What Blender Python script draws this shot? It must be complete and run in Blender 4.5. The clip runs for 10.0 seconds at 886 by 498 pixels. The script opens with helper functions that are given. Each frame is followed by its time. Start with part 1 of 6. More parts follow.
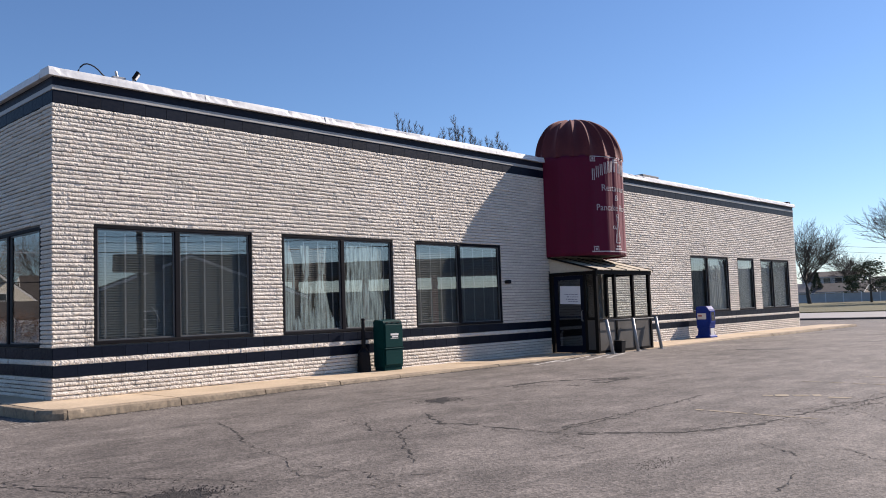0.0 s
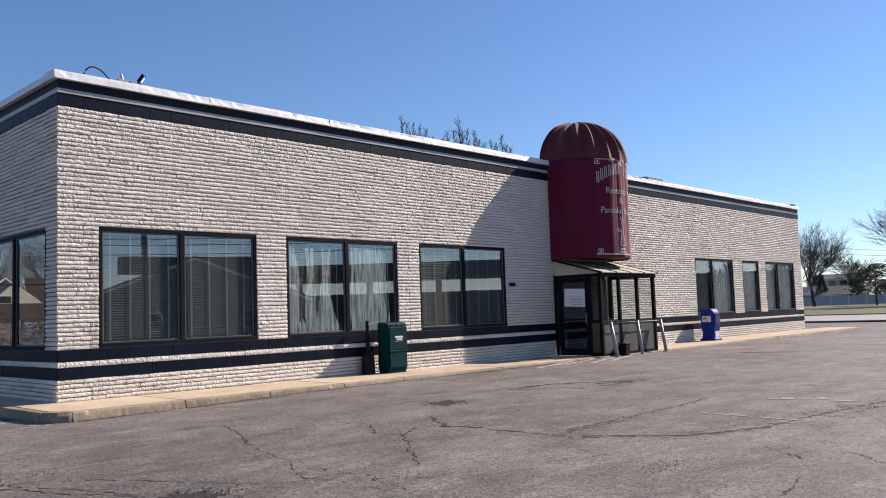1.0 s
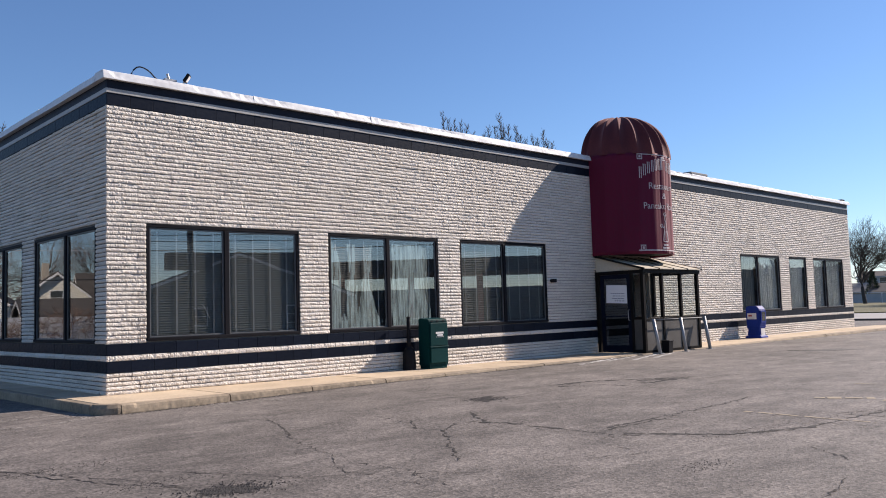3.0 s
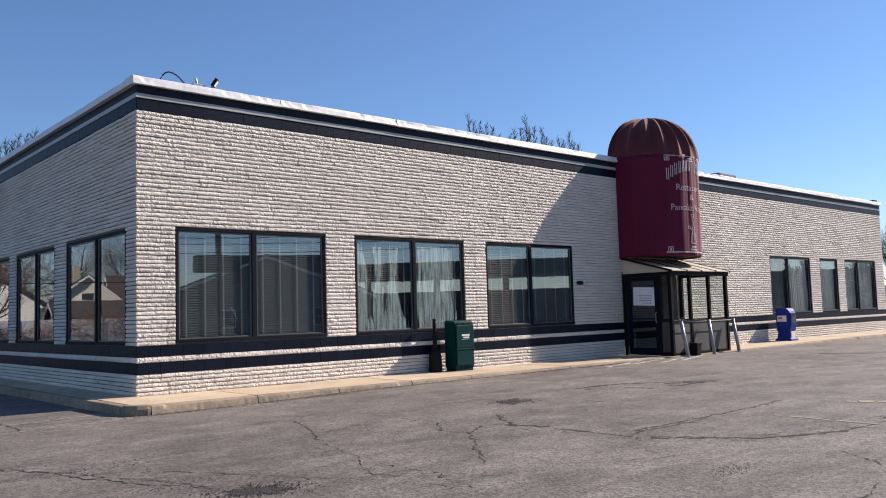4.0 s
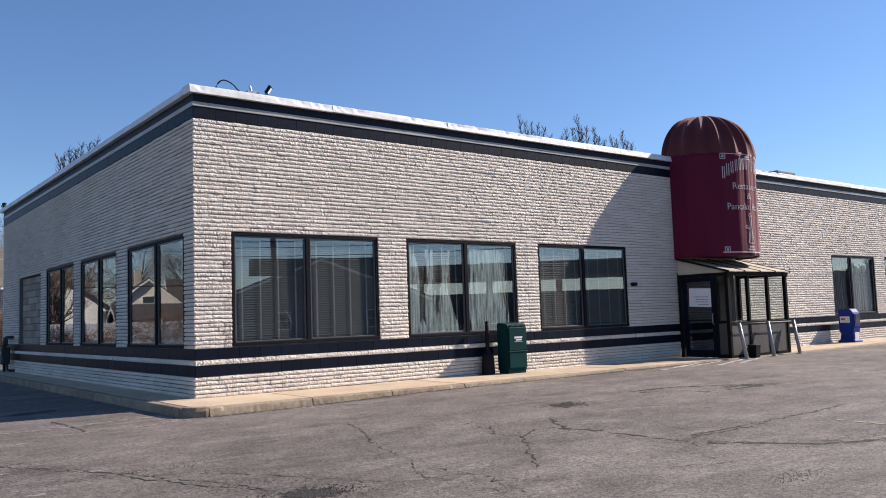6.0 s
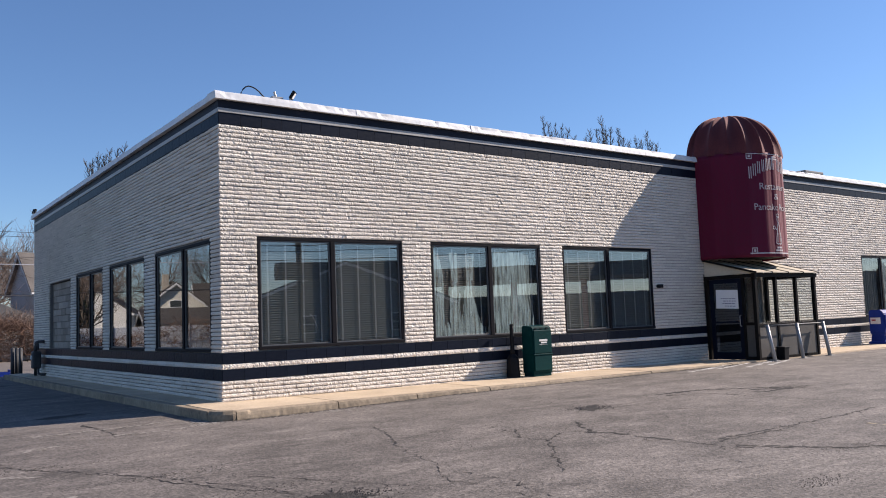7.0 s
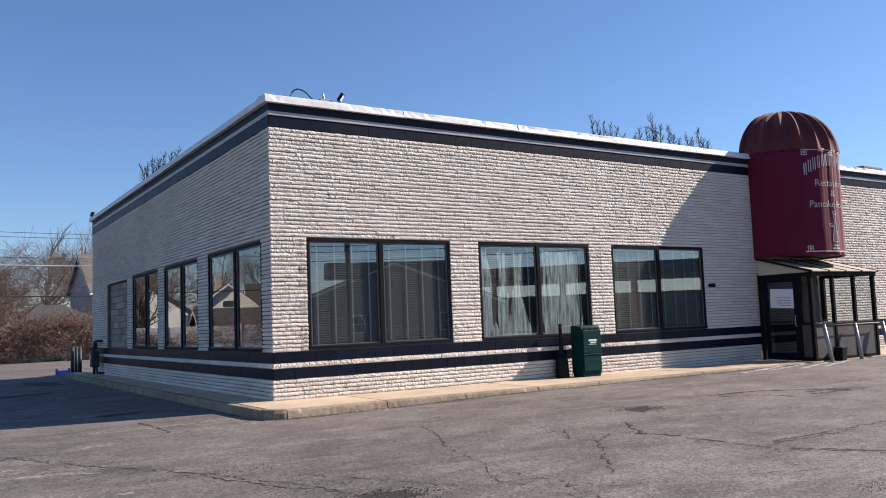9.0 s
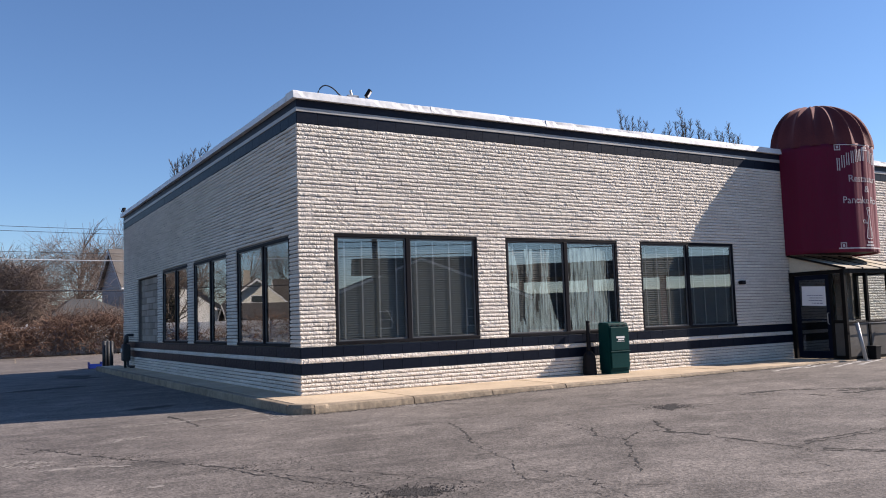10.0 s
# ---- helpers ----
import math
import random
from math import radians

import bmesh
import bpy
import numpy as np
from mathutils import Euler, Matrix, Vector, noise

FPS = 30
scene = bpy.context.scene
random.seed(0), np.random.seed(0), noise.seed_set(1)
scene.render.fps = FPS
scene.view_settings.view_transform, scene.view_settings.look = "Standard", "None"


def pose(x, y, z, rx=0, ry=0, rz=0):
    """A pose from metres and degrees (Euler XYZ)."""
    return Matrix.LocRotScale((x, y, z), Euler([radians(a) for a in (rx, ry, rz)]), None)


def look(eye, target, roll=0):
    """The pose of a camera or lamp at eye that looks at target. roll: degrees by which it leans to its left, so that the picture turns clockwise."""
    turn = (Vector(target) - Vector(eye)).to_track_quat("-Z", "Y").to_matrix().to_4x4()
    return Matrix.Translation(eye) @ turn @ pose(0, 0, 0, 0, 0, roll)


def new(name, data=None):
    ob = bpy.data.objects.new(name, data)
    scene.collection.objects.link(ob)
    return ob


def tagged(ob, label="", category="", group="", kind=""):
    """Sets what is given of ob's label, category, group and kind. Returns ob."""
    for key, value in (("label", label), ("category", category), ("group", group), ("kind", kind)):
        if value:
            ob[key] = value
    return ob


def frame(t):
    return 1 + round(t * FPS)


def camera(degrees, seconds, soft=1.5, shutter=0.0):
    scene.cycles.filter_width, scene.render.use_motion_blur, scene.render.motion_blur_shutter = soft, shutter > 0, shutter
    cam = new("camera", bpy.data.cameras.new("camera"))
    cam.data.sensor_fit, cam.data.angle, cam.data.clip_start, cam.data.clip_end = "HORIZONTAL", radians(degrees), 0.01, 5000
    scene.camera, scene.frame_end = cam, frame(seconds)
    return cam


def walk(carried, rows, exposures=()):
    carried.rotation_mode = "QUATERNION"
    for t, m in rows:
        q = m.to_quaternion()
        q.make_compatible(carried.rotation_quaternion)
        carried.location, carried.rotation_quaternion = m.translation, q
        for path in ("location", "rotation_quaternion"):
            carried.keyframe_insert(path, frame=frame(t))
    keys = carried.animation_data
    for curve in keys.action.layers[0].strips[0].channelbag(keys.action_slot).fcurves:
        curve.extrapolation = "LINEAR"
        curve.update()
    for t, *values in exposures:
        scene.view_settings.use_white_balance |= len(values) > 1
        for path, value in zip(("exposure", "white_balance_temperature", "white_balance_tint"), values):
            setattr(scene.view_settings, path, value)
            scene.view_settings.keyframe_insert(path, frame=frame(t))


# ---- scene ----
SUN_AZ = 16.2      # degrees the sun stands off the front wall's line
SUN_EL = 32.3

cam = camera(56.3, 10.0, soft=1.0)


def turned(x, y, z, yaw, pitch, roll):
    a, p = radians(yaw), radians(pitch)
    way = Vector((-math.sin(a) * math.cos(p), math.cos(a) * math.cos(p), math.sin(p)))
    return look((x, y, z), Vector((x, y, z)) + way, roll)


PATH = [
    (0.0, -5.751, -14.462, 1.445, -47.02, 4.23, -1.99),
    (0.5, -5.748, -14.462, 1.440, -46.97, 4.37, -1.99),
    (1.0, -5.754, -14.458, 1.447, -46.74, 4.41, -1.95),
    (1.5, -5.757, -14.462, 1.454, -46.27, 4.36, -1.83),
    (2.0, -5.764, -14.472, 1.453, -45.60, 4.29, -1.79),
    (2.5, -5.766, -14.485, 1.454, -44.77, 4.20, -1.75),
    (4.0, -5.773, -14.502, 1.457, -42.07, 4.41, -1.71),
    (4.5, -5.777, -14.501, 1.462, -41.26, 4.50, -1.71),
    (5.0, -5.774, -14.508, 1.464, -40.33, 4.56, -1.77),
    (5.5, -5.766, -14.516, 1.471, -39.37, 4.57, -1.82),
    (7.0, -5.773, -14.532, 1.491, -36.76, 4.86, -2.15),
    (7.5, -5.781, -14.545, 1.494, -36.04, 4.97, -2.25),
    (8.0, -5.775, -14.545, 1.496, -35.27, 5.01, -2.33),
    (8.5, -5.771, -14.548, 1.494, -34.37, 5.03, -2.28),
    (9.0, -5.772, -14.546, 1.494, -33.42, 4.97, -2.17),
    (9.5, -5.770, -14.536, 1.495, -32.43, 4.88, -2.00),
    (10.0, -5.765, -14.532, 1.502, -31.54, 4.74, -1.88),
]
walk(cam, [(t, turned(*rest)) for t, *rest in PATH], exposures=[(0.0, 0.63, 6500, 15.5), (10.0, 0.73, 6500, 15.5)])

# ---- world and sun ----
az, el = radians(SUN_AZ), radians(SUN_EL)
sun_way = Vector((math.cos(az) * math.cos(el), -math.sin(az) * math.cos(el), math.sin(el)))
world = bpy.data.worlds.new("world")
scene.world = world
world.use_nodes = True
wn = world.node_tree.nodes
sky = wn.new("ShaderNodeTexSky")
sky.sky_type = "NISHITA"
sky.sun_disc = False
sky.sun_elevation = el
sky.sun_rotation = math.atan2(sun_way.x, sun_way.y)
sky.air_density, sky.dust_density, sky.ozone_density = 1.0, 0.10, 7.0
wn["Background"].inputs["Strength"].default_value = 0.086
world.node_tree.links.new(sky.outputs[0], wn["Background"].inputs["Color"])
sun = new("sun", bpy.data.lights.new("sun", "SUN"))
sun.data.energy, sun.data.angle, sun.data.color = 5.0, radians(0.53), (1.0, 0.90, 0.78)
sun.matrix_world = look(sun_way * 60, (0, 0, 0))


# ---- materials ----
def node_mat(name):
    m = bpy.data.materials.new(name)
    m.use_nodes = True
    return m, m.node_tree.nodes, m.node_tree.links, m.node_tree.nodes["Principled BSDF"]


def rgba(c):
    return (c[0], c[1], c[2], 1.0)


def surface(name, low, high, rough=0.7, big=0.6, fine=40.0, bump=0.3, bump_scale=60.0, metal=0.0, vary=0.0,
            island=False, stretch=(1, 1, 1), depth=0.01, spec=0.5, slant=False):
    """Two scales of colour variation between low and high, roughness breakup and fine relief, in metres."""
    m, nodes, links, bsdf = node_mat(name)
    co = nodes.new("ShaderNodeTexCoord")
    mp = nodes.new("ShaderNodeMapping")
    mp.inputs["Scale"].default_value = stretch
    links.new(co.outputs["Object"], mp.inputs["Vector"])
    n1, n2 = nodes.new("ShaderNodeTexNoise"), nodes.new("ShaderNodeTexNoise")
    n1.inputs["Scale"].default_value, n1.inputs["Detail"].default_value = big, 5
    n2.inputs["Scale"].default_value, n2.inputs["Detail"].default_value = fine, 6
    for n in (n1, n2):
        links.new(mp.outputs[0], n.inputs["Vector"])
    add = nodes.new("ShaderNodeMath")
    add.operation = "ADD"
    links.new(n1.outputs["Fac"], add.inputs[0])
    links.new(n2.outputs["Fac"], add.inputs[1])
    last = add
    if vary:
        src = nodes.new("ShaderNodeNewGeometry") if island else nodes.new("ShaderNodeObjectInfo")
        mul = nodes.new("ShaderNodeMath")
        mul.operation = "MULTIPLY_ADD"
        mul.inputs[1].default_value = vary
        links.new(src.outputs["Random Per Island" if island else "Random"], mul.inputs[0])
        links.new(add.outputs[0], mul.inputs[2])
        last = mul
    ramp = nodes.new("ShaderNodeMapRange")
    ramp.inputs["From Min"].default_value, ramp.inputs["From Max"].default_value = 0.65, 1.35 + vary
    links.new(last.outputs[0], ramp.inputs["Value"])
    mix = nodes.new("ShaderNodeMix")
    mix.data_type = "RGBA"
    mix.inputs["A"].default_value, mix.inputs["B"].default_value = rgba(low), rgba(high)
    links.new(ramp.outputs[0], mix.inputs["Factor"])
    links.new(mix.outputs["Result"], bsdf.inputs["Base Color"])
    rr = nodes.new("ShaderNodeMapRange")
    rr.inputs["From Min"].default_value, rr.inputs["From Max"].default_value = 0.3, 0.7
    rr.inputs["To Min"].default_value, rr.inputs["To Max"].default_value = max(rough - 0.1, 0.02), min(rough + 0.1, 1)
    links.new(n2.outputs["Fac"], rr.inputs["Value"])
    links.new(rr.outputs[0], bsdf.inputs["Roughness"])
    bsdf.inputs["Metallic"].default_value = metal
    bsdf.inputs["Specular IOR Level"].default_value = spec
    if bump:
        nb = nodes.new("ShaderNodeTexNoise")
        nb.inputs["Scale"].default_value, nb.inputs["Detail"].default_value = bump_scale, 6
        if slant:
            # chisel strokes: long down the slant, short across it
            across, down = nodes.new("ShaderNodeVectorMath"), nodes.new("ShaderNodeVectorMath")
            chisel = nodes.new("ShaderNodeCombineXYZ")
            for node, way, to in ((across, (1.5, 1.5, 1.3), "X"), (down, (0.45, 0.45, -0.55), "Y")):
                node.operation = "DOT_PRODUCT"
                node.inputs[1].default_value = way
                links.new(mp.outputs[0], node.inputs[0])
                links.new(node.outputs["Value"], chisel.inputs[to])
            links.new(chisel.outputs[0], nb.inputs["Vector"])
        else:
            links.new(mp.outputs[0], nb.inputs["Vector"])
        bp = nodes.new("ShaderNodeBump")
        bp.inputs["Strength"].default_value, bp.inputs["Distance"].default_value = bump, depth
        links.new(nb.outputs["Fac"], bp.inputs["Height"])
        links.new(bp.outputs[0], bsdf.inputs["Normal"])
    return m


def clear_glass(name, tint=(0.85, 0.86, 0.855), sheen=0.13):
    """Glazing: clear see-through with a mirror-like sheen that grows at a slant."""
    m, nodes, links, bsdf = node_mat(name)
    nodes.remove(bsdf)
    lw, pw, fr = nodes.new("ShaderNodeLayerWeight"), nodes.new("ShaderNodeMath"), nodes.new("ShaderNodeMath")
    lw.inputs["Blend"].default_value = 0.5
    pw.operation, fr.operation = "POWER", "MULTIPLY_ADD"
    pw.inputs[1].default_value = 5.0
    fr.inputs[1].default_value, fr.inputs[2].default_value = 1 - sheen, sheen
    links.new(lw.outputs["Facing"], pw.inputs[0])
    links.new(pw.outputs[0], fr.inputs[0])
    tr, gl, mix = nodes.new("ShaderNodeBsdfTransparent"), nodes.new("ShaderNodeBsdfGlossy"), nodes.new("ShaderNodeMixShader")
    tr.inputs["Color"].default_value = rgba(tint)
    gl.inputs["Roughness"].default_value = 0.0
    gl.inputs["Color"].default_value = rgba((0.97, 0.96, 0.94))
    co, nz, bp = nodes.new("ShaderNodeTexCoord"), nodes.new("ShaderNodeTexNoise"), nodes.new("ShaderNodeBump")
    nz.inputs["Scale"].default_value = 0.9
    bp.inputs["Strength"].default_value, bp.inputs["Distance"].default_value = 0.035, 0.02
    links.new(co.outputs["Object"], nz.inputs["Vector"])
    links.new(nz.outputs["Fac"], bp.inputs["Height"])
    links.new(bp.outputs[0], gl.inputs["Normal"])
    links.new(fr.outputs[0], mix.inputs["Fac"])
    links.new(tr.outputs[0], mix.inputs[1])
    links.new(gl.outputs[0], mix.inputs[2])
    links.new(mix.outputs[0], nodes["Material Output"].inputs["Surface"])
    return m


STONE = surface("painted_stone", (0.54, 0.494, 0.434), (0.83, 0.764, 0.680), 0.78, 0.4, 20, 1.0, 17, vary=0.35, island=True, depth=0.042, slant=True, spec=0.3)
STONE_ONE = surface("painted_stone_piece", (0.54, 0.494, 0.434), (0.83, 0.764, 0.680), 0.78, 0.4, 20, 1.0, 17, vary=0.35, depth=0.042, slant=True, spec=0.3)
# Far darker than the stone paint: the joints' shade is in this colour
MORTAR = surface("shade_toned_mortar", (0.11, 0.102, 0.094), (0.20, 0.185, 0.172), 0.85, 0.8, 30)
TILE = surface("navy_glazed_tile", (0.0026, 0.0049, 0.0120), (0.0078, 0.0126, 0.0255), 0.42, 0.7, 25, 0.10, 30, vary=0.5, depth=0.002, spec=0.11)
STRIPE = surface("pale_strip", (0.30, 0.295, 0.285), (0.42, 0.41, 0.39), 0.5, 1.2, 30, 0.1, 40)
COPING = surface("white_metal_coping", (0.58, 0.585, 0.59), (0.77, 0.775, 0.775), 0.5, 1.6, 9, 0.5, 5, depth=0.014)
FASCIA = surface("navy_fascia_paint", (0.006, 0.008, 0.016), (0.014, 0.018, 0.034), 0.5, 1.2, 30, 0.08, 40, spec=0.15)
FRAME = surface("black_aluminium", (0.006, 0.006, 0.008), (0.016, 0.016, 0.020), 0.55, 1.5, 60, 0.05, 80, spec=0.06)
BRONZE = surface("dark_bronze_aluminium", (0.006, 0.0055, 0.0055), (0.016, 0.014, 0.013), 0.55, 1.5, 60, 0.05, 80, spec=0.06)
GLASS = clear_glass("window_glass")
DOOR_GLASS = clear_glass("dark_door_glass", (0.24, 0.28, 0.36), 0.13)
NAVY_FRAME = surface("navy_door_paint", (0.003, 0.005, 0.013), (0.008, 0.012, 0.026), 0.5, 1.5, 60, 0.05, 80, spec=0.08)
CLEAR = clear_glass("vestibule_glass", (0.95, 0.97, 0.97), 0.03)
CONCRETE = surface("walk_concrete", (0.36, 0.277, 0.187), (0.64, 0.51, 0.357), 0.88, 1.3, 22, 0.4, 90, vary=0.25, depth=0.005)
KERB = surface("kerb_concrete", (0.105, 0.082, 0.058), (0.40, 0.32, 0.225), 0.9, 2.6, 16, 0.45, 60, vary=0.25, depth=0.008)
ROOFING = surface("grey_roofing", (0.16, 0.16, 0.16), (0.28, 0.28, 0.28), 0.9, 0.5, 20)
PLASTER = surface("interior_plaster", (0.15, 0.135, 0.115), (0.22, 0.20, 0.17), 0.85, 0.5, 20)
CARPET = surface("interior_floor", (0.05, 0.04, 0.035), (0.10, 0.08, 0.07), 0.9, 1.0, 60)
# Darker slat copy: its colour offsets the undimmed sun in window 2
DIMMED_SLAT = surface("dimmed_grey_slat", (0.045, 0.052, 0.050), (0.08, 0.09, 0.088), 0.6, 2.0, 30, 0.0)
SLAT = surface("aluminium_slat", (0.17, 0.182, 0.172), (0.26, 0.275, 0.262), 0.6, 2.0, 30, 0.0)
TAPE = surface("white_tape", (0.36, 0.37, 0.365), (0.48, 0.49, 0.485), 0.8, 3, 60, 0.1)


# ---- building helpers ----
def finish(bm, name, material, smooth=False):
    me = bpy.data.meshes.new(name)
    bm.to_mesh(me)
    bm.free()
    me.materials.append(material)
    if smooth:
        me.polygons.foreach_set("use_smooth", [True] * len(me.polygons))
    return me


def part(name, bm, material, parent=None, label="", smooth=False):
    ob = new(name, finish(bm, name, material, smooth))
    if parent:
        ob.parent = parent
    if label:
        ob["label"] = label
    return ob


def piece(name, me, parent, m=None):
    ob = new(name, me)
    ob.parent = parent
    if m is not None:
        ob.matrix_basis = m
    return ob


def holder(name, place, label="", category="", group="", kind=""):
    ob = new(name)
    ob.location = place
    ob.empty_display_size = 0.2
    return tagged(ob, label, category, group, kind)


def box(x0, x1, y0, y1, z0, z1, bevel=0.0, bm=None):
    bm = bm or bmesh.new()
    made = bmesh.ops.create_cube(bm, size=1.0)["verts"]
    bmesh.ops.scale(bm, vec=(abs(x1 - x0), abs(y1 - y0), abs(z1 - z0)), verts=made)
    bmesh.ops.translate(bm, vec=((x0 + x1) / 2, (y0 + y1) / 2, (z0 + z1) / 2), verts=made)
    if bevel:
        edges = list({e for v in made for e in v.link_edges})
        bmesh.ops.bevel(bm, geom=edges, offset=bevel, segments=2, affect="EDGES", profile=0.5)
    return bm


def tube(points, radii, sides=8, bm=None, caps=True):
    """A tapered tube along points."""
    bm = bm or bmesh.new()
    pts = [Vector(p) for p in points]
    if not hasattr(radii, "__len__"):
        radii = [radii] * len(pts)
    rings = []
    for i, p in enumerate(pts):
        d = (pts[min(i + 1, len(pts) - 1)] - pts[max(i - 1, 0)]).normalized()
        a = d.cross(Vector((0, 0, 1)) if abs(d.z) < 0.9 else Vector((1, 0, 0))).normalized()
        b = d.cross(a)
        rings.append([bm.verts.new(p + (a * math.cos(6.28318 * k / sides) + b * math.sin(6.28318 * k / sides)) * radii[i]) for k in range(sides)])
    for r, s in zip(rings, rings[1:]):
        for k in range(sides):
            bm.faces.new((r[k], r[(k + 1) % sides], s[(k + 1) % sides], s[k]))
    if caps:
        bm.faces.new(rings[0][::-1])
        bm.faces.new(rings[-1])
    return bm


def arrays_mesh(name, verts, faces, material, smooth=False):
    me = bpy.data.meshes.new(name)
    me.from_pydata(verts, [], faces)
    me.materials.append(material)
    if smooth:
        me.polygons.foreach_set("use_smooth", [True] * len(me.polygons))
    me.update()
    return me


# ---- plan of the building ----
FRONT_END, SIDE_END = 34.15, 16.97
BRICK_TOP, TILE_TOP, STRIPE_TOP, UPPER_TOP, ROOF_TOP = 5.27, 5.490, 5.572, 5.724, 5.872
BAND1 = (0.829, 1.026)
BAND2 = (0.529, 0.729)
# openings along the front: x0, x1, mullion, bottom, top
FRONT_WINDOWS = [
    (0.72, 4.00, 2.33, 1.055, 3.18),
    (4.75, 7.99, 6.42, 1.045, 3.18),
    (8.74, 12.10, 10.38, 1.05, 3.185),
    (23.43, 26.72, 24.85, 1.035, 3.19),
    (27.60, 29.25, None, 1.035, 3.18),
    (29.97, 33.20, 31.30, 1.035, 3.18),
]
SIDE_WINDOWS = [
    (0.52, 3.79, 2.05, 1.04, 3.16),
    (4.56, 7.45, 5.92, 1.04, 3.15),
    (8.08, 10.95, 9.40, 1.04, 3.15),
]
SIDE_BLIND_OPENING = (11.62, 14.52, None, 1.04, 3.10)
ENTRY = (14.95, 16.85, None, 0.0, 2.40)     # doorway from the vestibule into the building
TOWER_X, TOWER_R = 15.78, 1.54


def walk_top(x):
    """Height of the front walk: it sinks towards the entrance and rises again past it."""
    def ease(a, b, v):
        u = min(max((v - a) / (b - a), 0), 1)
        return u * u * (3 - 2 * u)
    return 0.152 - 0.0052 * min(max(x, 0), 14) + 0.026 * ease(18, 26, x)


def to_front(s, d, z):
    """Along the front wall s, out of it d, up z."""
    return (s, -d, z)


def side_fall(s, z):
    """The side wall's top falls towards its far end, the courses over the windows with it."""
    return 0.0130 * s * min(max((z - 3.2) / (BRICK_TOP - 3.2), 0.0), 1.0)


def to_side(s, d, z):
    return (-d, s, z - side_fall(s, z))


def let_fall(ob):
    for v in ob.data.vertices:
        v.co.z -= side_fall(v.co.y, v.co.z)


def wall_core(name, lay, length, openings, thick, start):
    bm = bmesh.new()
    cuts = sorted({start, length} | {v for o in openings for v in o[:2]})
    for a, b in zip(cuts, cuts[1:]):
        mid = (a + b) / 2
        here = [o for o in openings if o[0] < mid < o[1]]
        spans = [(-0.25, UPPER_TOP)]
        for o in here:
            spans = [(-0.25, o[3]), (o[4], UPPER_TOP)] if o[3] > 0 else [(o[4], UPPER_TOP)]
        for z0, z1 in spans:
            p, q = lay(a, -0.03, z0), lay(b, -0.03 - thick, z1)
            box(min(p[0], q[0]), max(p[0], q[0]), min(p[1], q[1]), max(p[1], q[1]), z0, z1, bm=bm)
    ob = part(name, bm, MORTAR)
    return ob


wall_south = tagged(wall_core("wall_south", to_front, FRONT_END, FRONT_WINDOWS + [ENTRY], 0.27, 0.03),
                    "front wall of white-painted split stone courses", "wall", kind="structure")
wall_west = tagged(wall_core("wall_west", to_side, SIDE_END, SIDE_WINDOWS + [SIDE_BLIND_OPENING], 0.27, 0.303),
                   "side wall of white-painted split stone courses in shade", "wall", kind="structure")
let_fall(wall_west)
wall_east = tagged(part("wall_east", box(FRONT_END - 0.3, FRONT_END - 0.002, 0.302, SIDE_END - 0.302, -0.25, UPPER_TOP), MORTAR),
                   "plain painted end wall of the restaurant", "wall", kind="structure")
wall_north = tagged(part("wall_north", box(0.302, FRONT_END, SIDE_END - 0.30, SIDE_END, -0.25, UPPER_TOP - 0.22), MORTAR),
                    "plain painted back wall of the restaurant", "wall", kind="structure")
roof = tagged(part("roof", box(0.1, FRONT_END - 0.1, 0.1, SIDE_END - 0.1, UPPER_TOP - 0.35, UPPER_TOP - 0.1), ROOFING),
              "flat grey membrane roof behind a white coping", "roof", kind="structure")
ceiling = tagged(part("ceiling", box(0.31, FRONT_END - 0.31, 0.31, SIDE_END - 0.31, 3.32, 3.40), PLASTER),
                 "plain interior ceiling", "ceiling", kind="structure")
floor = tagged(part("floor", box(0.31, FRONT_END - 0.31, 0.31, SIDE_END - 0.31, -0.05, 0.16), CARPET),
               "dark interior floor", "floor", kind="structure")
tagged(part("wall_inner", box(0.31, FRONT_END - 0.31, 7.0, 7.15, 0.16, 3.32), PLASTER),
                    "plain beige partition wall inside", "wall", kind="structure")


# ---- split stone facing ----
rng = np.random.default_rng(7)
field = rng.normal(size=(256, 256))
for _ in range(2):
    field = (field + np.roll(field, 1, 0) + np.roll(field, 1, 1) + np.roll(field, -1, 0) + np.roll(field, -1, 1)) / 5
field /= field.std()


def stone_grid(length, height, seed, nx):
    """Front heights of one split stone: a bulging, chiselled face with slanting ridges."""
    us = np.linspace(0, 1, nx + 1)
    vs = np.array([0.0, 0.16, 0.5, 0.84, 1.0])
    u, v = np.meshgrid(us, vs)
    ix = ((u * length * 30 + v * height * 46 + seed * 17.3) % 256).astype(int)
    iz = ((v * height * 46 - u * length * 12 + seed * 31.7) % 256).astype(int)
    wave = (u * length + v * height * 0.9) / (0.080 + 0.05 * ((seed * 0.61) % 1)) + (seed * 0.29) % 1 + 0.5 * field[iz, ix]
    d = 0.0030 * field[iz, ix] + 0.0102 * (1 - wave % 1)
    ends = np.minimum(np.minimum(u, 1 - u) * length / 0.012, 1)
    d = d + (0.013 + 0.005 * ((seed * 0.37) % 1)) * (1 - np.abs(2 * v - 0.9).clip(0, 1) ** 2.5) + 0.004 * ends - 0.013
    # each stone sits a little proud or shy of its neighbours, a few well back
    d = d + 0.006 * ((seed * 0.7548) % 1) - 0.003 - (0.007 if seed % 17 == 0 else 0.0)
    return u * length, v * height, d


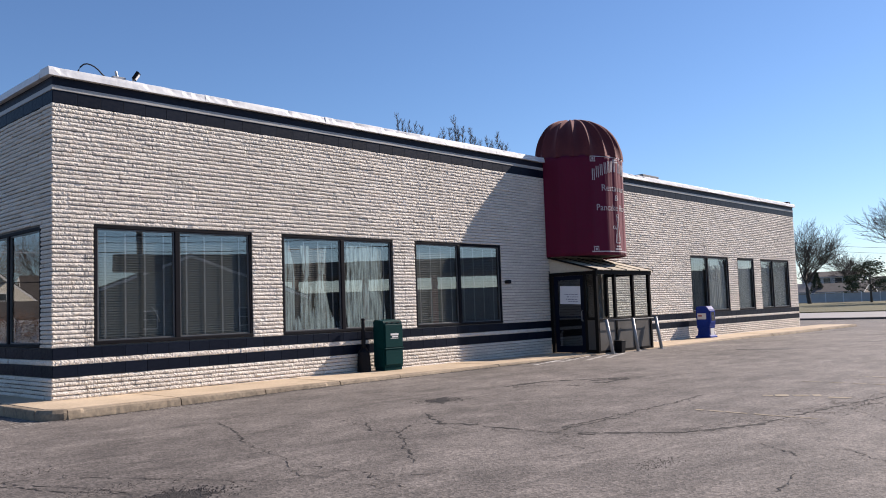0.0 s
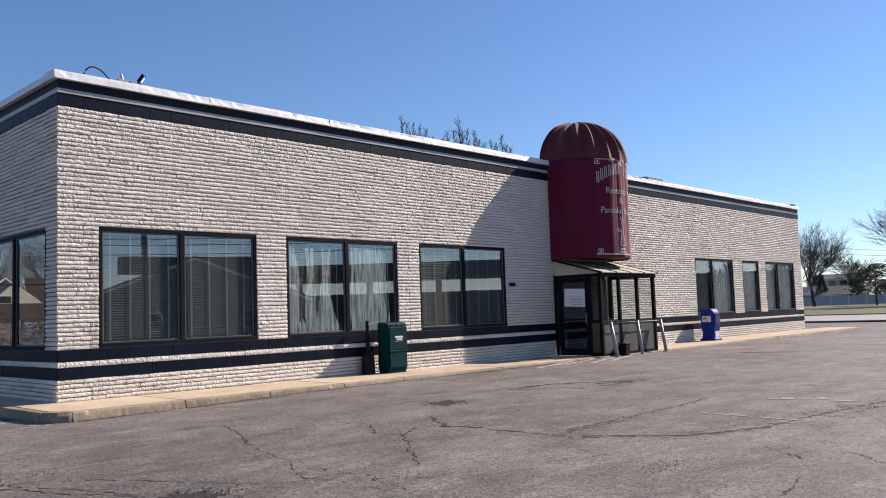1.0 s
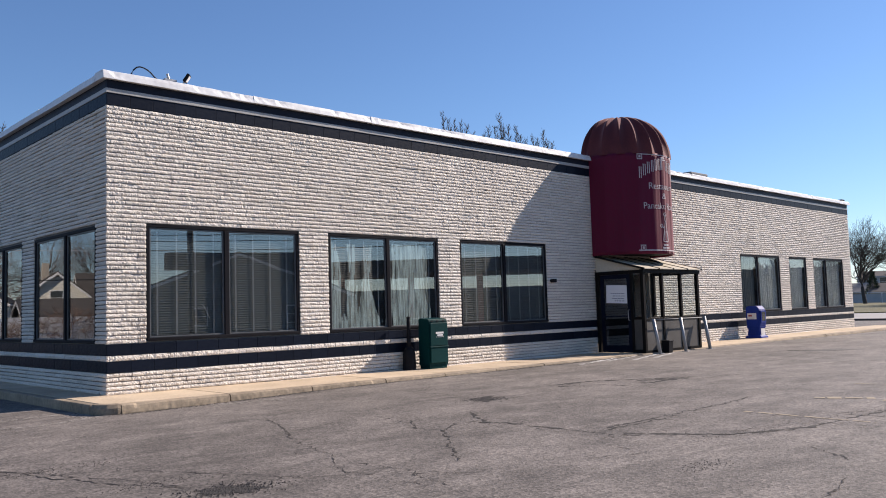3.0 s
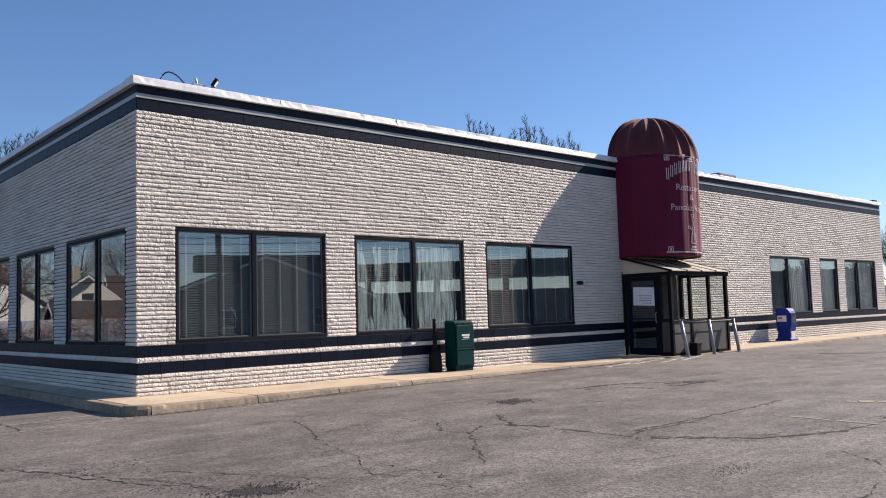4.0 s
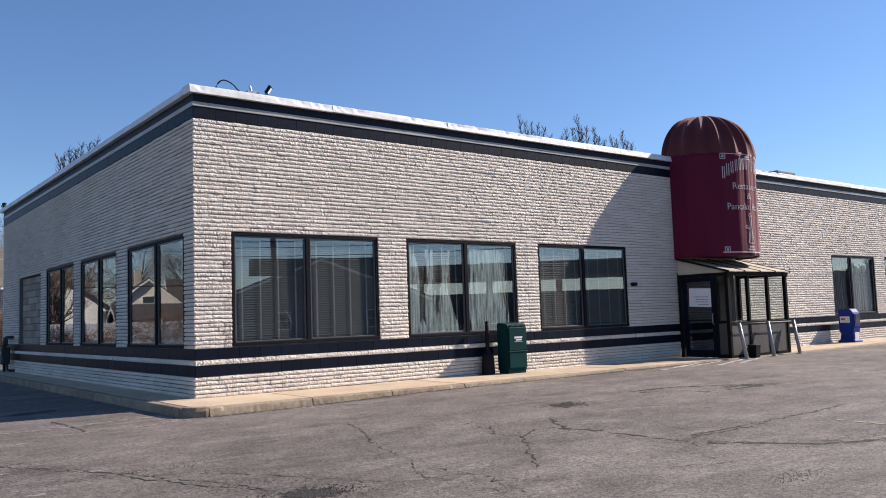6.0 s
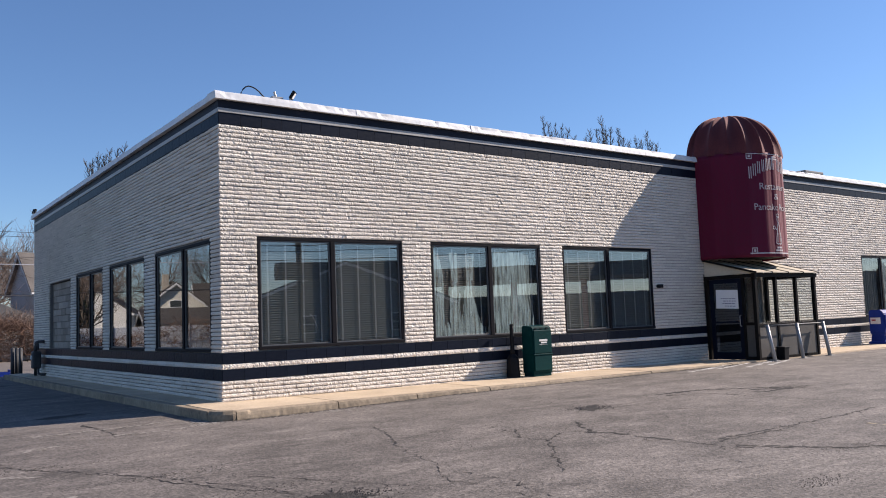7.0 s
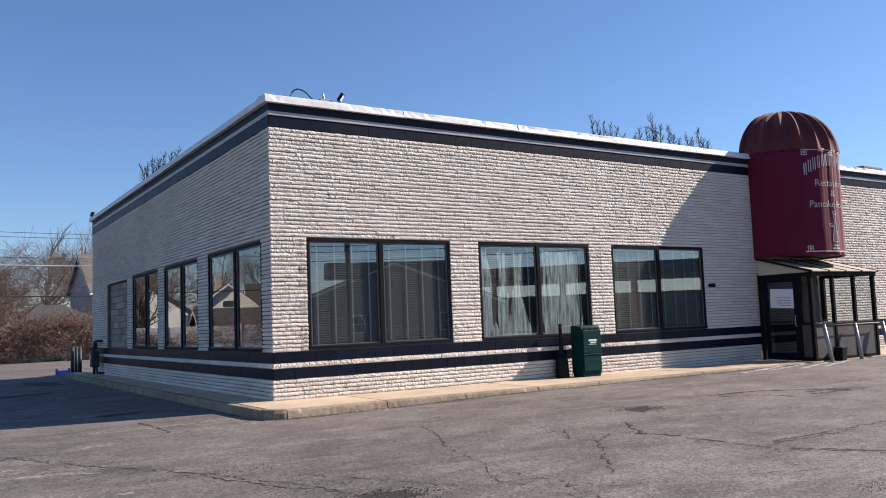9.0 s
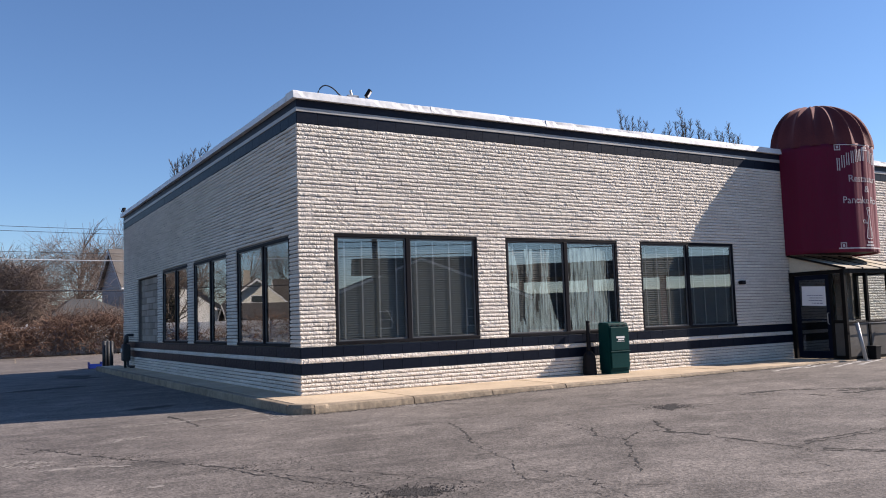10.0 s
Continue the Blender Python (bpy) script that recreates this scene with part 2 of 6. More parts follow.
def add_stone(verts, faces, lay, s0, z0, length, height, seed, mirror):
    nx = max(6, min(28, int(length / 0.021)))
    u, v, d = stone_grid(length, height, seed, nx)
    base = len(verts)
    rows, cols = u.shape
    for r in range(rows):
        for c in range(cols):
            verts.append(lay(s0 + u[r, c], d[r, c], z0 + v[r, c]))
    for r in range(rows - 1):
        for c in range(cols - 1):
            q = (base + r * cols + c, base + r * cols + c + 1, base + (r + 1) * cols + c + 1, base + (r + 1) * cols + c)
            faces.append(q[::-1] if mirror else q)
    ring = [(0, c) for c in range(cols)] + [(r, cols - 1) for r in range(1, rows)] + [(rows - 1, c) for c in range(cols - 2, -1, -1)] + [(r, 0) for r in range(rows - 2, 0, -1)]
    start = len(verts)
    for r, c in ring:
        verts.append(lay(s0 + u[r, c], -0.04, z0 + v[r, c]))
    n = len(ring)
    for k in range(n):
        a, b = ring[k], ring[(k + 1) % n]
        q = (base + a[0] * cols + a[1], start + k, start + (k + 1) % n, base + b[0] * cols + b[1])
        faces.append(q[::-1] if mirror else q)


def stone_rows():
    """Bottom and height of every course."""
    rows, z = [], BAND2[0]
    for k in range(8):
        rows.append((z - 0.0765 * (k + 1), 0.067))
    rows.append((BAND2[1] + 0.002, BAND1[0] - BAND2[1] - 0.004))
    n = 55
    step = (BRICK_TOP - BAND1[1]) / n
    rows += [(BAND1[1] + k * step + 0.004, step - 0.0094) for k in range(n)]
    return rows


def face_with_stones(wall, lay, length, openings, near, seams, mirror, seed):
    r = random.Random(seed)
    verts, faces, singles = [], [], []
    for z0, h in stone_rows():
        blocks = [(o[0] - 0.005, o[1] + 0.005) for o in openings if o[3] - 0.02 < z0 + h / 2 < o[4] + 0.005]
        s = -0.012 + (0.02 if not mirror else 0.05)
        free, last = [], 0.0 if mirror else -0.012
        for a, b in sorted(blocks):
            free.append((last, a))
            last = b
        free.append((last, length))
        free = [(max(a, lo), min(b, hi)) for a, b in free for lo, hi in zip([-1] + seams, seams + [length])]
        for a, b in free:
            s = a
            while b - s > 0.05:
                ln = min(r.choice((0.34, 0.46, 0.55, 0.60, 0.60)) + r.uniform(-0.03, 0.03), b - s)
                if b - s - ln < 0.14:
                    ln = b - s
                gap = r.choice((0.004, 0.005, 0.008))
                seed_k = r.randrange(4000)
                shy = r.choice((0.0, 0.003, 0.006, 0.010) if mirror else (0.0, 0.0, 0.0, 0.002, 0.004))
                if s + ln < near and len(singles) < 300:
                    singles.append((s, z0 + shy / 2, ln - gap, h - shy, seed_k))
                else:
                    add_stone(verts, faces, lay, s, z0 + shy / 2, ln - gap, h - shy, seed_k, mirror)
                s += ln
    rest = piece("stone_facing", arrays_mesh("stone_facing", verts, faces, STONE), wall)
    tagged(rest, "white-painted split-face stone courses", kind="stuff")
    return singles


SEAMS = [8.37]
near_front = face_with_stones(wall_south, to_front, FRONT_END, FRONT_WINDOWS + [(14.33, 17.40, None, 0, 2.45)], 2.3, SEAMS, False, 3)
near_side = face_with_stones(wall_west, to_side, SIDE_END, SIDE_WINDOWS + [SIDE_BLIND_OPENING], 2.3, [], True, 5)


def single_stones(wall, lay, singles, mirror):
    """Stones that stand near the camera, each its own object on a few shared shapes."""
    shapes = {}
    for s, z0, ln, h, k in singles:
        kind = (round(h, 3), k % 9)
        if kind not in shapes:
            verts, faces = [], []
            add_stone(verts, faces, lay, 0, 0, 0.55, h, 11 + k % 9 * 37, mirror)
            shapes[kind] = arrays_mesh("stone", verts, faces, STONE_ONE)
        ob = piece("stone", shapes[kind], wall)
        ob.location = lay(s, 0, z0)
        ob.scale = (1, ln / 0.55, 1) if mirror else (ln / 0.55, 1, 1)


# ---- tile bands, pale strip and coping ----
def band(wall, lay, length, z0, z1, openings, along):
    shapes = {}
    s, count = 0.0, 0
    blocks = [(o[0], o[1]) for o in openings if o[3] < z0 and o[4] > z1]
    while s < length - 0.05:
        ln = min(0.425, length - s)
        if not any(a - 0.02 < s + ln / 2 < b + 0.02 for a, b in blocks):
            key = round(ln, 3)
            if key not in shapes:
                p, q = lay(0.002, 0.006, 0.002), lay(ln - 0.003, -0.035, z1 - z0 - 0.002)
                bm = box(min(p[0], q[0]), max(p[0], q[0]), min(p[1], q[1]), max(p[1], q[1]), p[2], q[2], 0.003)
                shapes[key] = finish(bm, "tile", TILE)
            ob = piece("tile", shapes[key], wall)
            ob.location = lay(s, random.uniform(-0.0015, 0.0015), z0)
        s += ln


DOORWAY = [(14.33, 17.40, None, -1, 2.45)]


def long_strip(name, wall, lay, s0, s1, d0, d1, z0, z1, material, bevel=0.004):
    p, q = lay(s0, d0, z0), lay(s1, d1, z1)
    return part(name, box(min(p[0], q[0]), max(p[0], q[0]), min(p[1], q[1]), max(p[1], q[1]), z0, z1, bevel), material, wall)


def coping_run(wall, lay, length, start, flip):
    """White metal coping in lengths: a dented face that leans back, a drip edge, uneven joints."""
    s = start
    r = random.Random(9)
    while s < length - 0.02:
        ln = min(3.02, length - s)
        lift, kick, lean = r.uniform(-0.004, 0.008), r.uniform(-0.005, 0.005), r.uniform(-0.006, 0.006)
        n = max(2, int(ln / 0.10))
        vs, fs = [], []
        dent = 0.0
        for k in range(n + 1):
            at = s + 0.002 + (ln - 0.004) * k / n
            dent = 0.6 * dent + (r.uniform(0.006, 0.02) if r.random() < 0.10 else 0.0)
            wob = 0.003 * math.sin(at * 2.1) + r.gauss(0, 0.0012)
            z0, z1 = UPPER_TOP + 0.004 + kick, ROOF_TOP + lift
            for d, z in ((0.086, z0), (0.106 + wob, z0 - 0.006), (0.104 + wob, z0 + 0.012), (0.096 + wob - dent, (z0 + z1) / 2 + 0.01),
                         (0.088 + lean + wob - dent * 0.6, z1 - 0.014), (0.072 + lean, z1 - 0.001 - dent * 0.5), (-0.30, z1 + 0.004), (-0.30, z0)):
                vs.append(lay(at, d, z))
        m = 8
        for k in range(n):
            for j in range(m):
                q = (k * m + j, k * m + (j + 1) % m, (k + 1) * m + (j + 1) % m, (k + 1) * m + j)
                fs.append(q if flip else q[::-1])
        fs += [tuple(range(m)), tuple(range(n * m + m - 1, n * m - 1, -1))]
        piece("coping_length", arrays_mesh("coping_length", vs, fs, COPING), wall)
        s += ln


for wall, lay, length in ((wall_south, to_front, FRONT_END), (wall_west, to_side, SIDE_END)):
    flush = lay is to_side
    for z0, z1 in (BAND2, BAND1, (BRICK_TOP, TILE_TOP)):
        band(wall, lay, length, z0, z1, DOORWAY if not flush else [], flush)
    pale = long_strip("pale_strip", wall, lay, -0.02 if not flush else 0.036, length, 0.02, -0.034, TILE_TOP, STRIPE_TOP, STRIPE)
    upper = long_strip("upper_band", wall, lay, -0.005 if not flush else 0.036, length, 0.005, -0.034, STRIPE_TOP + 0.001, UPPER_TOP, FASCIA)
    if flush:
        let_fall(pale)
        let_fall(upper)
coping_run(wall_south, to_front, FRONT_END + 0.1, -0.10, False)
coping_run(wall_west, to_side, SIDE_END + 0.1, 0.303, True)


# ---- windows ----
def oriented(lay, s0, s1, d0, d1, z0, z1, bevel=0.0):
    p, q = lay(s0, d0, z0), lay(s1, d1, z1)
    return box(min(p[0], q[0]), max(p[0], q[0]), min(p[1], q[1]), max(p[1], q[1]), z0, z1, bevel)


def window(name, lay, opening, label, wide=0.062, dim=False):
    a, b, mid, z0, z1 = opening
    w = tagged(holder(name, lay((a + b) / 2, -0.06, z0)), label, "window", kind="structure")
    inv = Matrix.Translation(w.location).inverted()

    def add(kind, bm, material):
        ob = part(kind, bm, material, w)
        ob.matrix_parent_inverse = inv
        return ob
    add("window_head", oriented(lay, a, b, -0.005, -0.11, z1 - wide, z1, 0.006), FRAME)
    add("window_sill", oriented(lay, a, b, 0.012, -0.11, z0, z0 + 0.055, 0.006), FRAME)
    add("jamb", oriented(lay, a, a + wide, -0.008, -0.11, z0 + 0.055, z1 - wide, 0.006), FRAME)
    add("jamb", oriented(lay, b - wide, b, -0.008, -0.11, z0 + 0.055, z1 - wide, 0.006), FRAME)
    stops = [a + wide, b - wide]
    if mid:
        add("mullion", oriented(lay, mid - 0.05, mid + 0.05, 0.0, -0.11, z0 + 0.055, z1 - wide, 0.008), FRAME)
        stops = [a + wide, mid - 0.05, mid + 0.05, b - wide]
    panes = list(zip(stops[::2], stops[1::2]))
    for u, v in panes:
        for s0, s1, h0, h1 in ((u, u + 0.028, z0 + 0.055, z1 - wide), (v - 0.028, v, z0 + 0.055, z1 - wide),
                               (u + 0.028, v - 0.028, z0 + 0.055, z0 + 0.083), (u + 0.028, v - 0.028, z1 - wide - 0.028, z1 - wide)):
            add("glazing_bead", oriented(lay, s0, s1, -0.03, -0.075, h0, h1, 0.004), BEAD)
        add("pane", oriented(lay, u + 0.02, v - 0.02, -0.048, -0.054, z0 + 0.06, z1 - wide - 0.006), GLASS).visible_shadow = dim
    return panes


BEAD = surface("grey_glazing_bead", (0.05, 0.055, 0.06), (0.10, 0.105, 0.11), 0.4, 2, 40, 0.05)


def slat_mesh(width, material):
    bm = bmesh.new()
    prof = [(-0.024, 0.000), (-0.008, 0.004), (0.008, 0.004), (0.024, 0.000)]
    tilt = radians(57)
    pts = []
    for d, h in prof + [(d, h - 0.0015) for d, h in prof[::-1]]:
        pts.append((d * math.cos(tilt) - h * math.sin(tilt), d * math.sin(tilt) + h * math.cos(tilt)))
    rows = [[bm.verts.new((x, d, h)) for d, h in pts] for x in (-width / 2, width / 2)]
    n = len(pts)
    for k in range(n):
        bm.faces.new((rows[0][k], rows[0][(k + 1) % n], rows[1][(k + 1) % n], rows[1][k]))
    bm.faces.new(rows[0][::-1])
    bm.faces.new(rows[1])
    return finish(bm, "slat", material)


def blind(s0, s1, z0, z1, y=0.115, tapes=4, seed=1, material=SLAT):
    width = s1 - s0 - 0.03
    b = holder("venetian_blind", ((s0 + s1) / 2, y, z0), "lowered grey aluminium venetian blind with pale ladder tapes", "blind", "blinds in the front windows")
    part("head_rail", box(-width / 2, width / 2, -0.03, 0.03, z1 - z0 - 0.05, z1 - z0, 0.004), material, b)
    part("bottom_rail", box(-width / 2, width / 2, -0.02, 0.02, 0.03, 0.05, 0.004), material, b)
    me = slat_mesh(width, material)
    r = random.Random(seed)
    h = 0.085
    while h < z1 - z0 - 0.07:
        ob = piece("slat", me, b)
        ob.location = (0, r.uniform(-0.003, 0.003), h)
        ob.rotation_euler = (r.uniform(-0.06, 0.06), r.uniform(-0.002, 0.002), 0)
        h += 0.046
    for k in range(tapes):
        x = -width / 2 + width * (k + 0.42) / (tapes - 0.1)
        part("ladder_tape", box(x - 0.016, x + 0.016, -0.034, -0.031, 0.03, z1 - z0 - 0.05), TAPE, b)
    return b


panes_of = []
for n, o in enumerate(FRONT_WINDOWS):
    panes_of.append(window(f"window_{n + 1}", to_front, o, "black-framed plate window with drawn blinds" if n in (0, 2) else "black-framed window with curtains behind the glass", dim=n in (0, 2)))
for n, o in enumerate(SIDE_WINDOWS):
    window(f"window_{n + 7}", to_side, o, "black-framed side window mirroring houses and bare trees")
for k, (n, p) in enumerate(((0, 0), (0, 1), (1, 0), (1, 1), (2, 0), (2, 1))):
    u, v = panes_of[n][p]
    blind(u, v, FRONT_WINDOWS[n][3] + 0.06, FRONT_WINDOWS[n][4] - 0.08, seed=k, material=DIMMED_SLAT if n == 1 else SLAT)

# ---- tower awning over the entrance ----
CLOTH = surface("burgundy_awning_cloth", (0.088, 0.0030, 0.021), (0.124, 0.0052, 0.030), 0.75, 0.7, 26, 0.25, 120, stretch=(1, 1, 0.25), depth=0.003, spec=0.26)
DOME_CLOTH = surface("faded_red_awning_cloth", (0.080, 0.017, 0.022), (0.140, 0.038, 0.038), 0.8, 0.8, 26, 0.25, 120, depth=0.003, spec=0.2)
DARK = surface("hollow_shade", (0.012, 0.012, 0.012), (0.03, 0.03, 0.03), 0.9, 2, 30, 0.0)
PRINT = surface("white_print", (0.36, 0.31, 0.32), (0.58, 0.52, 0.53), 0.75, 5, 60, 0.05)
for cloth in (CLOTH, DOME_CLOTH):
    weave = cloth.node_tree.nodes["Principled BSDF"].inputs
    weave["Sheen Weight"].default_value, weave["Sheen Roughness"].default_value = 0.35, 0.35
    weave["Sheen Tint"].default_value = (1.0, 0.72, 0.68, 1)
TOWER_LOW, TOWER_TOP, DOME_HIGH = 2.90, 5.86, 1.375


def tower_radius(phi, z):
    """phi in degrees from straight ahead; the cloth sags between its ribs and has upright creases."""
    k = (phi + 90) / 18.0
    sag = 0.022 * math.sin(math.pi * (k % 1.0))
    h = (z - TOWER_LOW) / (TOWER_TOP - TOWER_LOW)
    crease = 0.0
    for c, w, a in ((1.0, 1.2, 0.012), (6.0, 1.6, 0.022), (9.0, 1.2, -0.014), (13.0, 1.5, -0.016), (17.0, 1.3, 0.014), (21.0, 1.8, 0.018), (26.0, 1.5, -0.014), (31.0, 2, 0.014),
                    (37.0, 2, -0.014), (44.0, 2.4, 0.014), (-6.0, 1.6, -0.012), (-14.0, 2, 0.010), (-22, 2.4, -0.010), (-33, 3, 0.009), (-50, 3, -0.010), (-64, 3, 0.010)):
        p = phi - c - 3.0 * (h - 0.5)
        crease += a * math.exp(-(p / w) ** 2) * (0.35 + 0.65 * h)
    return TOWER_R - sag * (0.5 + 0.5 * math.sin(math.pi * h)) + crease


def tower_point(phi, z, out=0.0):
    r = tower_radius(phi, z) + out
    return (TOWER_X + r * math.sin(radians(phi)), -max(r * math.cos(radians(phi)), 0) - 0.012, z)


awning = holder("tower_awning", (TOWER_X, 0, TOWER_LOW), "round burgundy cloth awning tower with a faded ribbed dome", "awning")
up = Matrix.Translation((-TOWER_X, 0, -TOWER_LOW))


def awning_part(name, me, label=""):
    ob = piece(name, me, awning)
    ob.matrix_parent_inverse = up
    if label:
        ob["label"] = label
    return ob


verts, faces = [], []
cols, rows = 181, 25
for side in (0.0, -0.03):
    for j in range(rows):
        z = TOWER_LOW + (TOWER_TOP - TOWER_LOW) * j / (rows - 1)
        for i in range(cols):
            verts.append(tower_point(-90 + i, z, side))
half = cols * rows
for j in range(rows - 1):
    for i in range(cols - 1):
        q = (j * cols + i, j * cols + i + 1, (j + 1) * cols + i + 1, (j + 1) * cols + i)
        faces += [q, tuple(half + v for v in q[::-1])]
for i in range(cols - 1):
    faces.append((i + 1, i, half + i, half + i + 1))
    t = (rows - 1) * cols
    faces.append((t + i, t + i + 1, half + t + i + 1, half + t + i))
awning_part("drum", arrays_mesh("drum", verts, faces, CLOTH, True), "burgundy cloth drum with creases")

# added dark sheet under the drum, coloured as the shade of its hollow
bm = bmesh.new()
ring = [bm.verts.new((TOWER_X + 1.49 * math.sin(radians(p)), -1.49 * math.cos(radians(p)) - 0.013, TOWER_LOW + 0.05)) for p in range(-88, 89, 8)]
bm.faces.new(ring)
made = bmesh.ops.extrude_face_region(bm, geom=bm.faces[:])["geom"]
bmesh.ops.translate(bm, vec=(0, 0, 0.03), verts=[v for v in made if isinstance(v, bmesh.types.BMVert)])
awning_part("hollow_shade_sheet", finish(bm, "hollow_shade_sheet", DARK))
bm = tube([(TOWER_X + 1.51 * math.sin(radians(p)), -1.51 * math.cos(radians(p)) - 0.013, TOWER_LOW + 0.012) for p in range(-89, 90, 6)], 0.018, 8)
awning_part("hem_pipe", finish(bm, "hem_pipe", CLOTH))

# dome of gores drawn tight over ribs
verts, faces = [], []
gores, per, steps = 20, 10, 20
n = gores * per
for j in range(steps + 1):
    a = math.pi / 2 * j / steps
    for i in range(n):
        phi = 2 * math.pi * i / n
        u = (i % per) / per
        pinch = math.sin(math.pi * u)
        flat = 1 - 0.155 * pinch * math.cos(a) ** 0.5 * (0.30 + 0.70 * math.sin(min(a * 1.6, math.pi / 2)))
        r = TOWER_R * 1.03 * math.cos(a) ** 0.86 * flat
        y = -r * math.cos(phi)
        if y > 0:
            y *= 0.5
        verts.append((TOWER_X + r * math.sin(phi), y - 0.012, TOWER_TOP - 0.03 + DOME_HIGH * math.sin(a) ** 1.0 * (1 - 0.02 * pinch)))
for j in range(steps):
    for i in range(n):
        faces.append((j * n + i, j * n + (i + 1) % n, (j + 1) * n + (i + 1) % n, (j + 1) * n + i))
awning_part("dome", arrays_mesh("dome", verts, faces, DOME_CLOTH, True), "faded red ribbed cloth dome")


def printed(name, me_verts, me_faces):
    """Flat print laid on the drum: x is degrees round it, y is height."""
    pts = [tower_point(x, y, 0.005) for x, y in me_verts]
    return awning_part(name, arrays_mesh(name, pts, me_faces, PRINT))


def print_bar(name, x0, x1, z0, z1):
    n = max(1, int(abs(x1 - x0) / 2))
    vs = [(x0 + (x1 - x0) * k / n, z) for z in (z0, z1) for k in range(n + 1)]
    fs = [(k, k + 1, n + 2 + k, n + 1 + k) for k in range(n)]
    return printed(name, vs, fs)


def lettering(word, size, wide, z, stretch=1.0):
    """Words in the built-in font, bent round the drum; wide in degrees."""
    cu = bpy.data.curves.new("word", "FONT")
    cu.body, cu.size, cu.align_x = word, 1.0, "CENTER"
    cu.resolution_u = 3
    tmp = bpy.data.objects.new("word", cu)
    scene.collection.objects.link(tmp)
    me = tmp.evaluated_get(bpy.context.evaluated_depsgraph_get()).to_mesh()
    vs = [(v.co.x, v.co.y) for v in me.vertices]
    fs = [tuple(p.vertices) for p in me.polygons]
    tmp.to_mesh_clear()
    bpy.data.objects.remove(tmp)
    xs = [v[0] for v in vs]
    k = wide / (max(xs) - min(xs))
    mid = (max(xs) + min(xs)) / 2
    pts = [((x - mid) * k, z + y * size) for x, y in vs]
    root = list(range(len(pts)))

    def find(a):
        while root[a] != a:
            root[a] = root[root[a]]
            a = root[a]
        return a
    for f in fs:
        for b in f[1:]:
            root[find(b)] = find(f[0])
    groups = {}
    for f in fs:
        groups.setdefault(find(f[0]), []).append(f)
    for some in groups.values():
        used = sorted({v for f in some for v in f})
        at = {v: n for n, v in enumerate(used)}
        printed("letter", [pts[v] for v in used], [tuple(at[v] for v in f) for f in some])


lettering("Restaurant", 0.27, 45, 4.80)
lettering("&", 0.25, 7, 4.52)
lettering("Pancake House", 0.27, 60, 4.215)
# name line: plain arched bars
for a, b in ((-34.5, -30.5), (-29.5, -25.2), (-24.2, -20), (-19, -15), (-14, -10), (-9, -5.2), (-4.2, -0.6), (5, 9), (10, 14), (15, 18.5), (19.5, 23), (24, 28), (29, 33)):
    mid = (a + b) / 2
    z = 5.55 - 0.30 * (mid / 34) ** 2
    for x0, x1 in ((a + 0.3, a + 1.3), (b - 1.5, b - 0.5)):
        print_bar("name_bar", x0, x1, z - 0.17, z + 0.17)
print_bar("border", -35, 35, 5.80, 5.825)
print_bar("border", -38, 38, 2.985, 3.02)
for s in (-1, 1):
    for z0, z1 in ((5.66, 5.83), (2.99, 3.16)):
        for x0, x1, h0, h1 in ((-36, -35.2, z0, z1), (-30.5, -29.7, z0, z1), (-35.2, -30.5, z0, z0 + 0.025), (-35.2, -30.5, z1 - 0.025, z1), (-34, -31.6, z0 + 0.05, z1 - 0.05)):
            print_bar("corner_mark", s * x0, s * x1, h0, h1)
for x0, x1, z0, z1 in ((-5, 5, 5.66, 5.70), (-4, 4, 5.72, 5.76), (-6, 6, 3.05, 3.10), (-4, 4, 3.13, 3.18)):
    print_bar("centre_mark", x0, x1, z0, z1)
# plain emblem: an outlined bell shape with a ring beside it
def print_stroke(points, wide):
    """A bent line of even width; points in degrees round the drum and metres up."""
    flat = [(x * 0.0269, z) for x, z in points]
    vs, fs = [], []
    for (x0, z0), (x1, z1) in zip(flat, flat[1:]):
        ln = math.hypot(x1 - x0, z1 - z0)
        nx, nz = -(z1 - z0) / ln * wide / 2, (x1 - x0) / ln * wide / 2
        o = len(vs)
        vs += [((x0 - nx) / 0.0269, z0 - nz), ((x1 - nx) / 0.0269, z1 - nz), ((x1 + nx) / 0.0269, z1 + nz), ((x0 + nx) / 0.0269, z0 + nz)]
        fs.append((o, o + 1, o + 2, o + 3))
    return printed("emblem", vs, fs)


def ring_points(x, z, rx, rz, n=10):
    return [(x + rx * math.cos(6.2832 * k / n), z + rz * math.sin(6.2832 * k / n)) for k in range(n + 1)]


for s in (-1, 1):
    print_stroke([(s * 0.8, 3.84), (s * 1.6, 3.72), (s * 2.2, 3.60), (s * 3.6, 3.44), (s * 4.4, 3.28)], 0.028)
    print_stroke([(s * 1.4, 3.56), (s * 2.0, 3.42), (s * 2.3, 3.30)], 0.018)
print_stroke([(-4.4, 3.28), (-2.2, 3.25), (0, 3.265), (2.2, 3.25), (4.4, 3.28)], 0.028)
print_stroke(ring_points(0, 3.95, 1.7, 0.10), 0.024)
print_stroke(ring_points(0, 4.06, 2.6, 0.05), 0.020)
print_stroke([(-1.2, 3.74), (-3.4, 3.66), (-5.2, 3.72)], 0.024)
print_stroke(ring_points(-6.4, 3.72, 1.8, 0.045), 0.022)
print_stroke([(-2.2, 3.60), (2.2, 3.60)], 0.020)

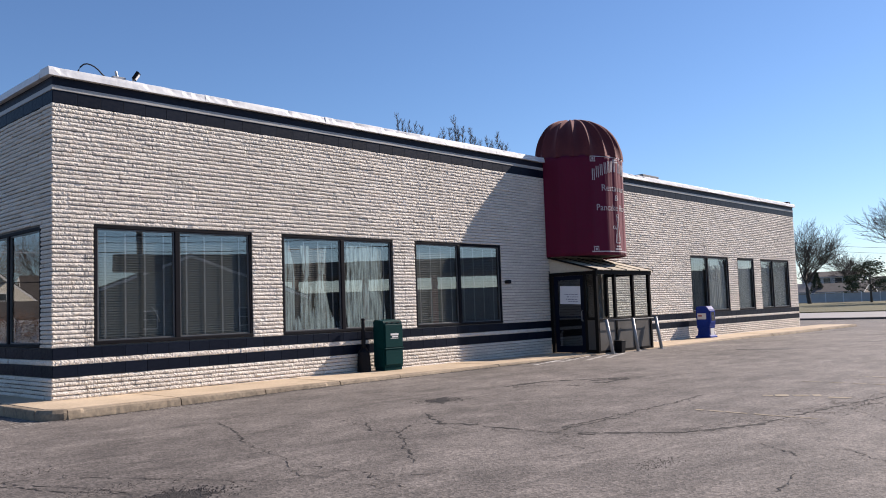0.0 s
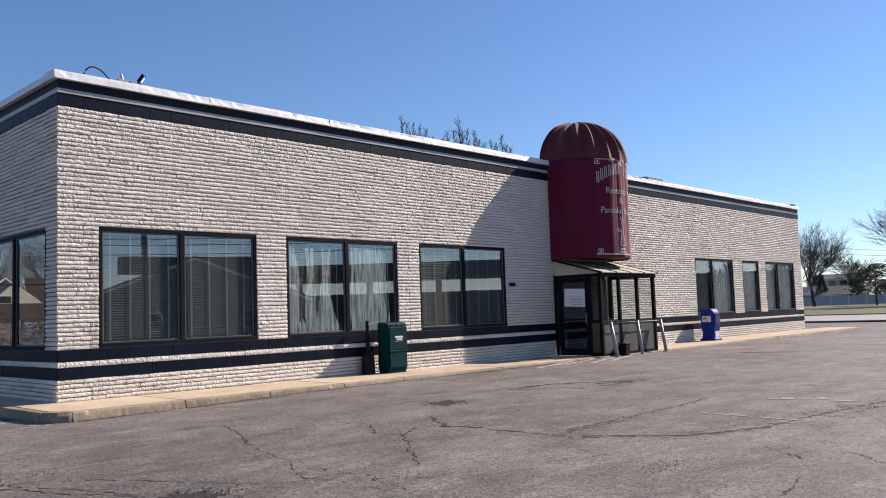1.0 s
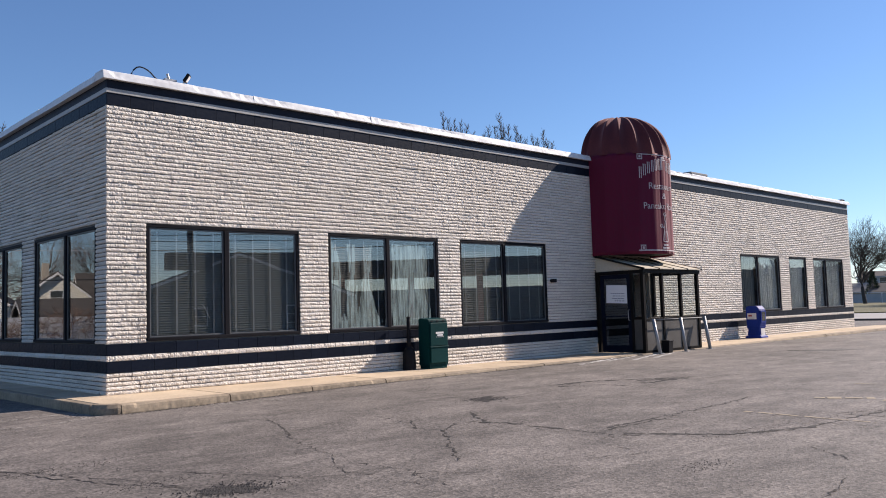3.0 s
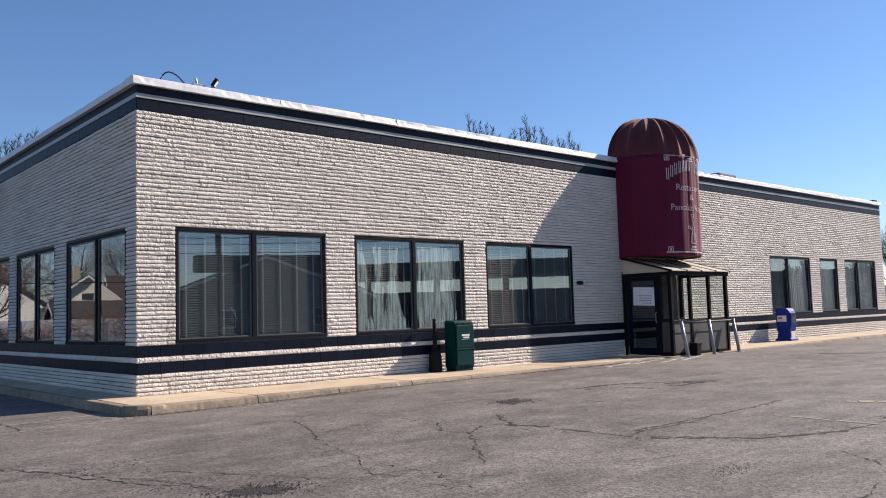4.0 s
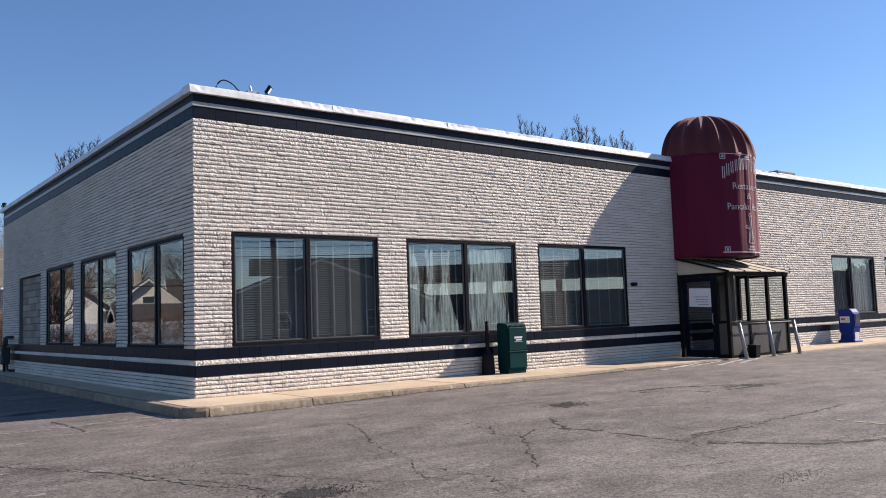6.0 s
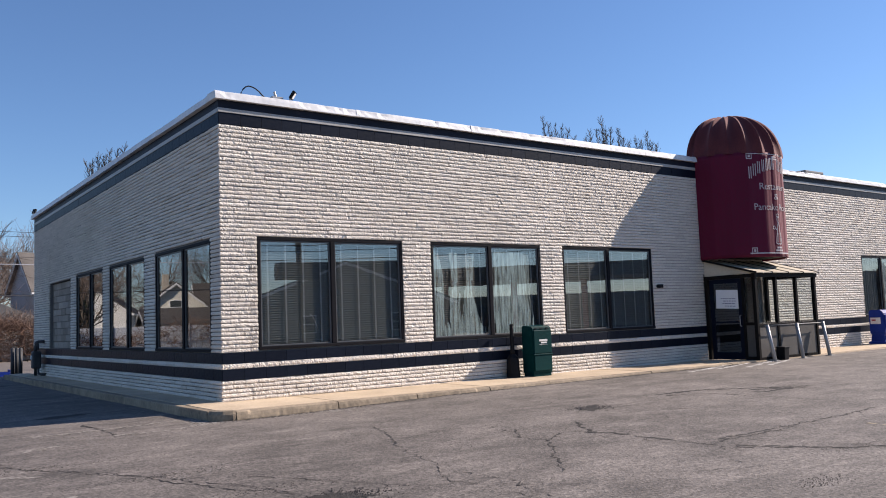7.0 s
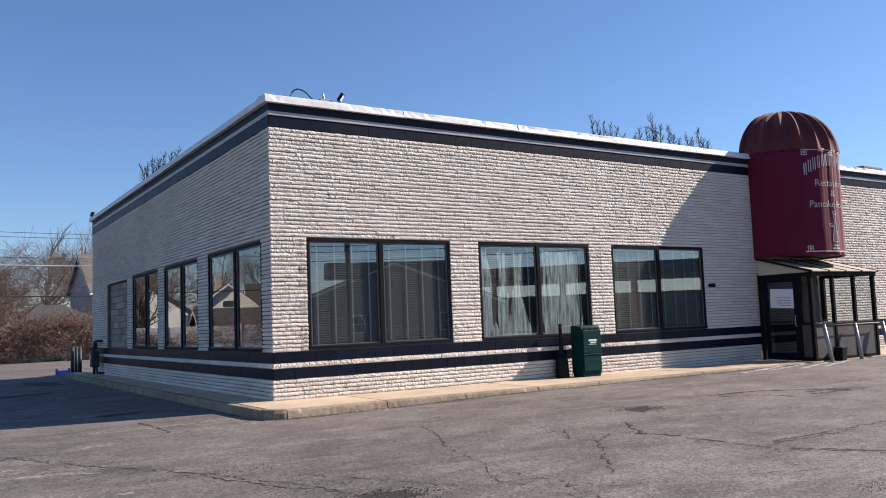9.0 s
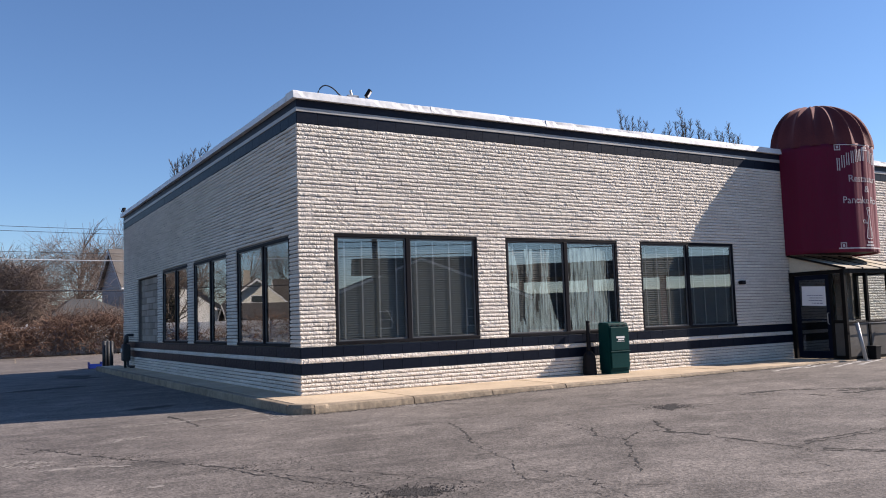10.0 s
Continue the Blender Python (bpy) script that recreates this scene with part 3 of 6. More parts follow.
# ---- glazed vestibule under the tower ----
VX0, VX1, VY, VH = 14.33, 17.40, -1.62, 2.42
CANVAS = surface("beige_sheet_roof", (0.42, 0.37, 0.28), (0.58, 0.52, 0.41), 0.6, 1.5, 30, 0.15, 20, depth=0.006)
PANEL = surface("taupe_infill_panel", (0.052, 0.047, 0.042), (0.095, 0.086, 0.076), 0.55, 1.3, 30, 0.1, 30)
METAL_GREY = surface("dull_grey_metal", (0.12, 0.12, 0.12), (0.2, 0.2, 0.2), 0.6, 3, 40, 0.1, 60)
STEEL = surface("galvanised_steel", (0.25, 0.255, 0.26), (0.38, 0.385, 0.39), 0.42, 3, 40, 0.1, 60, metal=0.3)
PAPER = surface("white_paper", (0.72, 0.72, 0.74), (0.82, 0.82, 0.84), 0.85, 4, 50, 0.1, 12)
INK = surface("blue_black_ink", (0.05, 0.05, 0.12), (0.1, 0.1, 0.2), 0.7, 5, 50, 0.0)
base = walk_top(15.5)
vest = tagged(holder("vestibule", (VX0, 0, base)), "dark-framed glazed entrance vestibule with a sloping beige roof", "vestibule", kind="structure")
vinv = Matrix.Translation(vest.location).inverted()


def vest_part(name, bm, material, label=""):
    ob = part(name, bm, material, vest, label)
    ob.visible_shadow = name != "pane"
    ob.matrix_parent_inverse = vinv
    return ob


post = 0.10
for x, y in ((VX0, -0.11), (VX0, VY), (VX1 - post, VY), (VX1 - post, -0.11)):
    vest_part("corner_post", box(x, x + post, y, y + post, base, VH, 0.006), BRONZE)
for a, b in ((0.985, 1.075), (2.0, 2.09)):
    vest_part("mullion", box(VX0 + a, VX0 + b, VY + 0.005, VY + 0.095, base, VH - 0.1, 0.005), BRONZE)
vest_part("header", box(VX0 - 0.03, VX1 + 0.03, VY - 0.03, VY + 0.09, VH - 0.10, VH + 0.01, 0.006), BRONZE)
for x in (VX0 + 0.005, VX1 - 0.085):
    vest_part("side_header", box(x, x + 0.08, VY + 0.09, -0.01, VH - 0.10, VH, 0.005), BRONZE)
vest_part("mid_rail", box(VX0 + post, VX1 - post, VY + 0.01, VY + 0.09, 0.98, 1.05, 0.005), BRONZE)
vest_part("bottom_rail", box(VX0 + post, VX1 - post, VY + 0.012, VY + 0.088, base, base + 0.07, 0.004), BRONZE)
bays = [(VX0 + post, VX0 + 0.985), (VX0 + 1.075, VX0 + 2.0), (VX0 + 2.09, VX1 - post)]
for a, b in bays:
    vest_part("infill_panel", box(a + 0.002, b - 0.002, VY + 0.03, VY + 0.065, base + 0.072, 0.978, 0.004), PANEL)
    vest_part("pane", box(a, b, VY + 0.045, VY + 0.051, 1.05, VH - 0.1), CLEAR)
# far side: glass above a panel
vest_part("side_rail", box(VX1 - 0.085, VX1 - 0.005, VY + 0.1, -0.11, 0.98, 1.05, 0.005), BRONZE)
vest_part("infill_panel", box(VX1 - 0.06, VX1 - 0.03, VY + 0.102, -0.112, base + 0.02, 0.978), PANEL)
vest_part("pane", box(VX1 - 0.05, VX1 - 0.044, VY + 0.1, -0.11, 1.05, VH - 0.1), CLEAR)
# near side: door and sidelight
DY0, DY1 = -0.155, -1.18
vest_part("door_jamb", box(VX0 + 0.005, VX0 + 0.085, DY1 - 0.08, DY1, base, VH - 0.1, 0.004), BRONZE)
vest_part("sidelight_rail", box(VX0 + 0.01, VX0 + 0.08, VY + 0.1, DY1 - 0.08, 1.02, 1.10, 0.004), BRONZE)
vest_part("sidelight_rail", box(VX0 + 0.01, VX0 + 0.08, VY + 0.1, DY1 - 0.08, base, base + 0.1, 0.004), BRONZE)
vest_part("infill_panel", box(VX0 + 0.03, VX0 + 0.06, VY + 0.1, DY1 - 0.08, base + 0.1, 1.02), PANEL)
vest_part("pane", box(VX0 + 0.042, VX0 + 0.048, VY + 0.1, DY1 - 0.08, 1.10, VH - 0.1), CLEAR)
door = tagged(holder("door_1", (VX0 + 0.045, DY0, base + 0.01)), "closed dark aluminium glass door with a taped paper notice", "door", kind="structure")
dinv = Matrix.Translation(door.location).inverted()


def door_part(name, bm, material, label="", parent=None):
    ob = part(name, bm, material, parent or door, label)
    ob.matrix_parent_inverse = dinv
    return ob


dz0, dz1 = base + 0.01, VH - 0.105
for y0, y1 in ((DY1 + 0.002, DY1 + 0.12), (DY0 - 0.12, DY0 - 0.002)):
    door_part("stile", box(VX0 + 0.02, VX0 + 0.065, y0, y1, dz0, dz1, 0.005), NAVY_FRAME)
door_part("top_rail", box(VX0 + 0.02, VX0 + 0.065, DY1 + 0.12, DY0 - 0.12, dz1 - 0.12, dz1, 0.004), NAVY_FRAME)
door_part("bottom_rail", box(VX0 + 0.02, VX0 + 0.065, DY1 + 0.12, DY0 - 0.12, dz0, dz0 + 0.2, 0.004), NAVY_FRAME)
door_part("push_bar", box(VX0 - 0.03, VX0 + 0.0, DY1 + 0.1, DY0 - 0.1, 1.10, 1.14, 0.008), NAVY_FRAME)
door_part("pane", box(VX0 + 0.04, VX0 + 0.046, DY1 + 0.12, DY0 - 0.12, dz0 + 0.2, dz1 - 0.12), DOOR_GLASS)
handle = bmesh.new()
tube([(VX0 + 0.02, DY1 + 0.06, 1.0), (VX0 - 0.04, DY1 + 0.06, 1.02), (VX0 - 0.04, DY1 + 0.06, 1.28), (VX0 + 0.02, DY1 + 0.06, 1.30)], 0.012, 8, handle)
door_part("pull_handle", handle, STEEL, "steel pull handle")
TILT = pose(VX0 + 0.030, -0.71, 1.755, 2.4, 0, 0)


def on_notice(y0, y1, z0, z1, d0, d1):
    bm = box(d0, d1, y0, y1, z0, z1)
    bm.transform(TILT)
    return bm


notice = tagged(part("paper_notice", on_notice(-0.36, 0.36, -0.26, 0.26, -0.002, 0.002), PAPER), "white paper notice with handwriting taped inside the door glass", "notice")
r = random.Random(4)
for k, z in enumerate((0.02, -0.05, -0.12, -0.19)):
    y = 0.22 - r.uniform(0, 0.08) - 0.03 * k
    while y > -0.24:
        ln = r.uniform(0.03, 0.10)
        part("writing_bar", on_notice(y - ln, y, z - 0.009, z + 0.009, -0.0045, -0.003), INK, notice)
        y -= ln + 0.025
# sloping roof in sheets with dark battens, and side gores
HIGH = 2.885


def slope(x, y):
    return HIGH + (VH + 0.015 - HIGH) * (-y / 1.70)


sheets = [VX0 - 0.04 + (VX1 - VX0 + 0.08) * k / 4 for k in range(5)]
for a, b in zip(sheets, sheets[1:]):
    bm = bmesh.new()
    vs = [bm.verts.new((x, y, slope(x, y) + h)) for h in (0.0, 0.02) for x, y in ((a + 0.01, -0.012), (b - 0.01, -0.012), (b - 0.01, -1.70), (a + 0.01, -1.70))]
    for f in ((3, 2, 1, 0), (4, 5, 6, 7), (0, 1, 5, 4), (1, 2, 6, 5), (2, 3, 7, 6), (3, 0, 4, 7)):
        bm.faces.new([vs[i] for i in f])
    vest_part("roof_sheet", bm, CANVAS)
for x in sheets:
    bm = bmesh.new()
    vs = [bm.verts.new((x + s, y, slope(x, y) + h)) for h in (-0.02, 0.035) for s, y in ((-0.018, -0.012), (0.018, -0.012), (0.018, -1.71), (-0.018, -1.71))]
    for f in ((3, 2, 1, 0), (4, 5, 6, 7), (0, 1, 5, 4), (1, 2, 6, 5), (2, 3, 7, 6), (3, 0, 4, 7)):
        bm.faces.new([vs[i] for i in f])
    vest_part("batten", bm, BRONZE)
for x in (VX0 + 0.03, VX1 - 0.06):
    bm = bmesh.new()
    vs = [bm.verts.new((x + s, y, z)) for s in (0, 0.03) for y, z in ((-0.013, VH + 0.002), (-0.013, HIGH - 0.01), (-1.62, VH + 0.014))]
    for f in ((0, 1, 2), (5, 4, 3), (0, 3, 4, 1), (1, 4, 5, 2), (2, 5, 3, 0)):
        bm.faces.new([vs[i] for i in f])
    vest_part("gable_panel", bm, CANVAS)

# leaning guard posts and hand rail in front of the vestibule
for x, foot in ((14.50, 0.07), (15.95, -0.01), (17.32, 0.02)):
    g = holder("guard_post", (x + foot, VY - 0.30, 0.05), "leaning galvanised steel guard post", "post", "guard posts at the entrance")
    part("post_bar", tube([(0, 0, 0.0), (0.05 - foot, 0.17, 0.97)], 0.050, 10), STEEL, g, smooth=True)
    part("foot_plate", box(-0.09, 0.09, -0.09, 0.09, 0.0, 0.014, 0.003), STEEL, g)
rail = tagged(part("guard_rail", tube([(14.45, VY - 0.11, 1.0), (17.40, VY - 0.11, 0.995)], 0.013, 10), METAL_GREY, smooth=True), "thin steel rail across the front of the vestibule", "rail")

# ---- ground ----
def asphalt(name, low, high, rough=0.86):
    m, nodes, links, bsdf = node_mat(name)
    co = nodes.new("ShaderNodeTexCoord")
    big, mid, fine = (nodes.new("ShaderNodeTexNoise") for _ in range(3))
    for n, s, d in ((big, 0.22, 4), (mid, 1.5, 9), (fine, 60.0, 3)):
        n.inputs["Scale"].default_value, n.inputs["Detail"].default_value = s, d
        links.new(co.outputs["Object"], n.inputs["Vector"])
    mid.inputs["Roughness"].default_value = 0.66
    stone = nodes.new("ShaderNodeTexVoronoi")
    stone.inputs["Scale"].default_value = 42.0
    links.new(co.outputs["Object"], stone.inputs["Vector"])
    a = nodes.new("ShaderNodeMath")
    a.operation = "ADD"
    soft_big = nodes.new("ShaderNodeMath")
    soft_big.operation = "MULTIPLY_ADD"
    soft_big.inputs[1].default_value, soft_big.inputs[2].default_value = 0.8, 0.1
    links.new(big.outputs["Fac"], soft_big.inputs[0])
    links.new(soft_big.outputs[0], a.inputs[0])
    links.new(mid.outputs["Fac"], a.inputs[1])
    b = nodes.new("ShaderNodeMath")
    b.operation = "MULTIPLY_ADD"
    b.inputs[1].default_value = 0.8
    links.new(fine.outputs["Fac"], b.inputs[0])
    links.new(a.outputs[0], b.inputs[2])
    mr = nodes.new("ShaderNodeMapRange")
    mr.inputs["From Min"].default_value, mr.inputs["From Max"].default_value = 1.07, 1.73
    links.new(b.outputs[0], mr.inputs["Value"])
    mix = nodes.new("ShaderNodeMix")
    mix.data_type = "RGBA"
    mix.inputs["A"].default_value, mix.inputs["B"].default_value = rgba(low), rgba(high)
    links.new(mr.outputs[0], mix.inputs["Factor"])
    # pale scoured patches, dark sealed ones, and single bright and dark chippings
    last = mix
    for scale, lo, hi, most, tone, squash in ((1.6, 0.50, 0.66, 0.55, high, (0.5, 1.3, 1)), (0.9, 0.50, 0.64, 0.6, low, (0.5, 1.5, 1))):
        sq, nz, lim = nodes.new("ShaderNodeMapping"), nodes.new("ShaderNodeTexNoise"), nodes.new("ShaderNodeMapRange")
        sq.inputs["Scale"].default_value = squash
        sq.inputs["Location"].default_value = (scale * 9, 3, 0)
        nz.inputs["Scale"].default_value, nz.inputs["Detail"].default_value, nz.inputs["Roughness"].default_value = scale, 12, 0.74
        links.new(co.outputs["Object"], sq.inputs["Vector"])
        links.new(sq.outputs[0], nz.inputs["Vector"])
        for slot, value in (("From Min", lo), ("From Max", hi), ("To Max", most)):
            lim.inputs[slot].default_value = value
        links.new(nz.outputs["Fac"], lim.inputs["Value"])
        nxt = nodes.new("ShaderNodeMix")
        nxt.data_type = "RGBA"
        k = 1.22 if tone is high else 0.85
        nxt.inputs["B"].default_value = rgba([c * k for c in tone])
        links.new(lim.outputs[0], nxt.inputs["Factor"])
        links.new(last.outputs["Result"], nxt.inputs["A"])
        last = nxt
    chips = nodes.new("ShaderNodeSeparateColor")
    links.new(stone.outputs["Color"], chips.inputs[0])
    glint = nodes.new("ShaderNodeMapRange")
    for slot, value in (("From Min", 0.0), ("From Max", 1.0), ("To Min", 0.56), ("To Max", 1.44)):
        glint.inputs[slot].default_value = value
    links.new(chips.outputs[0], glint.inputs["Value"])
    grain = nodes.new("ShaderNodeMix")
    grain.data_type, grain.blend_type = "RGBA", "MULTIPLY"
    grain.inputs["Factor"].default_value = 1.0
    links.new(last.outputs["Result"], grain.inputs["A"])
    links.new(glint.outputs[0], grain.inputs["B"])
    links.new(grain.outputs["Result"], bsdf.inputs["Base Color"])
    bsdf.inputs["Roughness"].default_value = rough
    bsdf.inputs["Specular IOR Level"].default_value = 0.4
    h = nodes.new("ShaderNodeMath")
    h.operation = "MULTIPLY_ADD"
    h.inputs[1].default_value = 0.6
    links.new(stone.outputs["Distance"], h.inputs[0])
    links.new(fine.outputs["Fac"], h.inputs[2])
    bp = nodes.new("ShaderNodeBump")
    bp.inputs["Strength"].default_value, bp.inputs["Distance"].default_value = 0.5, 0.008
    links.new(h.outputs[0], bp.inputs["Height"])
    links.new(bp.outputs[0], bsdf.inputs["Normal"])
    return m


ASPHALT = asphalt("worn_asphalt", (0.069, 0.060, 0.052), (0.214, 0.187, 0.166), 0.80)
ROAD = surface("pale_concrete_road", (0.25, 0.235, 0.22), (0.36, 0.34, 0.32), 0.8, 0.3, 12, 0.2, 50)
GRASS = surface("dormant_grass", (0.058, 0.058, 0.018), (0.132, 0.116, 0.044), 0.9, 0.25, 5, 0.5, 30, depth=0.03)


def ground_height(x, y):
    """The lot falls a little towards the west and rolls gently."""
    def ease(a, b, v):
        u = min(max((v - a) / (b - a), 0), 1)
        return u * u * (3 - 2 * u)
    rise = 0.05 * ease(-0.2, 4.5, x) * (1 - ease(20, 29, x)) * ease(-9, -3, y)
    fall = 0.04 * min(max((-x - 0.5) / 5.0, 0), 1) * min(max((y + 3) / 4.0, 0), 1)
    inside = 1.0 if (-60 < x < 41 and -60 < y < 37) else 0.0
    edge = max(min((41 - x) / 6, (37 - y) / 6, 1), 0) if inside else 0
    roll = 0.008 * math.sin(x * 0.7 + 0.4 * y) * math.sin(y * 0.55 + 1.0)
    return (rise - fall + roll * edge) if inside else 0.0


def axis(inner0, inner1, step):
    far = [5, 12, 25, 50, 100, 220, 500, 1200, 2500]
    return [inner0 - f for f in far[::-1]] + list(np.arange(inner0, inner1 + 1e-6, step)) + [inner1 + f for f in far]


gx, gy = axis(-24, 44, 1.0), axis(-24, 40, 1.0)
verts = [(x, y, ground_height(x, y)) for y in gy for x in gx]
w = len(gx)
faces = [(j * w + i, j * w + i + 1, (j + 1) * w + i + 1, (j + 1) * w + i) for j in range(len(gy) - 1) for i in range(w - 1)]
ground = tagged(new("ground", arrays_mesh("ground", verts, faces, ASPHALT, True)), "worn grey asphalt car park with cracks and patches", "ground", kind="structure")

# ---- walk and kerb round the building ----
pavement = tagged(holder("pavement", (0, 0, 0)), "narrow tan concrete walk with a worn kerb along the restaurant", "pavement", kind="structure")
KY = -1.70
r = random.Random(21)


def slab(name, x0, x1, y0, y1, top, material, bevel=0.012, low=-0.2):
    """A slab whose top follows the walk's height."""
    bm = bmesh.new()
    xs = [x0 + (x1 - x0) * k / 4 for k in range(5)]
    grid = [[(bm.verts.new((x, y0, low)), bm.verts.new((x, y1, low)), bm.verts.new((x, y1, top(x))), bm.verts.new((x, y0, top(x)))) for x in xs]][0]
    for a, b in zip(grid, grid[1:]):
        for k in range(4):
            bm.faces.new((a[k], b[k], b[(k + 1) % 4], a[(k + 1) % 4]))
    bm.faces.new(grid[0][::-1])
    bm.faces.new(grid[-1])
    bmesh.ops.recalc_face_normals(bm, faces=bm.faces[:])
    if bevel:
        edges = [e for e in bm.edges if all(abs(v.co.y - y0) < 1e-5 and v.co.z > low + 0.01 for v in e.verts)]
        bmesh.ops.bevel(bm, geom=edges, offset=bevel, segments=3, affect="EDGES")
    return part(name, bm, material, pavement)


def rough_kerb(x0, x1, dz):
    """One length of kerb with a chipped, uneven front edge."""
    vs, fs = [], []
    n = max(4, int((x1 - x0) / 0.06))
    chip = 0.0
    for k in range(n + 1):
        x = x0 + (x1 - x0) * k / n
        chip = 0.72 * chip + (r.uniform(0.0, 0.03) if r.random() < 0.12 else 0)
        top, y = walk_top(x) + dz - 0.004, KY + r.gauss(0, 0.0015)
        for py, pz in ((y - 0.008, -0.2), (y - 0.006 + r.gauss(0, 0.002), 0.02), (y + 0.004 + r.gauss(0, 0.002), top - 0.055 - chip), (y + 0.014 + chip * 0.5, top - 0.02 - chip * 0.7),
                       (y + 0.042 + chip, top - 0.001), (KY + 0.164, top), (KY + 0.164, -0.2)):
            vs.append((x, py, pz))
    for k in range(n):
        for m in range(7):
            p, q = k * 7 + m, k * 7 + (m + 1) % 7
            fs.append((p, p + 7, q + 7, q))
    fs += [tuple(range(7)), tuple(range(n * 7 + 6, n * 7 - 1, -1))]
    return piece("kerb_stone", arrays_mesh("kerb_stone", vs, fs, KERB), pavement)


joints = [-0.62, 1.42, 3.1, 4.86, 6.5, 8.1, 9.8, 11.4, 13.0, 15.2, 17.6, 19.4, 21.2, 23.0, 24.8, 26.6, 28.4, 30.2, 32.0, 33.8, 35.6, 36.8]
for a, b in zip(joints, joints[1:]):
    dz = r.uniform(-0.004, 0.004)
    slab("paving_slab", a + 0.008, b - 0.008, KY + 0.17, -0.0, lambda x: walk_top(x) + dz, CONCRETE, 0.006)
    rough_kerb(max(a, -0.45) + 0.009, b - 0.009, dz)
# rounded kerb at the corner
bm = bmesh.new()
rings = []
for k in range(11):
    t = radians(180 + 9 * k)
    c, q = math.cos(t), math.sin(t)
    j = r.uniform(-0.006, 0.006)
    rings.append([bm.verts.new((-0.45 + c * rad, KY + 0.35 + q * rad, z)) for rad, z in ((0.356, -0.2), (0.350 + j, 0.03), (0.343, 0.10 + j), (0.31 + j, 0.153), (0.17, 0.158), (0.17, -0.2))])
for a, b in zip(rings, rings[1:]):
    for m in range(6):
        bm.faces.new((a[m], b[m], b[(m + 1) % 6], a[(m + 1) % 6]))
bm.faces.new(rings[0][::-1])
bm.faces.new(rings[-1])
bmesh.ops.recalc_face_normals(bm, faces=bm.faces[:])
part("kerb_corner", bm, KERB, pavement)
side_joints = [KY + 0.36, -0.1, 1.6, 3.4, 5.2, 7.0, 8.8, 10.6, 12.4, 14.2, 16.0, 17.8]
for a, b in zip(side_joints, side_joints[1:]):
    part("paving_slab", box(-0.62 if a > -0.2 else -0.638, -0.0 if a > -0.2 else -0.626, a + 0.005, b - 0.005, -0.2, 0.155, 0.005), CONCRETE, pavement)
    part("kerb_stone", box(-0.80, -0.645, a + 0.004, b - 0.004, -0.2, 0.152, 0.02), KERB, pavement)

# ---- street beyond the lot ----
road = tagged(part("road", box(49.6, 74.0, -300, 400, -0.1, 0.012), ROAD), "pale concrete street beyond the car park", "road", kind="structure")
tagged(part("kerb", box(49.0, 49.5, -300, 400, -0.1, 0.12, 0.03), surface("dark_kerb", (0.05, 0.045, 0.04), (0.11, 0.10, 0.09), 0.9, 1, 20)), "dark worn kerb between lot and street", "kerb", kind="structure")
# the verge climbs gently to the fence
vs = [(x, y, z) for y in (-300, -100, 0, 50, 100, 400) for x, z in ((74.2, -0.1), (74.2, 0.10), (100, 0.16), (130, 0.32), (155, 0.42), (320, 0.6), (320, -0.1))]
fs = [(j * 7 + i, j * 7 + i + 1, (j + 1) * 7 + i + 1, (j + 1) * 7 + i) for j in range(5) for i in range(6)]
verge = tagged(new("grass_verge", arrays_mesh("grass_verge", vs, [f[::-1] for f in fs], GRASS)), "dry winter grass verge beyond the street", "grass", kind="structure")

# ---- blocked side opening ----
BLOCK = surface("weathered_grey_block", (0.13, 0.105, 0.082), (0.42, 0.36, 0.30), 0.8, 2.2, 9, 0.5, 40, vary=0.9)
infill = tagged(holder("blocked_window", (0.12, 13.07, 1.04)), "former side window bricked up with weathered grey blocks", "window", kind="structure")
iinv = Matrix.Translation(infill.location).inverted()
ob = part("backing", box(0.19, 0.28, 11.62, 14.52, 1.04, 3.10), MORTAR, infill)
ob.matrix_parent_inverse = iinv
r = random.Random(12)
for k in range(10):
    z = 1.05 + k * 0.204
    y = 11.63 - (0.0 if k % 2 else 0.3)
    while y < 14.5:
        a, b = max(y, 11.63), min(y + 0.6, 14.51)
        if b - a > 0.05:
            d = r.uniform(-0.004, 0.004)
            ob = part("block", box(0.12 + d, 0.189, a + 0.004, b - 0.004, z, z + 0.193, 0.006), BLOCK, infill)
            ob.matrix_parent_inverse = iinv
        y += 0.6

# ---- curtains ----
SHEER = surface("off_white_curtain", (0.58, 0.63, 0.625), (0.78, 0.81, 0.80), 0.9, 2, 30, 0.1, 60)
GREY_DRAPE = surface("grey_green_curtain", (0.12, 0.15, 0.15), (0.20, 0.24, 0.24), 0.9, 2, 30, 0.1, 60)
DIM_DRAPE = surface("dim_blue_grey_curtain", (0.11, 0.13, 0.135), (0.27, 0.30, 0.305), 0.9, 2, 30, 0.1, 60, stretch=(6, 6, 0.5))


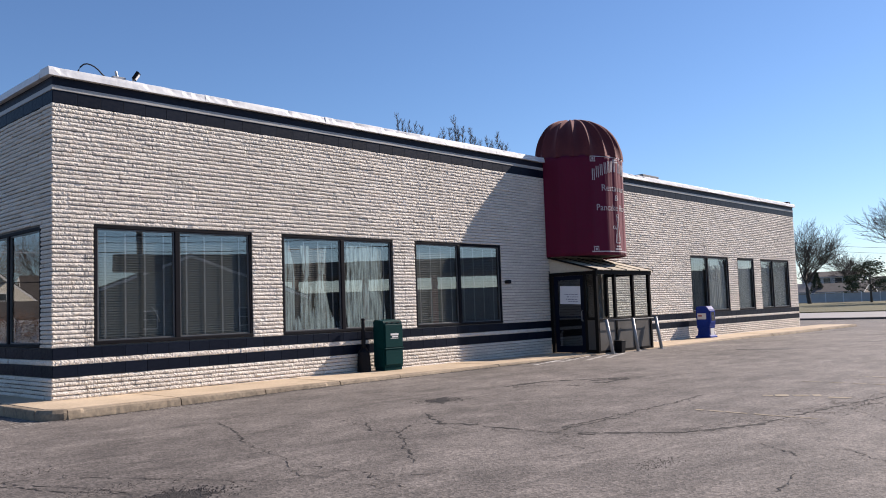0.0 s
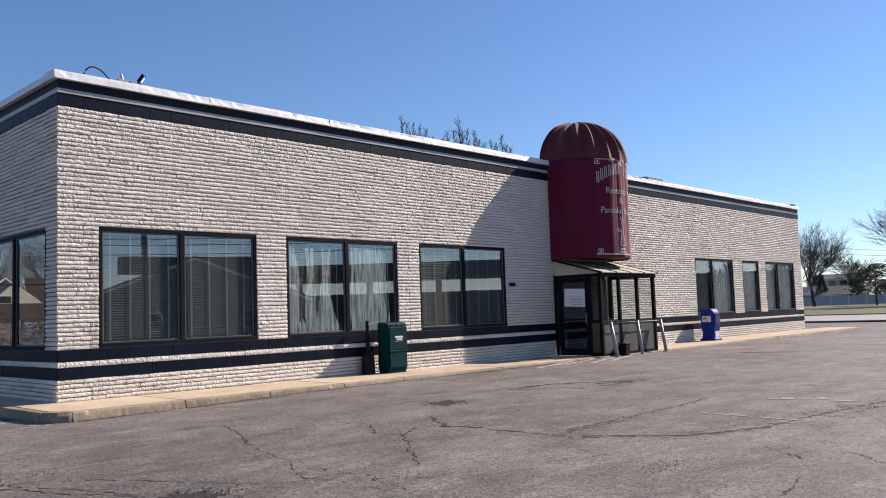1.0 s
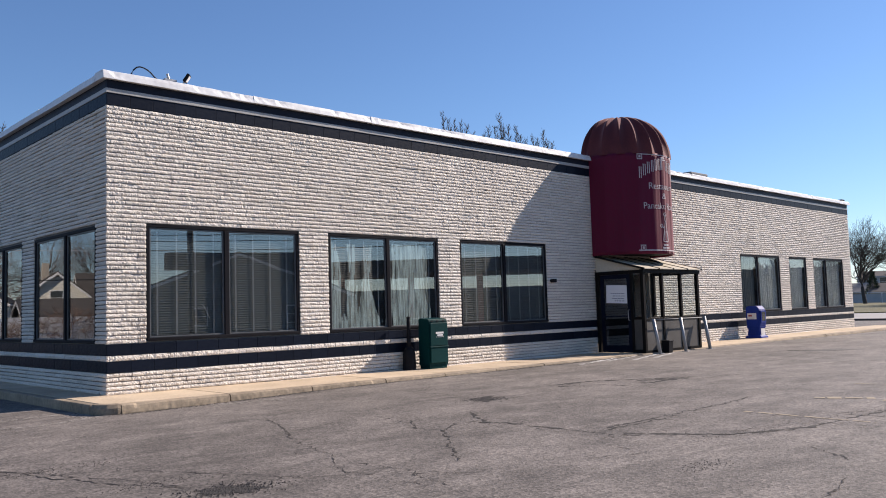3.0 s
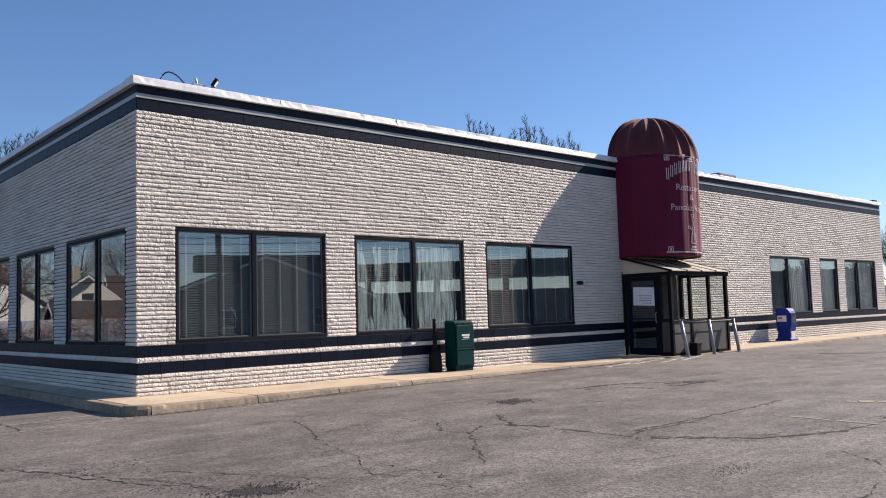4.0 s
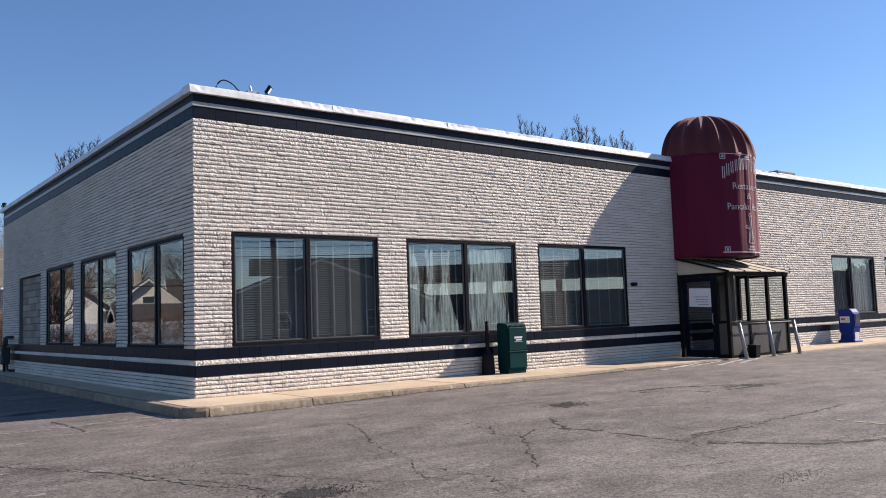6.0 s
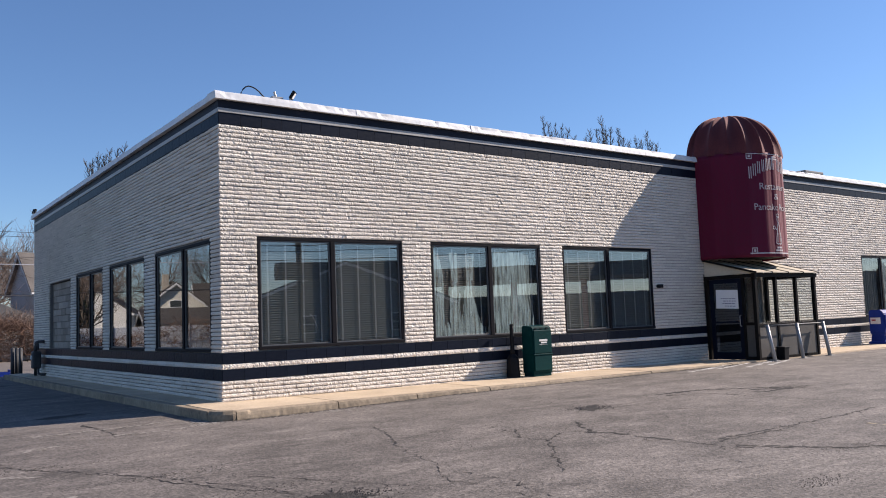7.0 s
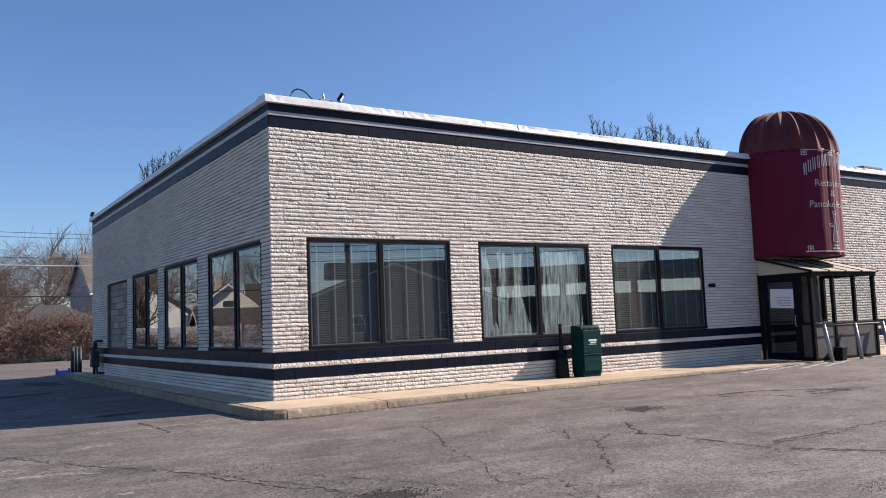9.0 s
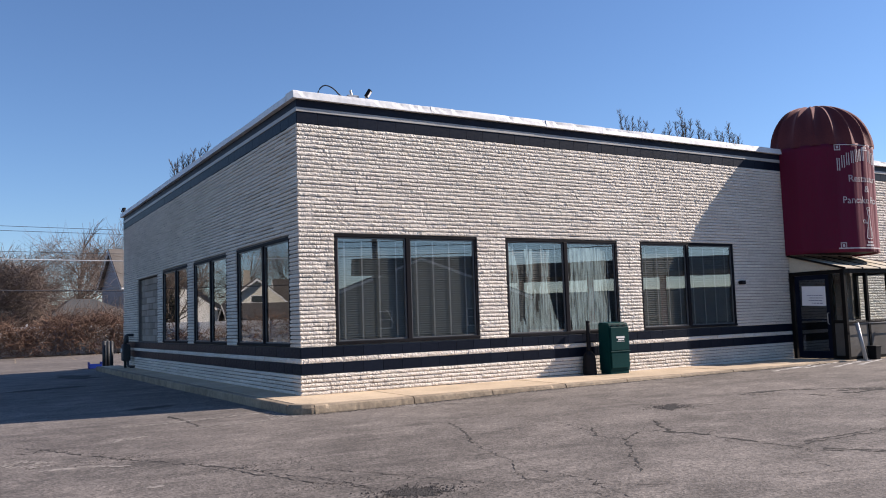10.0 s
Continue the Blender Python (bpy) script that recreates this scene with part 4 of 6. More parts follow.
def curtain(x0, x1, z0, z1, y, material, label, gathers=9, pinch=None, seed=0, deep=0.028):
    """A hanging cloth in folds; pinch narrows it with height to loose tails."""
    rr = random.Random(seed)
    nx, nz = gathers * 8, 14
    vs, fs = [], []
    ph = [rr.uniform(0, 6.28) for _ in range(3)]
    for side in (0, 0.004):
        for j in range(nz + 1):
            v = j / nz
            for i in range(nx + 1):
                u = i / nx
                w = pinch(v) if pinch else 1.0
                x = (x0 + x1) / 2 + (u - 0.5) * (x1 - x0) * w + 0.02 * math.sin(3 * v + ph[0])
                fold = deep * math.sin(u * gathers * 6.283 + ph[1] + 0.5 * math.sin(4 * v)) + deep * 0.35 * math.sin(u * 17 + ph[2])
                vs.append((x, y + fold + side, z0 + (z1 - z0) * v))
    half = (nx + 1) * (nz + 1)
    for j in range(nz):
        for i in range(nx):
            q = (j * (nx + 1) + i, j * (nx + 1) + i + 1, (j + 1) * (nx + 1) + i + 1, (j + 1) * (nx + 1) + i)
            fs += [q, tuple(half + t for t in q[::-1])]
    return tagged(new("curtain", arrays_mesh("curtain", vs, fs, material, True)), label, "curtain", "curtains in the front windows")


def wash_material():
    m, nodes, links, bsdf = node_mat("smeared_whitewash")
    co, mp, nz, lim = nodes.new("ShaderNodeTexCoord"), nodes.new("ShaderNodeMapping"), nodes.new("ShaderNodeTexNoise"), nodes.new("ShaderNodeMapRange")
    mp.inputs["Scale"].default_value = (26, 26, 2.2)
    nz.inputs["Scale"].default_value, nz.inputs["Detail"].default_value = 1.0, 6
    for slot, value in (("From Min", 0.38), ("From Max", 0.64), ("To Min", 0.30), ("To Max", 0.95)):
        lim.inputs[slot].default_value = value
    links.new(co.outputs["Object"], mp.inputs["Vector"])
    links.new(mp.outputs[0], nz.inputs["Vector"])
    links.new(nz.outputs["Fac"], lim.inputs["Value"])
    links.new(lim.outputs[0], bsdf.inputs["Alpha"])
    bsdf.inputs["Base Color"].default_value = (0.42, 0.545, 0.575, 1)
    bsdf.inputs["Roughness"].default_value = 0.9
    return m


WASH = wash_material()


def whitewash(pane, z0, z1, strokes, ragged, seed, label):
    """Dried white wash smeared down the inside of a pane; strokes run from (u, v) to (u, v) with their two half widths."""
    u0, u1 = pane[0] + 0.02, pane[1] - 0.02
    nx, nz = 120, 90
    made, vs, fs = {}, [], []

    def vert(i, j):
        if (i, j) not in made:
            made[i, j] = len(vs)
            vs.append((u0 + (u1 - u0) * i / nx, 0.060, z0 + (z1 - z0) * j / nz))
        return made[i, j]
    for j in range(nz):
        for i in range(nx):
            u, v = (i + 0.5) / nx, (j + 0.5) / nz
            streak = noise.noise((u * 26 + seed, v * 2.6, seed)) + 0.5 * noise.noise((u * 60, v * 7 + seed, 3.0))
            best = -1.0
            for ua, va, ub, vb, wa, wb in strokes:
                k = (v - vb) / (va - vb)
                if 0 <= k <= 1:
                    bend = 0.018 * math.sin(v * 9 + ua * 20)
                    best = max(best, 1 - abs(u - (ub + (ua - ub) * k) - bend) / (wb + (wa - wb) * k))
            if best + ragged * streak > 0.0 and best > -0.6:
                fs.append((vert(i, j), vert(i + 1, j), vert(i + 1, j + 1), vert(i, j + 1)))
    owner = bpy.data.objects["window_2"]
    ob = piece("whitewash", arrays_mesh("whitewash", vs, fs, WASH), owner)
    ob.matrix_parent_inverse = Matrix.Translation(owner.location).inverted()
    ob["label"] = label
    return ob


zl, zh = FRONT_WINDOWS[1][3] + 0.07, FRONT_WINDOWS[1][4] - 0.09
whitewash(panes_of[1][0], zl, zh, ((0.29, 0.93, 0.385, 0.62, 0.035, 0.035), (0.44, 0.93, 0.39, 0.60, 0.022, 0.035), (0.385, 0.63, 0.36, 0.0, 0.028, 0.12),
                                   (0.61, 0.93, 0.655, 0.62, 0.028, 0.03), (0.76, 0.93, 0.67, 0.62, 0.03, 0.03), (0.66, 0.63, 0.60, 0.0, 0.028, 0.16),
                                   (0.10, 0.85, 0.11, 0.0, 0.022, 0.13), (0.46, 0.48, 0.47, 0.0, 0.015, 0.05), (0.73, 0.42, 0.84, 0.0, 0.02, 0.08),
                                   (0.50, 0.09, 0.50, 0.0, 0.46, 0.49), (0.03, 0.98, 0.03, 0.0, 0.03, 0.06)), 0.55, 2.3, "streaky white wash smeared on the glass")
whitewash(panes_of[1][1], zl, zh, ((0.42, 0.95, 0.42, 0.0, 0.30, 0.40), (0.08, 0.9, 0.08, 0.0, 0.03, 0.05), (0.70, 0.9, 0.70, 0.0, 0.04, 0.05)), 0.42, 7.1, "thin white wash over the glass")
curtain(6.6, 7.8, 1.14, 2.95, 0.082, GREY_DRAPE, "grey-green curtain half drawn behind the glass", 9, lambda v: 0.72 + 0.28 * (1 - v) + 0.04 * math.sin(9 * v), 42, 0.004)
tagged(part("plastic_strip", tube([(1.82, 0.074, 1.70), (1.87, 0.072, 1.665), (1.92, 0.075, 1.58), (1.955, 0.073, 1.50), (1.99, 0.074, 1.43)], [0.006, 0.009, 0.012, 0.010, 0.005], 6), TAPE, smooth=True), "torn white plastic strip hanging inside the glass", "strip")
for k, (a, b) in enumerate(((23.55, 24.75), (25.0, 26.6), (27.75, 29.1), (30.15, 31.2), (31.45, 33.05))):
    curtain(a, b, 1.12, 3.08, 0.14, DIM_DRAPE if k < 1 else SHEER, "dim blue-grey curtain drawn in upright folds" if k < 1 else "pale curtain drawn in upright folds", 10, None, 50 + k)

# ---- small things on the wall and the walk ----
GREEN = surface("dark_green_enamel", (0.001, 0.026, 0.027), (0.002, 0.040, 0.040), 0.5, 1.5, 40, 0.06, 30, spec=0.1)
BLUE = surface("blue_enamel", (0.004, 0.02, 0.17), (0.010, 0.04, 0.29), 0.6, 1.5, 40, 0.06, 30, spec=0.2)
BLACK = surface("black_plastic", (0.004, 0.004, 0.006), (0.012, 0.012, 0.014), 0.55, 2, 60, 0.15, 120, spec=0.15)
PANE_DARK = surface("dark_display_glass", (0.02, 0.025, 0.03), (0.05, 0.055, 0.06), 0.12, 2, 20, 0.0)
LABEL = surface("pale_label", (0.55, 0.55, 0.54), (0.75, 0.74, 0.73), 0.6, 4, 50, 0.0)

g = holder("newspaper_box", (7.42, -0.35, walk_top(7.33)), "dark green metal newspaper box with a pale name plate", "newspaper box")
part("plinth", box(-0.29, 0.29, -0.17, 0.17, 0.0, 0.07, 0.008), GREEN, g)
bm = bmesh.new()
prof = [(-0.19, 0.07), (0.19, 0.07), (0.19, 1.04), (0.15, 1.075), (-0.16, 1.045), (-0.185, 1.02), (-0.20, 0.47), (-0.19, 0.44)]
rows = [[bm.verts.new((x, y, z)) for y, z in prof] for x in (-0.31, 0.31)]
n = len(prof)
for k in range(n):
    bm.faces.new((rows[0][k], rows[0][(k + 1) % n], rows[1][(k + 1) % n], rows[1][k]))
bm.faces.new(rows[0])
bm.faces.new(rows[1][::-1])
bmesh.ops.recalc_face_normals(bm, faces=bm.faces[:])
bmesh.ops.bevel(bm, geom=bm.edges[:], offset=0.012, segments=2, affect="EDGES")
part("cabinet", bm, GREEN, g)
d = part("door", box(-0.285, 0.285, -0.225, -0.19, 0.48, 0.97, 0.012), GREEN, g)
part("lower_panel", box(-0.285, 0.285, -0.222, -0.196, 0.12, 0.44, 0.012), GREEN, g)
part("name_bar", box(-0.12, 0.14, -0.230, -0.2255, 0.735, 0.775), LABEL, d)
part("name_bar", box(-0.07, 0.12, -0.230, -0.2255, 0.69, 0.722), LABEL, d)
part("name_rule", box(-0.12, 0.14, -0.229, -0.2255, 0.665, 0.672), LABEL, d)
for x in (-0.2, -0.02, 0.17):
    part("slot", box(x - 0.035, x + 0.035, -0.20, -0.188, 0.99, 1.015), BLACK, g)
part("rim", box(-0.31, 0.31, -0.235, 0.0, 0.445, 0.475, 0.008), GREEN, g)

g.scale = (0.95, 0.95, 1.085)
a = holder("ashtray_post", (6.80, -0.20, walk_top(6.8)), "black plastic smokers' post with a slim neck", "ashtray")
part("base", tube([(0, 0, 0), (0, 0, 0.03), (0, 0, 0.34), (0, 0, 0.42), (0, 0, 0.50)], [0.16, 0.165, 0.15, 0.135, 0.062], 20), BLACK, a, smooth=False)
part("neck", tube([(0, 0, 0.49), (0, 0, 0.56), (0, 0, 1.02), (0, 0, 1.10)], [0.062, 0.052, 0.044, 0.040], 14), BLACK, a, smooth=True)
part("cap", tube([(0, 0, 1.085), (0, 0, 1.12), (0, 0, 1.135)], [0.046, 0.046, 0.016], 14), BLACK, a)

a.scale = (0.95, 0.95, 1.07)
b = holder("newspaper_box", (23.45, -0.46, walk_top(23.4)), "blue plastic newspaper box with a pale label on its side", "newspaper box")
bm = bmesh.new()
prof = [(0.0, 0.27, 0.30), (0.05, 0.27, 0.30), (0.10, 0.225, 0.235), (0.30, 0.20, 0.21), (0.40, 0.235, 0.25), (0.43, 0.235, 0.25)]
rows = [[bm.verts.new((sx * hx, sy * hy, z)) for sx, sy in ((-1, -1), (1, -1), (1, 1), (-1, 1))] for z, hx, hy in prof]
for a, c in zip(rows, rows[1:]):
    for k in range(4):
        bm.faces.new((a[k], a[(k + 1) % 4], c[(k + 1) % 4], c[k]))
bm.faces.new(rows[0][::-1])
bm.faces.new(rows[-1])
part("pedestal", bm, BLUE, b)
bm = bmesh.new()
prof = [(-0.25, 0.42), (0.25, 0.42), (0.26, 1.10), (0.2, 1.16), (-0.16, 1.16), (-0.26, 1.02), (-0.27, 0.48)]
rows = [[bm.verts.new((x, y, z)) for y, z in prof] for x in (-0.24, 0.24)]
n = len(prof)
for k in range(n):
    bm.faces.new((rows[0][k], rows[0][(k + 1) % n], rows[1][(k + 1) % n], rows[1][k]))
bm.faces.new(rows[0])
bm.faces.new(rows[1][::-1])
bmesh.ops.recalc_face_normals(bm, faces=bm.faces[:])
bmesh.ops.bevel(bm, geom=bm.edges[:], offset=0.02, segments=2, affect="EDGES")
part("cabinet", bm, BLUE, b)
part("side_label", box(-0.246, -0.2415, -0.14, 0.2, 0.68, 0.90), LABEL, b, "pale paper label")
part("label_bar", box(-0.2475, -0.2465, 0.02, 0.16, 0.78, 0.84), surface("red_print", (0.3, 0.05, 0.05), (0.4, 0.08, 0.08), 0.7), b)
part("window_door", box(-0.20, 0.20, -0.292, -0.262, 0.54, 1.0, 0.010), BLUE, b)
part("door_glass", box(-0.13, 0.13, -0.298, -0.2925, 0.62, 0.94), PANE_DARK, b, "dark clear window")
part("foot_label", box(-0.15, 0.15, -0.250, -0.2365, 0.08, 0.34, 0.004), LABEL, b, "white panel on the pedestal")

p = holder("waste_bin", (15.22, -1.76, 0.05), "small square black bin by the vestibule", "bin")
bm = bmesh.new()
made = bmesh.ops.create_cone(bm, segments=4, radius1=0.145, radius2=0.175, depth=0.34, cap_ends=True)["verts"]
bmesh.ops.rotate(bm, verts=made, cent=(0, 0, 0), matrix=Matrix.Rotation(radians(45), 3, "Z"))
bmesh.ops.translate(bm, verts=made, vec=(0, 0, 0.17))
bmesh.ops.bevel(bm, geom=bm.edges[:], offset=0.012, segments=2, affect="EDGES")
part("bin_body", bm, BLACK, p)
part("bin_rim", box(-0.135, 0.135, -0.135, 0.135, 0.325, 0.355, 0.01), BLACK, p)

w = holder("wall_lamp", (12.32, -0.01, 2.17), "small dark box lamp on the painted stone wall", "wall lamp")
part("lamp_body", box(-0.07, 0.07, -0.11, 0.02, -0.05, 0.05, 0.012), BLACK, w)
part("lamp_arm", box(-0.09, -0.06, -0.05, 0.02, -0.03, 0.035, 0.008), BLACK, w)

# ---- roof things ----
CABLE = [(0.46, 0.06, 5.867), (0.475, 0.06, 5.927), (0.51, 0.06, 5.997), (0.57, 0.06, 6.057), (0.63, 0.06, 6.079), (0.70, 0.06, 6.072), (0.77, 0.06, 6.047),
         (0.84, 0.06, 6.002), (0.90, 0.06, 5.942), (0.97, 0.06, 5.895), (1.06, 0.07, 5.883), (1.16, 0.08, 5.883)]
cable = tagged(part("roof_cable", tube(CABLE, 0.013, 8), BLACK, smooth=True),
               "black cable looping over the white coping", "cable")


def floodlight(place, turn, lift, label):
    f = holder("floodlight", place, label, "floodlight", "floodlights on the roof edge")
    f.rotation_euler = (0, 0, radians(turn))
    part("bracket", tube([(0, 0, 0), (0, 0, 0.07), (0.0, -0.03, 0.11)], 0.014, 8), STEEL, f)
    m = pose(0, -0.06, 0.125, lift, 0, 0) @ Matrix.Scale(0.85, 4)
    bm = box(-0.09, 0.09, -0.035, 0.035, -0.10, 0.10, 0.012)
    bm.transform(m)
    part("housing", bm, BLACK, f)
    bm = box(-0.060, 0.060, -0.040, -0.034, -0.070, 0.070)
    bm.transform(m)
    part("lens", bm, LABEL, f, "pale lamp glass")
    return f


floodlight((1.47, 0.02, 5.872), 52, 34, "black floodlight with a pale lens on the coping")
jb = holder("junction_box", (1.22, 0.08, 5.877), "small grey metal junction box on the coping", "junction box")
part("box_body", box(-0.12, 0.12, -0.05, 0.05, 0, 0.07, 0.008), STEEL, jb)
part("stub", tube([(-0.02, 0, 0.06), (-0.05, 0, 0.17)], 0.025, 8), STEEL, jb)
floodlight((-0.06, 16.9, 5.653), 120, 20, "black floodlight at the far roof corner")
v = holder("roof_vent", (22.6, 1.5, 5.64), "low dark roof vent behind the coping", "roof vent")
part("vent_curb", box(-0.5, 0.5, -0.4, 0.4, 0, 0.55, 0.02), ROOFING, v)
part("vent_cap", box(-0.62, 0.62, -0.5, 0.5, 0.55, 0.66, 0.03), ROOFING, v)
v = holder("roof_drain_box", (34.0, 0.2, 5.872), "small dark box on the end of the coping", "roof box")
part("box_body", box(-0.16, 0.16, -0.12, 0.12, 0, 0.12, 0.01), BLACK, v)

# ---- far corner of the side wall ----
METER = surface("dark_grey_paint", (0.018, 0.021, 0.025), (0.045, 0.048, 0.052), 0.6, 2, 40, 0.1)
gm = holder("gas_meter", (-0.26, 15.2, 0.152), "dark grey gas meter with curved pipes on the side wall", "gas meter")
part("riser", tube([(0.05, 0.34, 0), (0.05, 0.34, 0.95), (0.05, 0.30, 1.07), (0.05, 0.1, 1.10), (0.05, 0.0, 1.02), (0.05, 0.0, 0.85)], 0.045, 10), METER, gm, smooth=True)
part("inlet", tube([(-0.02, 0.0, 0.78), (-0.02, 0.0, 0.98), (0.0, 0.0, 1.06), (0.07, 0.0, 1.11), (0.16, 0.0, 1.11), (0.25, 0.0, 1.11)], 0.05, 10), METER, gm, smooth=True)
part("meter_body", box(-0.12, 0.14, -0.14, 0.20, 0.24, 0.80, 0.05), METER, gm)
part("dial", tube([(-0.12, 0.02, 0.60), (-0.150, 0.02, 0.60)], 0.07, 16), LABEL, gm)
part("outlet", tube([(0.05, -0.1, 0.24), (0.05, -0.14, 0.08), (0.12, -0.2, 0.05), (0.27, -0.24, 0.05)], 0.04, 10), METER, gm, smooth=True)
for x, y in ((-0.26, 19.40), (-0.10, 19.52), (-0.03, 19.22)):
    bo = holder("bollard", (x, y, -0.02), "grey painted steel pipe bollard", "bollard", "bollards at the corner")
    part("pipe", tube([(0, 0, 0), (0, 0, 1.02)], 0.07, 16), METER, bo, smooth=True)
    part("dome_cap", tube([(0, 0, 1.015), (0, 0, 1.05), (0, 0, 1.065)], [0.07, 0.05, 0.015], 16), METER, bo)
cr = holder("plastic_crate", (-0.50, 20.0, -0.02), "low bright blue plastic crate lying by the bollards", "crate")
for x0, x1, y0, y1, z0, z1 in ((-0.23, 0.23, -0.22, 0.22, 0.02, 0.05), (-0.23, -0.21, -0.22, 0.22, 0.05, 0.26), (0.21, 0.23, -0.22, 0.22, 0.05, 0.26), (-0.21, 0.21, -0.22, -0.20, 0.05, 0.18), (-0.21, 0.21, 0.20, 0.22, 0.05, 0.18)):
    part("crate_side", box(x0, x1, y0, y1, z0, z1, 0.005), BLUE, cr)

# ---- cracks, patches and worn paint on the lot ----
CRACK = surface("crack_dirt", (0.014, 0.012, 0.011), (0.036, 0.031, 0.027), 0.95, 3, 50, 0.4, 60)
GRAVEL = surface("loose_dark_gravel", (0.025, 0.022, 0.02), (0.10, 0.088, 0.08), 0.95, 6, 60, 0.8, 70, depth=0.02)
PAINT_W = surface("worn_white_paint", (0.36, 0.345, 0.325), (0.60, 0.58, 0.55), 0.8, 7, 20, 0.2, 90)
PAINT_Y = surface("worn_yellow_paint", (0.23, 0.19, 0.14), (0.38, 0.31, 0.21), 0.8, 7, 20, 0.2, 90)
WEAR = surface("worn_pale_asphalt", (0.22, 0.198, 0.176), (0.35, 0.318, 0.286), 0.9, 3, 50, 0.4, 80)
TAR = surface("dark_patch_tar", (0.05, 0.047, 0.045), (0.10, 0.095, 0.09), 0.8, 2, 30, 0.4, 60)


OIL = surface("oil_stained_asphalt", (0.040, 0.035, 0.031), (0.10, 0.088, 0.078), 0.85, 2, 30, 0.4, 60, spec=0.2)


def over(x, y, h=0.004):
    return Vector((x, y, ground_height(x, y) + h))


def crack(points, width, seed, branch=0.35):
    """A jagged open crack with side branches, as a thin ragged strip."""
    rr = random.Random(seed)
    bm = bmesh.new()

    def strip(pts, w0, w1):
        line = []
        for (x0, y0), (x1, y1) in zip(pts, pts[1:]):
            n = max(2, int(math.hypot(x1 - x0, y1 - y0) / 0.055))
            for k in range(n):
                u = k / n
                line.append((x0 + (x1 - x0) * u + rr.gauss(0, 0.020), y0 + (y1 - y0) * u + rr.gauss(0, 0.020)))
        line.append(pts[-1])
        prev = None
        for k, (x, y) in enumerate(line):
            nx, ny = line[min(k + 1, len(line) - 1)][0] - line[max(k - 1, 0)][0], line[min(k + 1, len(line) - 1)][1] - line[max(k - 1, 0)][1]
            ln = math.hypot(nx, ny) or 1
            u = k / max(len(line) - 1, 1)
            w = (w0 + (w1 - w0) * u) * rr.choice((0.12, 0.4, 0.7, 1.0, 1.7)) * rr.uniform(0.7, 1.2) / 2.1
            pair = [bm.verts.new(over(x - ny / ln * w * s, y + nx / ln * w * s)) for s in (-1, 1)]
            if prev:
                bm.faces.new((prev[0], pair[0], pair[1], prev[1]))
            prev = pair
            if rr.random() < branch * 0.1 and w0 > 0.012:
                ang = rr.uniform(0, 6.28)
                d = rr.uniform(0.2, 0.7)
                strip([(x, y), (x + d * 0.5 * math.cos(ang), y + d * 0.5 * math.sin(ang)), (x + d * math.cos(ang + 0.4), y + d * math.sin(ang + 0.4))], 0.010, 0.004)
    strip(points, width, width * 0.6)
    return tagged(part("crack", bm, CRACK, ground), "open dark crack in the asphalt")


def blotch(name, x, y, rx, ry, material, seed, label, turn=0.0, lift=0.004):
    rr = random.Random(seed)
    bm = bmesh.new()
    mid = bm.verts.new(over(x, y, lift + 0.003))
    ring = []
    n = 40
    ph = [rr.uniform(0, 6.28) for _ in range(4)]
    for k in range(n):
        t = 6.28318 * k / n
        s = 1 + 0.22 * math.sin(2 * t + ph[0]) + 0.16 * math.sin(5 * t + ph[1]) + 0.10 * math.sin(9 * t + ph[2]) + rr.uniform(-0.12, 0.12)
        px, py = rx * s * math.cos(t), ry * s * math.sin(t)
        c, q = math.cos(radians(turn)), math.sin(radians(turn))
        ring.append(bm.verts.new(over(x + px * c - py * q, y + px * q + py * c, lift)))
    for k in range(n):
        bm.faces.new((mid, ring[k], ring[(k + 1) % n]))
    return tagged(part(name, bm, material, ground), label)


def scrape(points, width, seed):
    """A pale scoured streak of loose flecks where the top dressing has worn off."""
    rr = random.Random(seed)
    bm = bmesh.new()
    for (x0, y0), (x1, y1) in zip(points, points[1:]):
        ln = math.hypot(x1 - x0, y1 - y0)
        for _ in range(int(110 * ln * (0.5 + width * 2.5))):
            u, s = rr.random(), rr.gauss(0, 0.42) * width
            x, y = x0 + (x1 - x0) * u - (y1 - y0) / ln * s, y0 + (y1 - y0) * u + (x1 - x0) / ln * s
            a, r1 = math.atan2(y1 - y0, x1 - x0) + rr.gauss(0, 0.3), rr.uniform(0.012, 0.05)
            ring = [bm.verts.new(over(x + r1 * rr.uniform(0.6, 1.6) * math.cos(t) * math.cos(a) - r1 * 0.45 * math.sin(t) * math.sin(a),
                                      y + r1 * rr.uniform(0.6, 1.6) * math.cos(t) * math.sin(a) + r1 * 0.45 * math.sin(t) * math.cos(a), 0.003 + 0.002 * rr.random())) for t in (0, 1.1, 2.2, 3.3, 4.4, 5.4)]
            bm.faces.new(ring)
    return tagged(part("worn_streak", bm, WEAR, ground), "pale worn streak in the asphalt")


